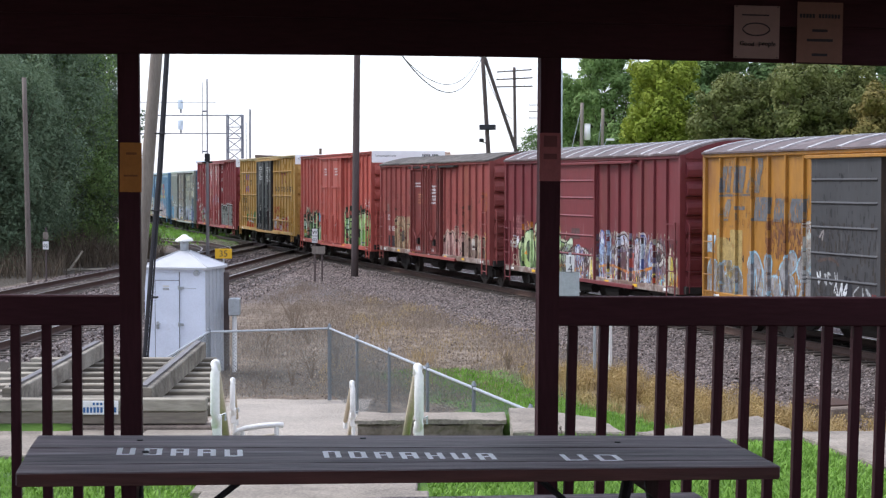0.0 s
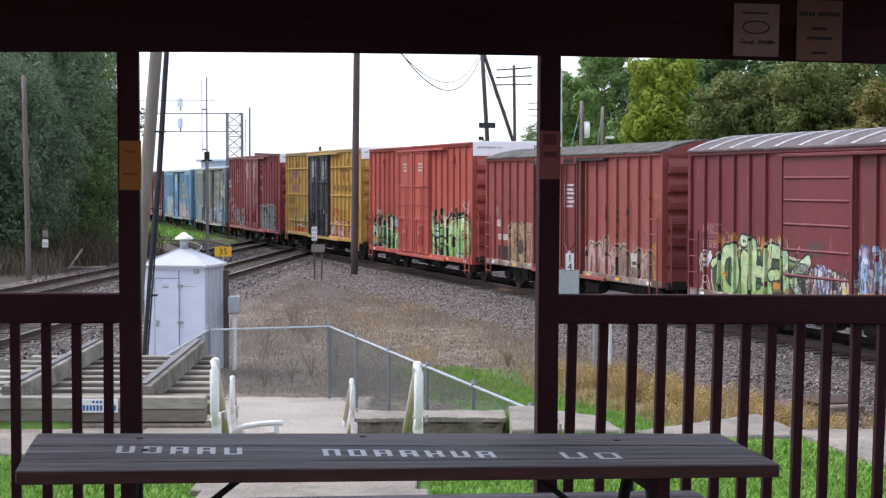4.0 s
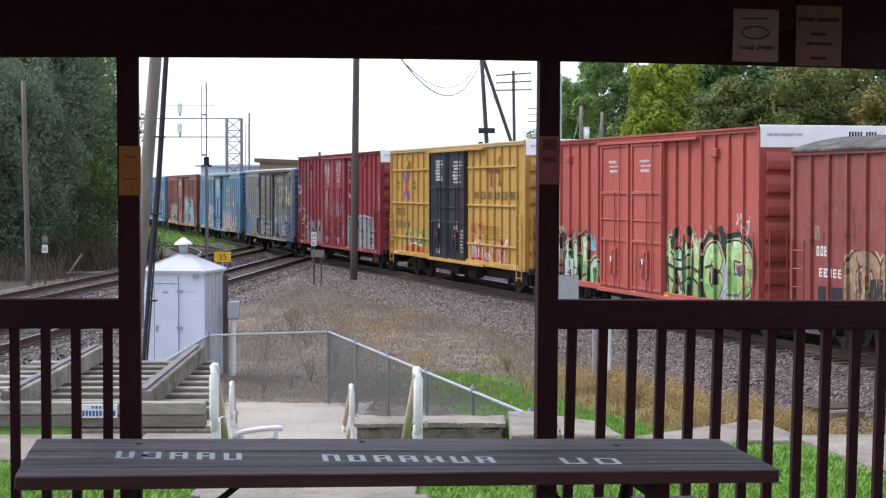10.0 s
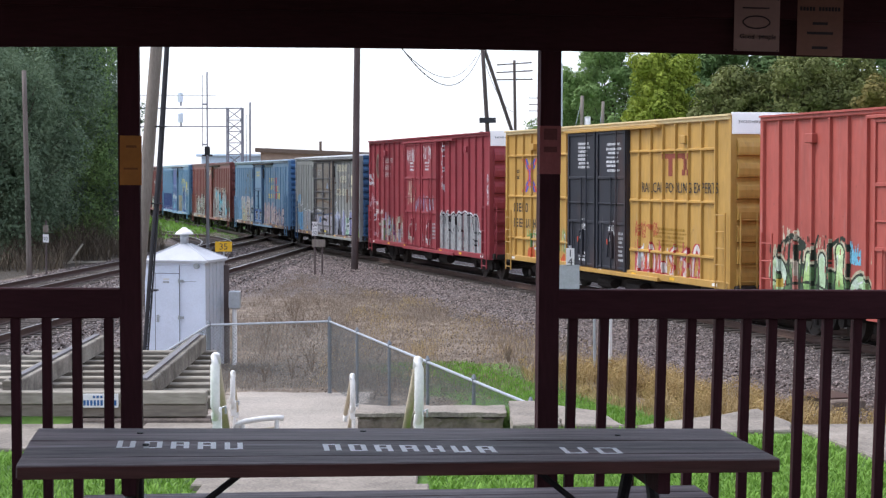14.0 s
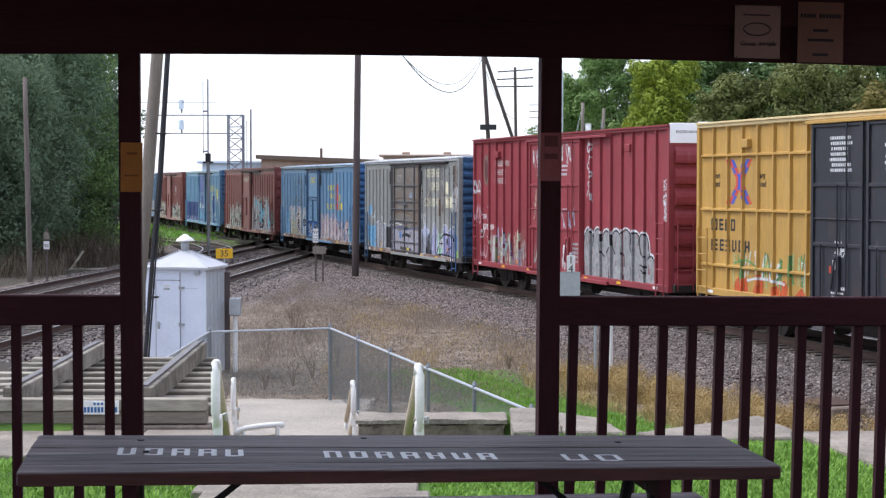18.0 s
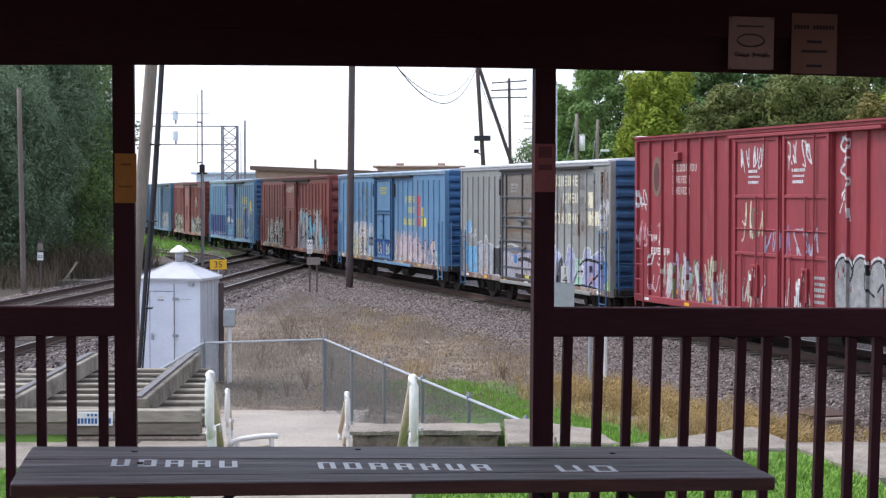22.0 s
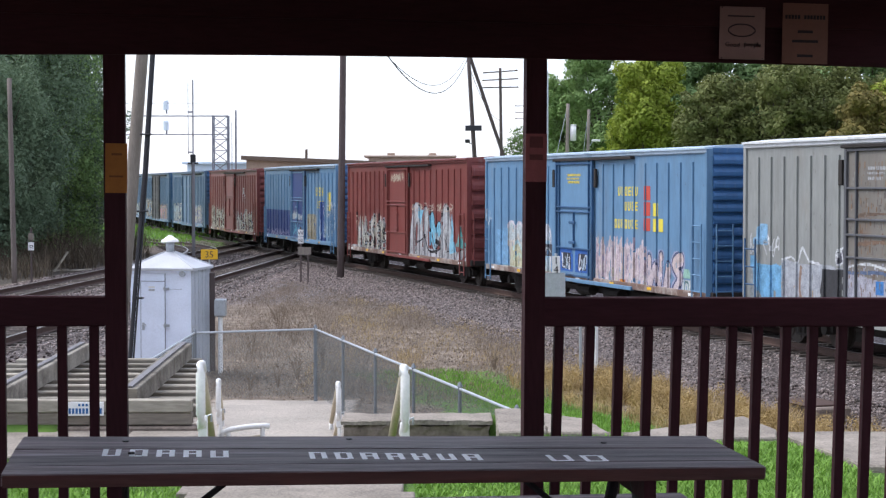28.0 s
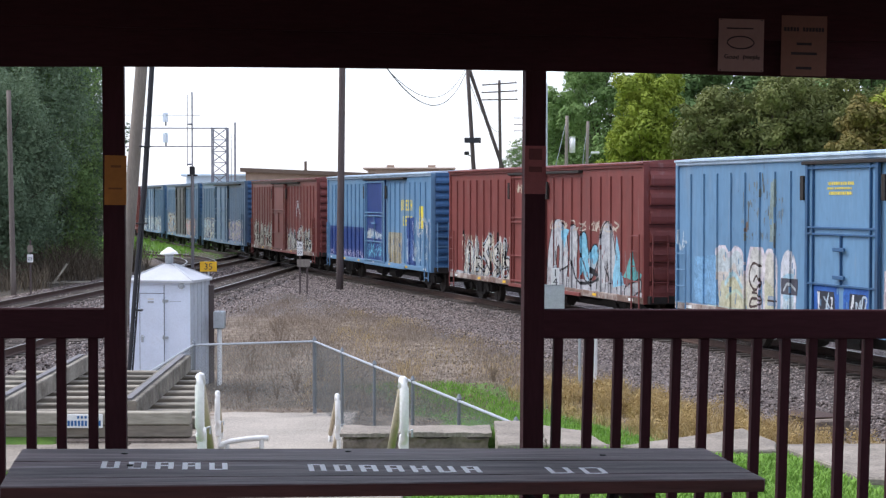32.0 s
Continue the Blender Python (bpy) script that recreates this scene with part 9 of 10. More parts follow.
def wire(name, label, a, b, sag, r=0.018):
    pts = []
    for i in range(25):
        w = i / 24
        pts.append((a[0] + (b[0] - a[0]) * w, a[1] + (b[1] - a[1]) * w, a[2] + (b[2] - a[2]) * w - sag * 4 * w * (1 - w)))
    return thing(name, label, "cable", shape=Shape().tube(pts, r, 5), material=M_WIRE)


wire("overhead_cable", "slack black overhead cable", (-1.58, 60.0, 8.3), (2.65, 118.0, 11.9), 1.95, 0.022)
wire("overhead_cable", "thin slack black overhead cable", (-1.58, 60.0, 8.2), (2.65, 118.0, 12.2), 1.65, 0.015)
wire("overhead_cable", "thin cable to the pole with crossarms", (2.8, 118.0, 11.2), (6.1, 150.0, 9.0), 0.8, 0.02)


def signal_bridge():
    b = thing("signal_bridge", "grey lattice signal bridge over the line", "signal bridge", pose(-18.9, 165, 0))
    top = 9.95
    for x in (-0.6, 0.75):
        for y in (-0.6, 0.6):
            part("leg", Shape().box(x - 0.06, x + 0.06, y - 0.06, y + 0.06, -0.3, top), M_MAST, b)
    n = 9
    for i in range(n):
        z0, z1 = 0.5 + (top - 0.6) * i / n, 0.5 + (top - 0.6) * (i + 1) / n
        part("lattice", Shape().tube([(-0.6, -0.6, z0), (0.75, -0.6, z1)], 0.045, 5).tube([(0.75, -0.6, z0), (-0.6, -0.6, z1)], 0.045, 5).tube([(-0.6, -0.6, z1), (0.75, -0.6, z1)], 0.045, 5), M_MAST, b)
    for z in (top - 0.05, top - 1.72):
        for y in (-0.6, 0.6):
            part("chord", Shape().box(-14, 0.8, y - 0.03, y + 0.03, z - 0.03, z + 0.03), M_MAST, b)
    part("handrail", Shape().tube([(-14, -0.6, top + 1.1), (-1.6, -0.6, top + 1.1)], 0.025, 5), M_MAST, b)
    part("ladder", Shape().tube([(1.15, -0.6, 0), (1.15, -0.6, top - 0.6)], 0.035, 5).tube([(1.45, -0.6, 0), (1.45, -0.6, top - 0.6)], 0.035, 5), M_MAST, b)
    part("mast", Shape().tube([(1.42, 0.3, 0), (1.42, 0.3, top + 0.5)], 0.08, 8), M_MAST, b)
    for z in (top + 0.9, top - 0.95):
        hd = part("signal_head", Shape().tube([(-4.85, -0.4, z + 0.4), (-4.85, -0.4, z + 0.55)], 0.24, 12, r_end=0.08).tube([(-4.85, -0.4, z - 0.42), (-4.85, -0.4, z + 0.4)], 0.26, 12), M_SHED, b, "pale signal head seen from behind")
        part("stem", Shape().tube([(-4.8, -0.4, z - 0.75), (-4.8, -0.4, z - 0.4)], 0.08, 8), M_MAST, hd)


M_MASTDARK = surface("grimy_mast_pipe", (0.23, 0.22, 0.23), rough=0.6, vary=0.2)
M_MAST = surface("weathered_mast_steel", (0.22, 0.22, 0.27), rough=0.6, vary=0.2)
signal_bridge()


def radio_mast():
    p = thing("signal_mast", "slim grey signal mast with a dark head", "signal mast", pose(-11.65, 90, 0))
    part("pipe", Shape().tube([(0, 0, -0.3), (0, 0, 5.0)], 0.085, 10), M_MASTDARK, p)
    part("upper_pipe", Shape().tube([(0, 0, 5.0), (0, 0, 8.85)], 0.036, 8), M_MAST, p)
    part("head", Shape().slab(-0.12, 0.12, -0.15, 0.15, 4.75, 5.15, 0.03).slab(-0.25, 0.25, -0.06, 0.06, 4.66, 4.75, 0.01), M_BLACK, p)
    part("side_rod", Shape().tube([(-0.24, 0, 5.15), (-0.24, 0, 8.7)], 0.02, 6), M_MAST, p)
    for z in (5.25, 7.25):
        part("bracket", Shape().tube([(-0.24, 0, z), (0, 0, z)], 0.045, 6), M_MAST, p)


radio_mast()


def board_sign(name, label, x, y, posts, plates, post_mat=None):
    s = thing(name, label, "sign", pose(x, y, -0.3))
    for px, r, h in posts:
        part("post", Shape().tube([(px, 0, -0.2), (px, 0, h)], r, 8), post_mat or M_GALV, s)
    for cx, z, w, h, mat, text, size in plates:
        pl = part("plate", Shape().slab(cx - w / 2, cx + w / 2, -0.055, -0.04, z - h / 2, z + h / 2, 0.003), mat, s)
        for line, dz in text:
            words(line, size, M_DARKPAINT, pl, pose(cx, -0.058, z + dz))
    return s


board_sign("yellow_sign", "yellow sign board with black figures", -7.24, 60.0, ((0, 0.03, 1.75),), ((0.0, 1.62, 0.56, 0.33, M_YELLOW, (("35", -0.1),), 0.3),))
board_sign("whistle_sign", "white sign plates on a thin post", -4.73, 67.5, ((0, 0.035, 2.35), (0.27, 0.03, 1.55)), ((0, 2.13, 0.21, 0.26, M_SIGN, (("W", -0.07),), 0.2), (0, 1.86, 0.21, 0.24, M_SIGN, (("02", -0.07),), 0.17), (0.14, 1.46, 0.5, 0.28, M_POLE, (), 0.1)), M_POLE_DARK)
board_sign("small_sign", "small white sign plates on a thin post", -14.9, 68.0, ((0, 0.035, 2.3),), ((0, 1.98, 0.2, 0.26, M_POLE, (), 0.2), (0, 1.62, 0.22, 0.3, M_SIGN, (("02", -0.07),), 0.17)), M_POLE_DARK)
board_sign("fraction_sign", "white fraction sign above a grey cabinet", 2.5, 35.0, ((0.0, 0.03, 2.6),), ((0, 2.38, 0.16, 0.34, M_SIGN, (("1", 0.01), ("4", -0.16)), 0.2), (-0.02, 1.98, 0.4, 0.5, M_GALV, (), 0.1)))
bl = thing("bollard", "short white steel post in the weeds", "bollard", pose(3.28, 35.0, -0.3), group="short posts", shape=Shape().tube([(0, 0, 0.05), (0, 0, 1.3)], 0.045, 10).tube([(0, 0, 0), (0, 0, 0.05)], 0.11, 12).tube([(0, 0, 0.16), (0, 0, 0.24)], 0.075, 12), material=M_SIGN)
thing("bollard", "thin grey steel post in the weeds", "bollard", pose(3.0, 35.2, -0.3), group="short posts", shape=Shape().tube([(0, 0, 0.0), (0, 0, 1.35)], 0.03, 8), material=M_GALV)
jb = thing("junction_box", "grey electrical box on a white post", "electrical box", pose(-4.27, 37.2, -0.38))
part("post", Shape().tube([(0, 0, 0), (0, 0, 1.35)], 0.05, 10), M_WHITE, jb)
part("box", Shape().slab(-0.11, 0.12, -0.12, 0.12, 1.3, 1.66, 0.02), M_GALV, jb)

ft = thing("concrete_footing", "weathered concrete footing with a dark steel plate", "footing", pose(6.55, 30.0, -0.3, 0, 0, 20))
part("block", Shape().slab(-0.33, 0.33, -0.45, 0.45, 0, 0.26, 0.03), M_CONC_DARK, ft)
part("plate", Shape().slab(-0.42, 0.36, -0.3, 0.7, 0.265, 0.29, 0.01), M_RAIL, ft, "dark rusty steel plate")
thing("timber_post", "brown square timber post beside the shed", "post", pose(-4.5, 37.6, -0.3, 0, 0, 10), shape=Shape().slab(-0.09, 0.07, -0.09, 0.09, 0, 2.1, 0.01), material=M_POLE_DARK)


for x, y, ln, turn, lean in ((-15.55, 76.6, 1.1, 20, -55), (-15.9, 76.2, 1.5, 5, -4), (-14.9, 76.9, 1.2, -8, -3)):
    thing("fallen_plank", "pale weathered plank lying by the trackside brush", "plank", pose(x, y, ground_height(x, y) + (0.4 if lean < -20 else 0.06), 0, lean, turn), group="fallen planks", shape=Shape().slab(-ln / 2, ln / 2, -0.12, 0.12, -0.03, 0.03, 0.006), material=M_TIMBER)


def bare_shrub(x, y, h, seed):
    """A leafless shrub of thin brown twigs."""
    b = thing("bare_shrub", "leafless brown shrub in the dry weeds", "shrub", pose(x, y, ground_height(x, y)), group="bare shrubs")
    pr = random.Random(seed)
    for i in range(9):
        a, sp = pr.uniform(0, 2 * pi), pr.uniform(0.1, 0.5) * h
        tip = Vector((cos(a) * sp, sin(a) * sp, h * pr.uniform(0.6, 1.0)))
        sh = Shape().tube([(0, 0, -0.05), tip * 0.5 + Vector((0, 0, 0.08)), tip], 0.008, 4, r_end=0.003)
        for j in range(4):
            q = pr.uniform(0.35, 0.9)
            sh.tube([tip * q, tip * q + Vector((pr.uniform(-0.2, 0.2), pr.uniform(-0.2, 0.2), pr.uniform(0.05, 0.25))) * h], 0.005, 3, r_end=0.002)
        part("stem", sh, M_BARKBROWN, b)


M_BARKBROWN = surface("dry_stem", (0.2, 0.15, 0.11), rough=0.9, vary=0.3)
for i, (x, y, h) in enumerate(((-2.9, 35.0, 0.5), (-2.6, 36.2, 0.62), (-3.4, 34.6, 0.4), (1.4, 37.5, 0.4), (-3.6, 44.0, 1.0), (-3.9, 40.0, 0.75), (-3.1, 42.0, 0.8), (-2.2, 38.0, 0.6))):
    bare_shrub(x, y, h, 300 + i)

# far buildings beyond the train
def building(name, label, x0, x1, y0, y1, h, wall, roof_h, roof_mat, windows=0):
    b = thing(name, label, "building")
    part("wall", Shape().box(x0, x1, y0, y1, -0.3, h), wall, b)
    part("roof", Shape().slab(x0 - 0.6, x1 + 0.4, y0 - 0.6, y1 + 0.4, h, h + roof_h, 0.05), roof_mat, b)
    return b


bb = thing("warehouse", "long low tan brick building with a brown roof edge", "building")
part("wall", Shape().prism([(-21.8, -0.3), (-6.5, -0.3), (-6.5, 6.0), (-21.8, 6.65)], 'y', 218, 232), M_BRICK, bb)
part("roof", Shape().prism([(-22.4, 6.66), (-6.2, 6.02), (-6.2, 6.5), (-22.4, 7.15)], 'y', 217.3, 232.4), M_ROOFDARK, bb)
part("vent", Shape().box(-15.0, -14.7, 222, 222.3, 6.8, 8.0), M_ROOFDARK, bb)
b3 = building("store_building", "low tan flat-roofed building with roof vents", -7.6, 3.4, 234, 250, 7.2, M_PALETAN, 0.25, M_PALETAN)
for x in (-5.2, 0.2):
    part("vent", Shape().slab(x, x + 1.0, 236, 237, 7.45, 7.8, 0.05), M_BRICK, b3)
building("annexe", "low pale building beyond the line", -30.0, -21.5, 226, 240, 6.2, M_PALEWALL, 0.3, M_PALEWALL)

# ------------------------------------------------------------------ vegetation
M_BARK = surface("grey_bark", (0.09, 0.07, 0.055), rough=0.9, vary=0.4, scale=6, fine=40, stretch=(2, 2, 0.3), bump=0.8)


def leaves_mesh(name, clumps, count, size, rnd, flat=1.0, shell=0.3):
    """Many small leaf blades scattered through the outer shells of clumps (centre, radius)."""
    weights = np.array([r ** 2 for _, r in clumps])
    pick = rnd.choice(len(clumps), count, p=weights / weights.sum())
    cs = np.array([c for c, _ in clumps])[pick]
    rs = np.array([r for _, r in clumps])[pick]
    d = rnd.normal(size=(count, 3))
    d /= np.linalg.norm(d, axis=1)[:, None]
    rad = rs * rnd.uniform(shell, 1.0, count) ** 0.4
    p = cs + d * rad[:, None] * np.array([1, 1, flat])
    nrm = d + np.array([0, 0, 0.35]) + 0.35 * rnd.normal(size=(count, 3))
    a = np.cross(nrm, rnd.normal(size=(count, 3)))
    a /= np.linalg.norm(a, axis=1)[:, None] + 1e-9
    b = np.cross(nrm, a)
    b /= np.linalg.norm(b, axis=1)[:, None] + 1e-9
    s = size * rnd.uniform(0.6, 1.4, count)[:, None]
    v = np.stack([p - a * s, p + b * s * 0.5, p + a * s, p - b * s * 0.5], 1).reshape(-1, 3)
    me = bpy.data.meshes.new(name)
    me.vertices.add(len(v))
    me.vertices.foreach_set("co", v.ravel())
    me.loops.add(len(v))
    me.loops.foreach_set("vertex_index", np.arange(len(v)))
    me.polygons.add(count)
    me.polygons.foreach_set("loop_start", np.arange(0, len(v), 4))
    me.polygons.foreach_set("loop_total", np.full(count, 4))
    me.update()
    return me


def tree(label, x, y, height, spread, low, leaf_mat, count, seed, size=0.16, clump=1.0, trunks=1, group="trees", flat=1.0, limbs=30, tufts=9):
    """A tapered trunk with limbs and a crown of leaf clumps."""
    t = thing("tree", label, "tree", pose(x, y, -0.35), group=group)
    rnd = np.random.RandomState(seed)
    pr = random.Random(seed)
    wood = Shape()
    clumps = []
    for k in range(trunks):
        bx, by = (0, 0) if trunks == 1 else (pr.uniform(-1, 1) * spread * 0.5, pr.uniform(-1, 1) * spread * 0.5)
        top = Vector((bx + pr.uniform(-0.5, 0.5), by + pr.uniform(-0.5, 0.5), height * 0.8))
        pts = [Vector((bx, by, 0)).lerp(top, q) + Vector((pr.uniform(-0.15, 0.15), pr.uniform(-0.15, 0.15), 0)) * (q > 0) for q in (0, 0.2, 0.4, 0.6, 0.8, 1.0)]
        wood.tube(pts, 0.02 * height + 0.04, 8, r_end=0.03)
        n = max(int(limbs / trunks), 8)
        for i in range(n):
            z = low + (height * 0.92 - low) * (i + pr.random()) / n
            w = spread * sqrt(max(1 - ((z - low) / (height - low) * 1.75 - 0.75) ** 2, 0.12)) * pr.uniform(0.6, 1.0)
            a = i * 2.4 + pr.uniform(-0.5, 0.5)
            c = Vector((bx + cos(a) * w, by + sin(a) * w, z))
            base = pts[0].lerp(top, max(min(z / height * 0.75, 0.95), 0.1))
            wood.tube([base, base.lerp(c, 0.5) + Vector((0, 0, 0.15)), c], 0.06, 5, r_end=0.015)
            # each limb ends in a mass of small tufts, thickest above
            mass = clump * pr.uniform(0.7, 1.15)
            for j in range(tufts):
                d = Vector((pr.gauss(0, 1), pr.gauss(0, 1), pr.gauss(0.35, 0.9))).normalized()
                r = mass * pr.uniform(0.26, 0.5)
                clumps.append((tuple(c + Vector((d.x, d.y, d.z * flat)) * mass * pr.uniform(0.55, 1.0)), r))
            clumps.append((tuple(c), mass * 0.6))
        for i in range(6):
            z = low + 0.6 + (height * 0.85 - low) * i / 5
            w = spread * sqrt(max(1 - ((z - low) / (height - low) * 1.75 - 0.75) ** 2, 0.15))
            clumps.append(((bx, by, z), max(w * 0.62, 0.4)))
    part("trunk", wood, M_BARK, t)
    me = leaves_mesh("crown", clumps, count, size, rnd, flat, 0.45)
    me.materials.append(leaf_mat)
    part("crown", me, leaf_mat, t)
    return t


L_WILLOW = leaf_material("grey_green_leaf", (0.105, 0.158, 0.098), (0.215, 0.29, 0.175), share=0.7, through_light=0.36)
L_GREEN = leaf_material("mid_green_leaf", (0.075, 0.135, 0.05), (0.20, 0.30, 0.115), share=0.5)
L_FRESH = leaf_material("fresh_green_leaf", (0.118, 0.20, 0.066), (0.28, 0.41, 0.15), share=0.6, through_light=0.3)
L_LIME = leaf_material("yellow_green_leaf", (0.14, 0.205, 0.026), (0.345, 0.405, 0.062), share=0.6)
L_OLIVE = leaf_material("olive_leaf", (0.082, 0.102, 0.035), (0.205, 0.225, 0.076), share=0.55)
L_RUST = leaf_material("turning_leaf", (0.12, 0.125, 0.04), (0.30, 0.23, 0.08), share=0.6, patch=1.0)

# thicket beyond the crossing line
for i, (x, y, h, s, m) in enumerate(((-19.6, 86, 14.5, 3.6, L_WILLOW), (-23.5, 84, 15.5, 4.0, L_WILLOW), (-21.0, 95, 16.0, 4.2, L_GREEN), (-26.5, 92, 15.0, 4.0, L_WILLOW), (-24.8, 103, 16.0, 4.4, L_GREEN),
                                     (-18.9, 78, 9.0, 2.4, L_WILLOW), (-21.6, 76, 10.5, 2.8, L_WILLOW), (-18.6, 92, 9.5, 1.9, L_WILLOW), (-29.5, 100, 15, 4.2, L_WILLOW), (-18.5, 89, 14.6, 1.5, L_FRESH))):
    tree("tall grey-green tree in the thicket", x, y, h, s, 2.6 if i < 5 else 1.8, m, 70000 if i in (0, 1, 5, 6, 7, 9) else 24000 if i == 2 else 12000, 40 + i, size=0.075 if i not in (2, 3, 4, 8) else 0.17, clump=1.5, trunks=2, group="thicket trees", flat=1.35, limbs=44, tufts=10)
# trees behind the train
for i, (x, y, h, s, m, lab) in enumerate(((10.9, 118, 13.6, 3.4, L_FRESH, "broad green tree behind the train"), (9.1, 124, 11.2, 2.0, L_FRESH, "broad green tree behind the train"), (12.85, 104, 11.6, 1.75, L_LIME, "yellow-green maple turning colour"), (12.2, 106, 8.4, 1.5, L_LIME, "yellow-green maple turning colour"),
                                          (17.6, 112, 13.2, 3.8, L_GREEN, "broad green tree behind the train"), (16.0, 99, 10.3, 2.3, L_OLIVE, "dusty olive-green tree behind the train"), (18.9, 98, 10.8, 2.9, L_OLIVE, "dusty olive-green tree behind the train"), (21.8, 100, 11.0, 3.4, L_OLIVE, "dusty olive-green tree behind the train"), (22.5, 112, 13.5, 4.0, L_GREEN, "broad green tree behind the train"),
                                          (25.2, 101, 9.8, 3.2, L_OLIVE, "dusty olive-green tree behind the train"), (23.2, 94, 9.3, 1.3, L_RUST, "tree with rusty turning leaves"), (24.8, 95, 10.2, 1.7, L_LIME, "yellow-green maple turning colour"), (28, 113, 14, 4, L_GREEN, "broad green tree behind the train"), (15.0, 117, 13.6, 2.6, L_GREEN, "broad green tree behind the train"), (7.96, 155, 9.4, 1.5, L_GREEN, "small dark tree beyond the line"))):
    tree(lab, x, y, h, s, 1.0, m, 6000 if i == 14 else 34000 if i in (4, 8, 12, 13) else 58000 if i < 2 else 40000, 70 + i, size=0.15 if i in (4, 8, 12, 13) else 0.108, clump=1.15 if i < 14 else 0.6, group="trees behind the train")


def far_woods():
    """A low belt of woods round the horizon."""
    rnd = np.random.RandomState(9)
    clumps = []
    for i in range(400):
        a = rnd.uniform(-pi, pi)
        r = rnd.uniform(420, 520)
        x, y = sin(a) * r, cos(a) * r
        if -0.45 < a < 0.45:
            continue
        clumps.append(((x, y, rnd.uniform(1, 7)), rnd.uniform(4, 9)))
    me = leaves_mesh("far_woods", clumps, 16000, 1.6, rnd)
    me.materials.append(L_GREEN)
    tagged(new("far_woods", me), "belt of woods on the horizon", "woods", kind="stuff")


far_woods()


def blades(name, label, count, area, height, width, mats, seed, keep, category="grass", lean=0.35):
    """Grass or weeds as thin bent blades; area: x0, x1, y0, y1."""
    rnd = np.random.RandomState(seed)
    pts = []
    while len(pts) < count:
        x, y = rnd.uniform(area[0], area[1]), rnd.uniform(area[2], area[3])
        k = keep(x, y)
        if k > 0 and rnd.rand() < k:
            pts.append((x, y, ground_height(x, y), k))
    p = np.array(pts)
    n = len(p)
    a = rnd.uniform(0, 2 * pi, n)
    h = height * rnd.uniform(0.45, 1.15, n) * np.clip(p[:, 3] * 1.2, 0.5, 1)
    dx, dy = np.cos(a), np.sin(a)
    ln = lean * h * rnd.uniform(0.2, 1.3, n)
    w = width * rnd.uniform(0.6, 1.4, n)
    b = p[:, :3]
    side = np.stack([-dy * w, dx * w, np.zeros(n)], 1)
    mid = b + np.stack([dx * ln * 0.35, dy * ln * 0.35, h * 0.6], 1)
    tip = b + np.stack([dx * ln, dy * ln, h], 1)
    v = np.stack([b - side, b + side, mid + side * 0.7, mid - side * 0.7, tip], 1).reshape(-1, 3)
    base = np.arange(n) * 5
    q = np.stack([base, base + 1, base + 2, base + 3], 1).ravel()
    t = np.stack([base + 3, base + 2, base + 4], 1).ravel()
    me = bpy.data.meshes.new(name)
    me.vertices.add(n * 5)
    me.vertices.foreach_set("co", v.ravel())
    me.loops.add(n * 7)
    me.loops.foreach_set("vertex_index", np.concatenate([q, t]))
    me.polygons.add(2 * n)
    me.polygons.foreach_set("loop_start", np.concatenate([np.arange(n) * 4, 4 * n + np.arange(n) * 3]))
    me.polygons.foreach_set("loop_total", np.concatenate([np.full(n, 4), np.full(n, 3)]))
    me.update()
    me.materials.append(mats)
    return tagged(new(name, me), label, category, kind="stuff")


L_GRASS = leaf_material("fresh_grass_blade", (0.085, 0.19, 0.022), (0.29, 0.49, 0.10), share=0.45, patch=4.0)
L_STRAW = leaf_material("dry_straw_blade", (0.30, 0.215, 0.11), (0.54, 0.42, 0.23))
L_GOLD = leaf_material("golden_straw_blade", (0.17, 0.115, 0.045), (0.62, 0.47, 0.24), share=0.4, patch=3.0)
L_BRUSH = leaf_material("dry_brush_stem", (0.06, 0.046, 0.034), (0.19, 0.155, 0.11))
L_BROWN = leaf_material("brown_weed_stem", (0.16, 0.125, 0.098), (0.38, 0.31, 0.24))

blades("lawn_grass", "short green lawn grass in front of the pavilion", 46000, (0.0, 6.0, 12.2, 18.2), 0.05, 0.0075, L_GRASS, 1, lambda x, y: 1.0 if y < (18.1 if x < 1.95 else 17.65 if x < 3.5 else 17.7 - 6.0 * (x - 3.58) if x < 3.9 else 15.55) else 0.0, lean=1.1)
blades("lawn_grass", "short green lawn grass beside the walk", 26000, (-6.5, 0.0, 12.2, 17.5), 0.05, 0.0075, L_GRASS, 2, lambda x, y: 1.0 if abs(x + 1.0 + 0.08 * (y - 14)) > 0.98 else 0.0, lean=1.1)
blades("mown_strip", "green grass strip below the old platform", 20000, (-1.2, 5.6, 20.5, 37.5), 0.075, 0.007, L_GRASS, 3,
       lambda x, y: 1.0 if (abs(x - 0.3 - (36 - y) * 0.33) < 0.8 if y > 27 else 0.6 < x < 3.4) else 0.0)
blades("dry_weeds", "tall dry straw-coloured weeds", 26000, (1.6, 8.5, 20.5, 36), 0.40, 0.0045, L_GOLD, 4,
       lambda x, y: max(0.0, noise.noise((x * 2.2, y * 1.1, 3)) * 1.7 + 0.5) * (1 - smooth(0.5, 1.9, abs(x - 3.0 - (35 - y) * 0.32))), lean=0.9)
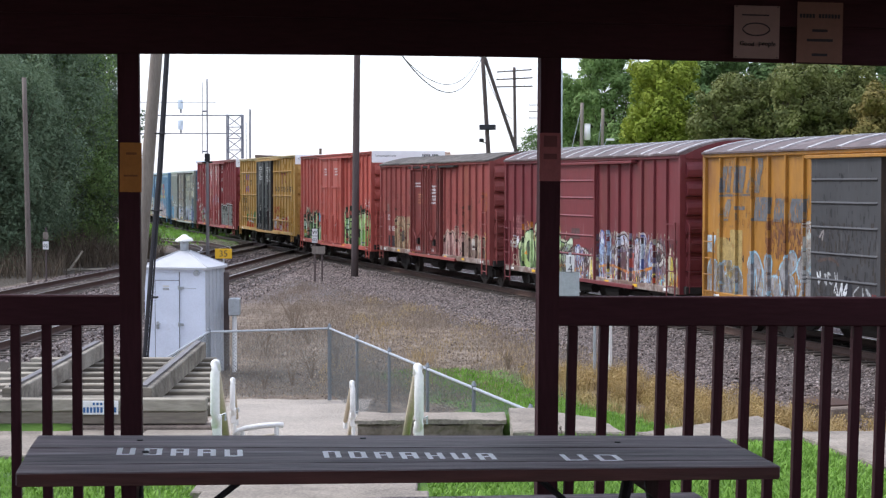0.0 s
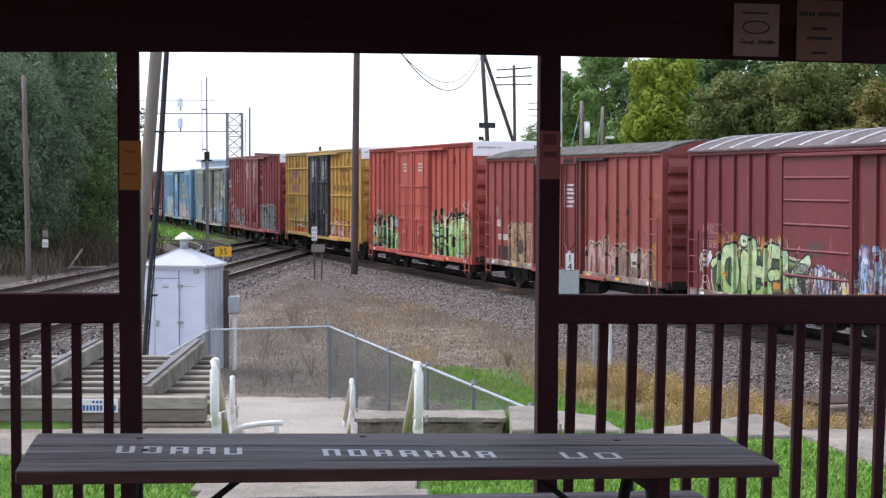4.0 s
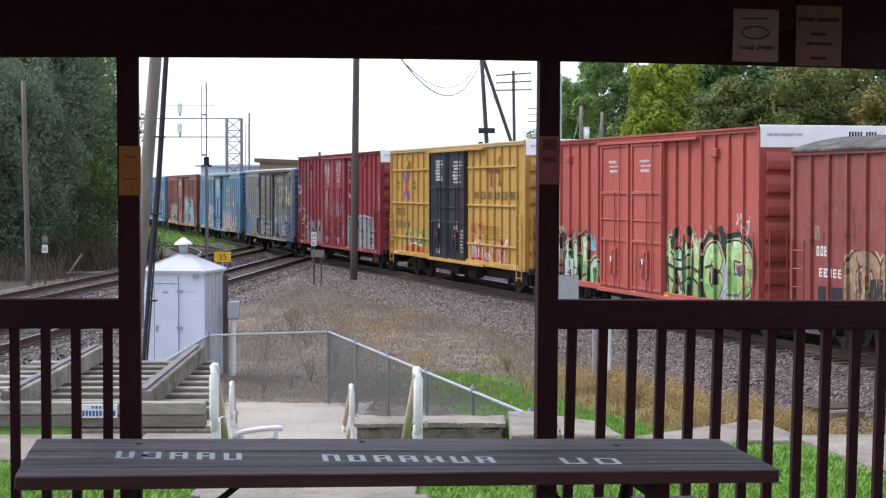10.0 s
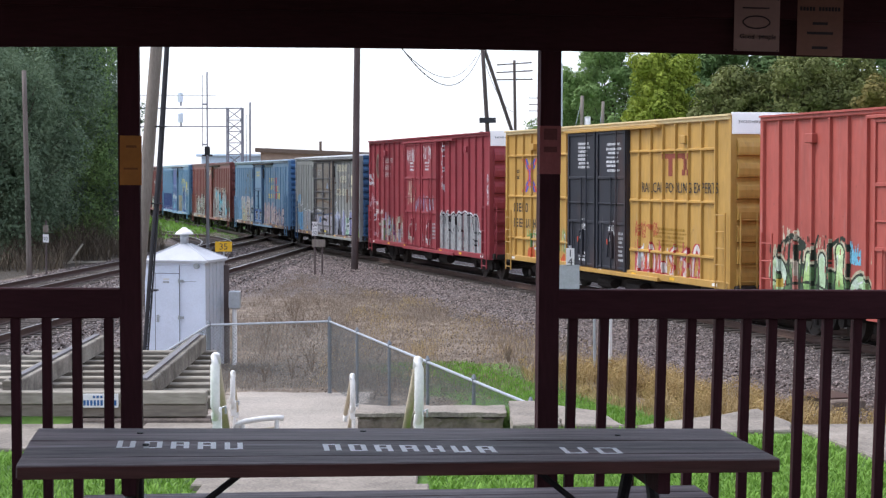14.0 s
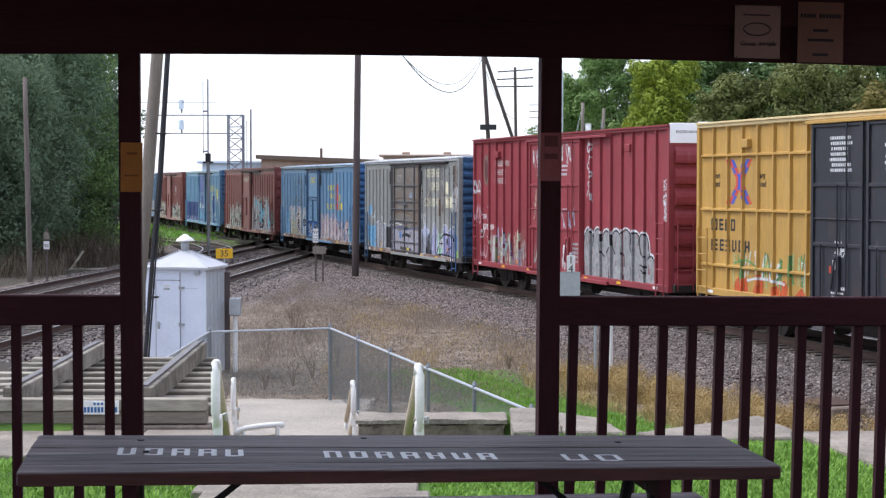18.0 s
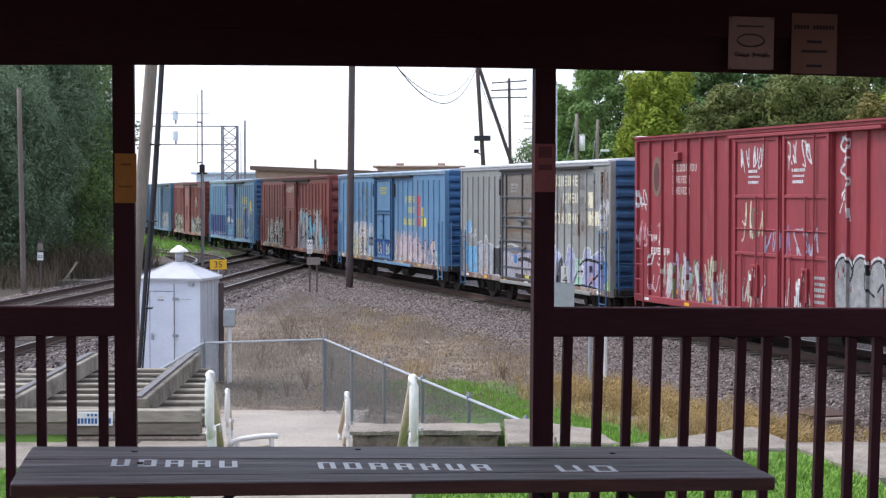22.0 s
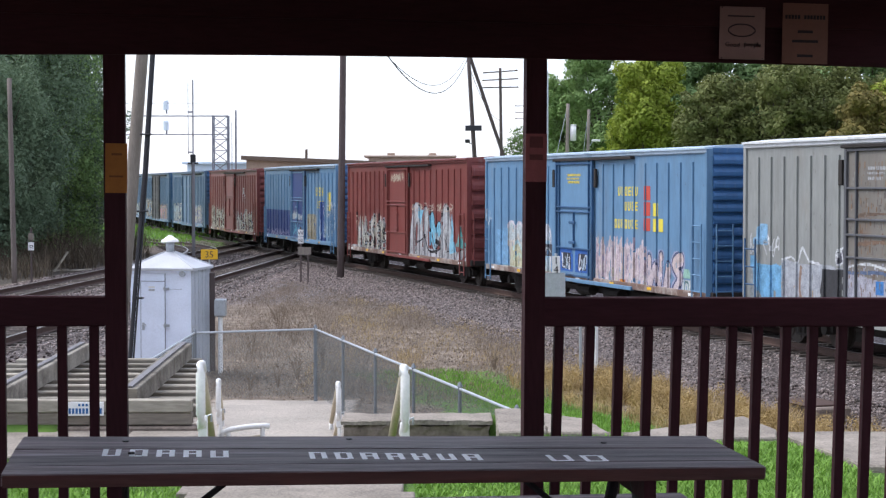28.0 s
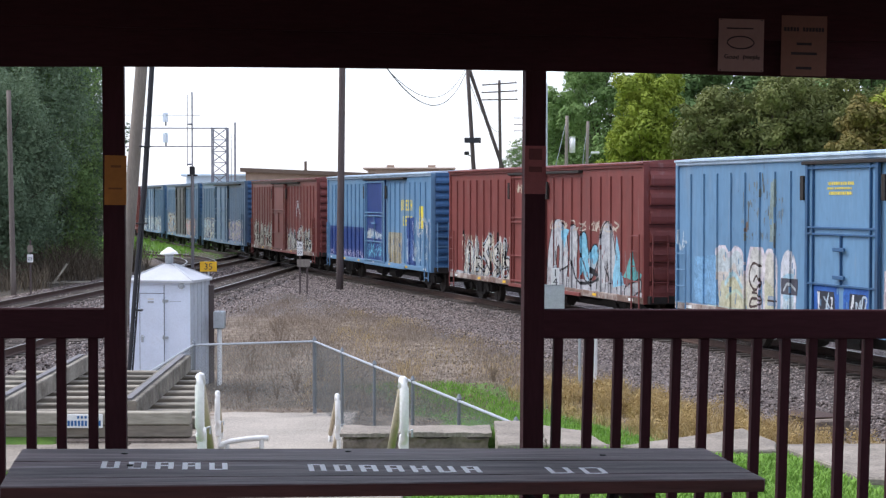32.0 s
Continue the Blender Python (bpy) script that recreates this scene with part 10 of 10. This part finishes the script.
def weed_heads():
    """Small dry leaves crowding the tops of the golden weeds."""
    rnd = np.random.RandomState(15)
    clumps = []
    while len(clumps) < 420:
        y = rnd.uniform(21.5, 35.5)
        x = 3.0 + (35 - y) * 0.32 + rnd.normal() * 0.55
        if noise.noise((x * 2.2, y * 1.1, 3)) * 1.7 + 0.5 > rnd.rand():
            clumps.append(((x, y, ground_height(x, y) + rnd.uniform(0.08, 0.36)), rnd.uniform(0.08, 0.2)))
    me = leaves_mesh("weed_leaves", clumps, 42000, 0.017, rnd, 1.0, 0.05)
    me.materials.append(L_GOLDLEAF)
    tagged(new("weed_leaves", me), "small golden-brown leaves on the dry weeds", "weeds", kind="stuff")


L_GOLDLEAF = leaf_material("golden_brown_leaf", (0.20, 0.13, 0.045), (0.58, 0.43, 0.19), share=0.4, patch=2.0)
weed_heads()
blades("dead_weeds", "brown dead weeds on the waste ground", 36000, (-7.0, 4.5, 32.5, 68), 0.16, 0.005, L_BROWN, 5,
       lambda x, y: max(0.0, noise.noise((x * 0.9, y * 0.13, 8)) * 0.6 + 0.5) * smooth(4.2, 6.0, track_gap(x, y)) * smooth(-7.0, -4.8, x) * (0.0 if abs(x + 2.6) < 1.4 and y < 33.3 else 1.0))
blades("dry_tussocks", "pale dry grass tussocks on the waste ground", 6500, (-2.5, 4.0, 34, 58), 0.17, 0.005, L_STRAW, 6,
       lambda x, y: max(0.0, noise.noise((x * 1.1, y * 0.16, 21)) * 1.0 + 0.25) * smooth(4.0, 5.4, track_gap(x, y)))
blades("lawn_grass", "bright green grass beyond the crossing line", 12000, (-55, -12, 104, 159), 0.22, 0.05, L_GRASS, 8, lambda x, y: 1.0 if x < cross_x(y, 1) - 3.2 and x < -14 - (y - 104) * 0.02 else 0.0)
blades("brush_stalks", "bare brown brush under the thicket", 9000, (-26, -14.2, 70, 93), 2.0, 0.013, L_BRUSH, 7,
       lambda x, y: max(0.0, noise.noise((x * 0.4, y * 0.4, 2)) + 0.5) * (1.0 if x < cross_x(y, 1) - 2.8 and abs(y - 76.6) + abs(x + 15.4) > 2.5 else 0.0), lean=1.1)


def stones(name, label, count, seed, where, size, mat):
    """Loose angular stones lying on the ground."""
    rnd = np.random.RandomState(seed)
    base = np.array([(1, 0, 0), (-1, 0, 0), (0, 1, 0), (0, -1, 0), (0, 0, 1), (0, 0, -1)], float)
    tris = np.array([(0, 2, 4), (2, 1, 4), (1, 3, 4), (3, 0, 4), (2, 0, 5), (1, 2, 5), (3, 1, 5), (0, 3, 5)])
    pts = where(rnd, count)
    n = len(pts)
    s = size * rnd.uniform(0.5, 1.5, (n, 1, 1)) * rnd.uniform(0.6, 1.3, (n, 6, 3))
    a = rnd.uniform(0, 2 * pi, n)
    v = base[None] * s
    x = v[..., 0] * np.cos(a)[:, None] - v[..., 1] * np.sin(a)[:, None]
    y = v[..., 0] * np.sin(a)[:, None] + v[..., 1] * np.cos(a)[:, None]
    v = np.stack([x + 0.3 * v[..., 2], y, v[..., 2] * 0.8], -1) + pts[:, None, :]
    f = (tris[None] + (np.arange(n) * 6)[:, None, None]).reshape(-1, 3)
    me = bpy.data.meshes.new(name)
    me.vertices.add(n * 6)
    me.vertices.foreach_set("co", v.ravel())
    me.loops.add(len(f) * 3)
    me.loops.foreach_set("vertex_index", f.ravel())
    me.polygons.add(len(f))
    me.polygons.foreach_set("loop_start", np.arange(0, len(f) * 3, 3))
    me.polygons.foreach_set("loop_total", np.full(len(f), 3))
    me.update()
    me.materials.append(mat)
    return tagged(new(name, me), label, "gravel", kind="stuff")


def stone_material():
    m = leaf_material("mixed_ballast_stone", (0.035, 0.026, 0.024), (0.50, 0.42, 0.39), 0.9)
    return m


L_STONE = stone_material()
L_LITTER = leaf_material("brown_litter", (0.07, 0.05, 0.038), (0.42, 0.34, 0.26), 0.9)


def by_main(rnd, n):
    out = []
    for i in range(n):
        u = rnd.uniform(-38, 62)
        off = rnd.uniform(1.5, 5.3) if rnd.rand() < 0.8 else rnd.uniform(-2.4, 1.4)
        x, y, a = rail_line(u)
        x, y = x - cos(a) * off, y + sin(a) * off
        z = max(ground_height(x, y), LIFT - 0.2 - 0.3 * smooth(1.5, 2.6, abs(off)))
        out.append((x, y, z + 0.005))
    return np.array(out)


def by_crossing(rnd, n):
    out = []
    for i in range(n):
        y = rnd.uniform(34, 100)
        x = cross_x(y, 0) + rnd.uniform(-7.0, 3.0)
        d = min(abs(x - cross_x(y, k)) for k in (0, 1))
        z = max(ground_height(x, y), LIFT - 0.2 - 0.3 * smooth(1.5, 2.6, d)) if d < 2.6 else ground_height(x, y)
        out.append((x, y, z + 0.005))
    return np.array(out)


stones("ballast_stones", "loose grey-brown ballast stones along the main line", 46000, 11, by_main, 0.025, L_STONE)
def by_waste(rnd, n):
    out = []
    while len(out) < n:
        x, y = rnd.uniform(-4.6, 4.0), rnd.uniform(31.0, 60)
        if track_gap(x, y) > 4.5 and not (abs(x + 2.6) < 1.35 and y < 33):
            out.append((x, y, ground_height(x, y) + 0.004))
    return np.array(out)


stones("litter", "small stones and leaf litter on the waste ground", 15000, 13, by_waste, 0.02, L_LITTER)
stones("ballast_stones", "loose grey-brown ballast stones by the crossing line", 20000, 12, by_crossing, 0.036, L_STONE)


# ------------------------------------------------------------------ movement
def car_pose(k, t):
    near, far = CAR_ENDS[k]
    s = train_place(t)
    xa, ya, _ = rail_line(near + 2.4 + s)
    xb, yb, _ = rail_line(far - 2.4 + s)
    return Matrix.Translation(((xa + xb) / 2, (ya + yb) / 2, 0)) @ Matrix.Rotation(atan2(yb - ya, xb - xa), 4, 'Z')


def motions():
    for k, (car, _) in enumerate(CARS):
        walk(car, [(t, car_pose(k, t)) for t in range(0, 33)])
    start = train_place(0)
    for ws, x, first in WHEELSETS:
        rows = []
        for i in range(0, 193):
            t = i / 6
            rows.append((t, pose(x, 0, 0.42) @ Matrix.Rotation(radians(first) + (train_place(t) - start) / 0.42, 4, 'Y')))
        walk(ws, rows)


emblems()
motions()
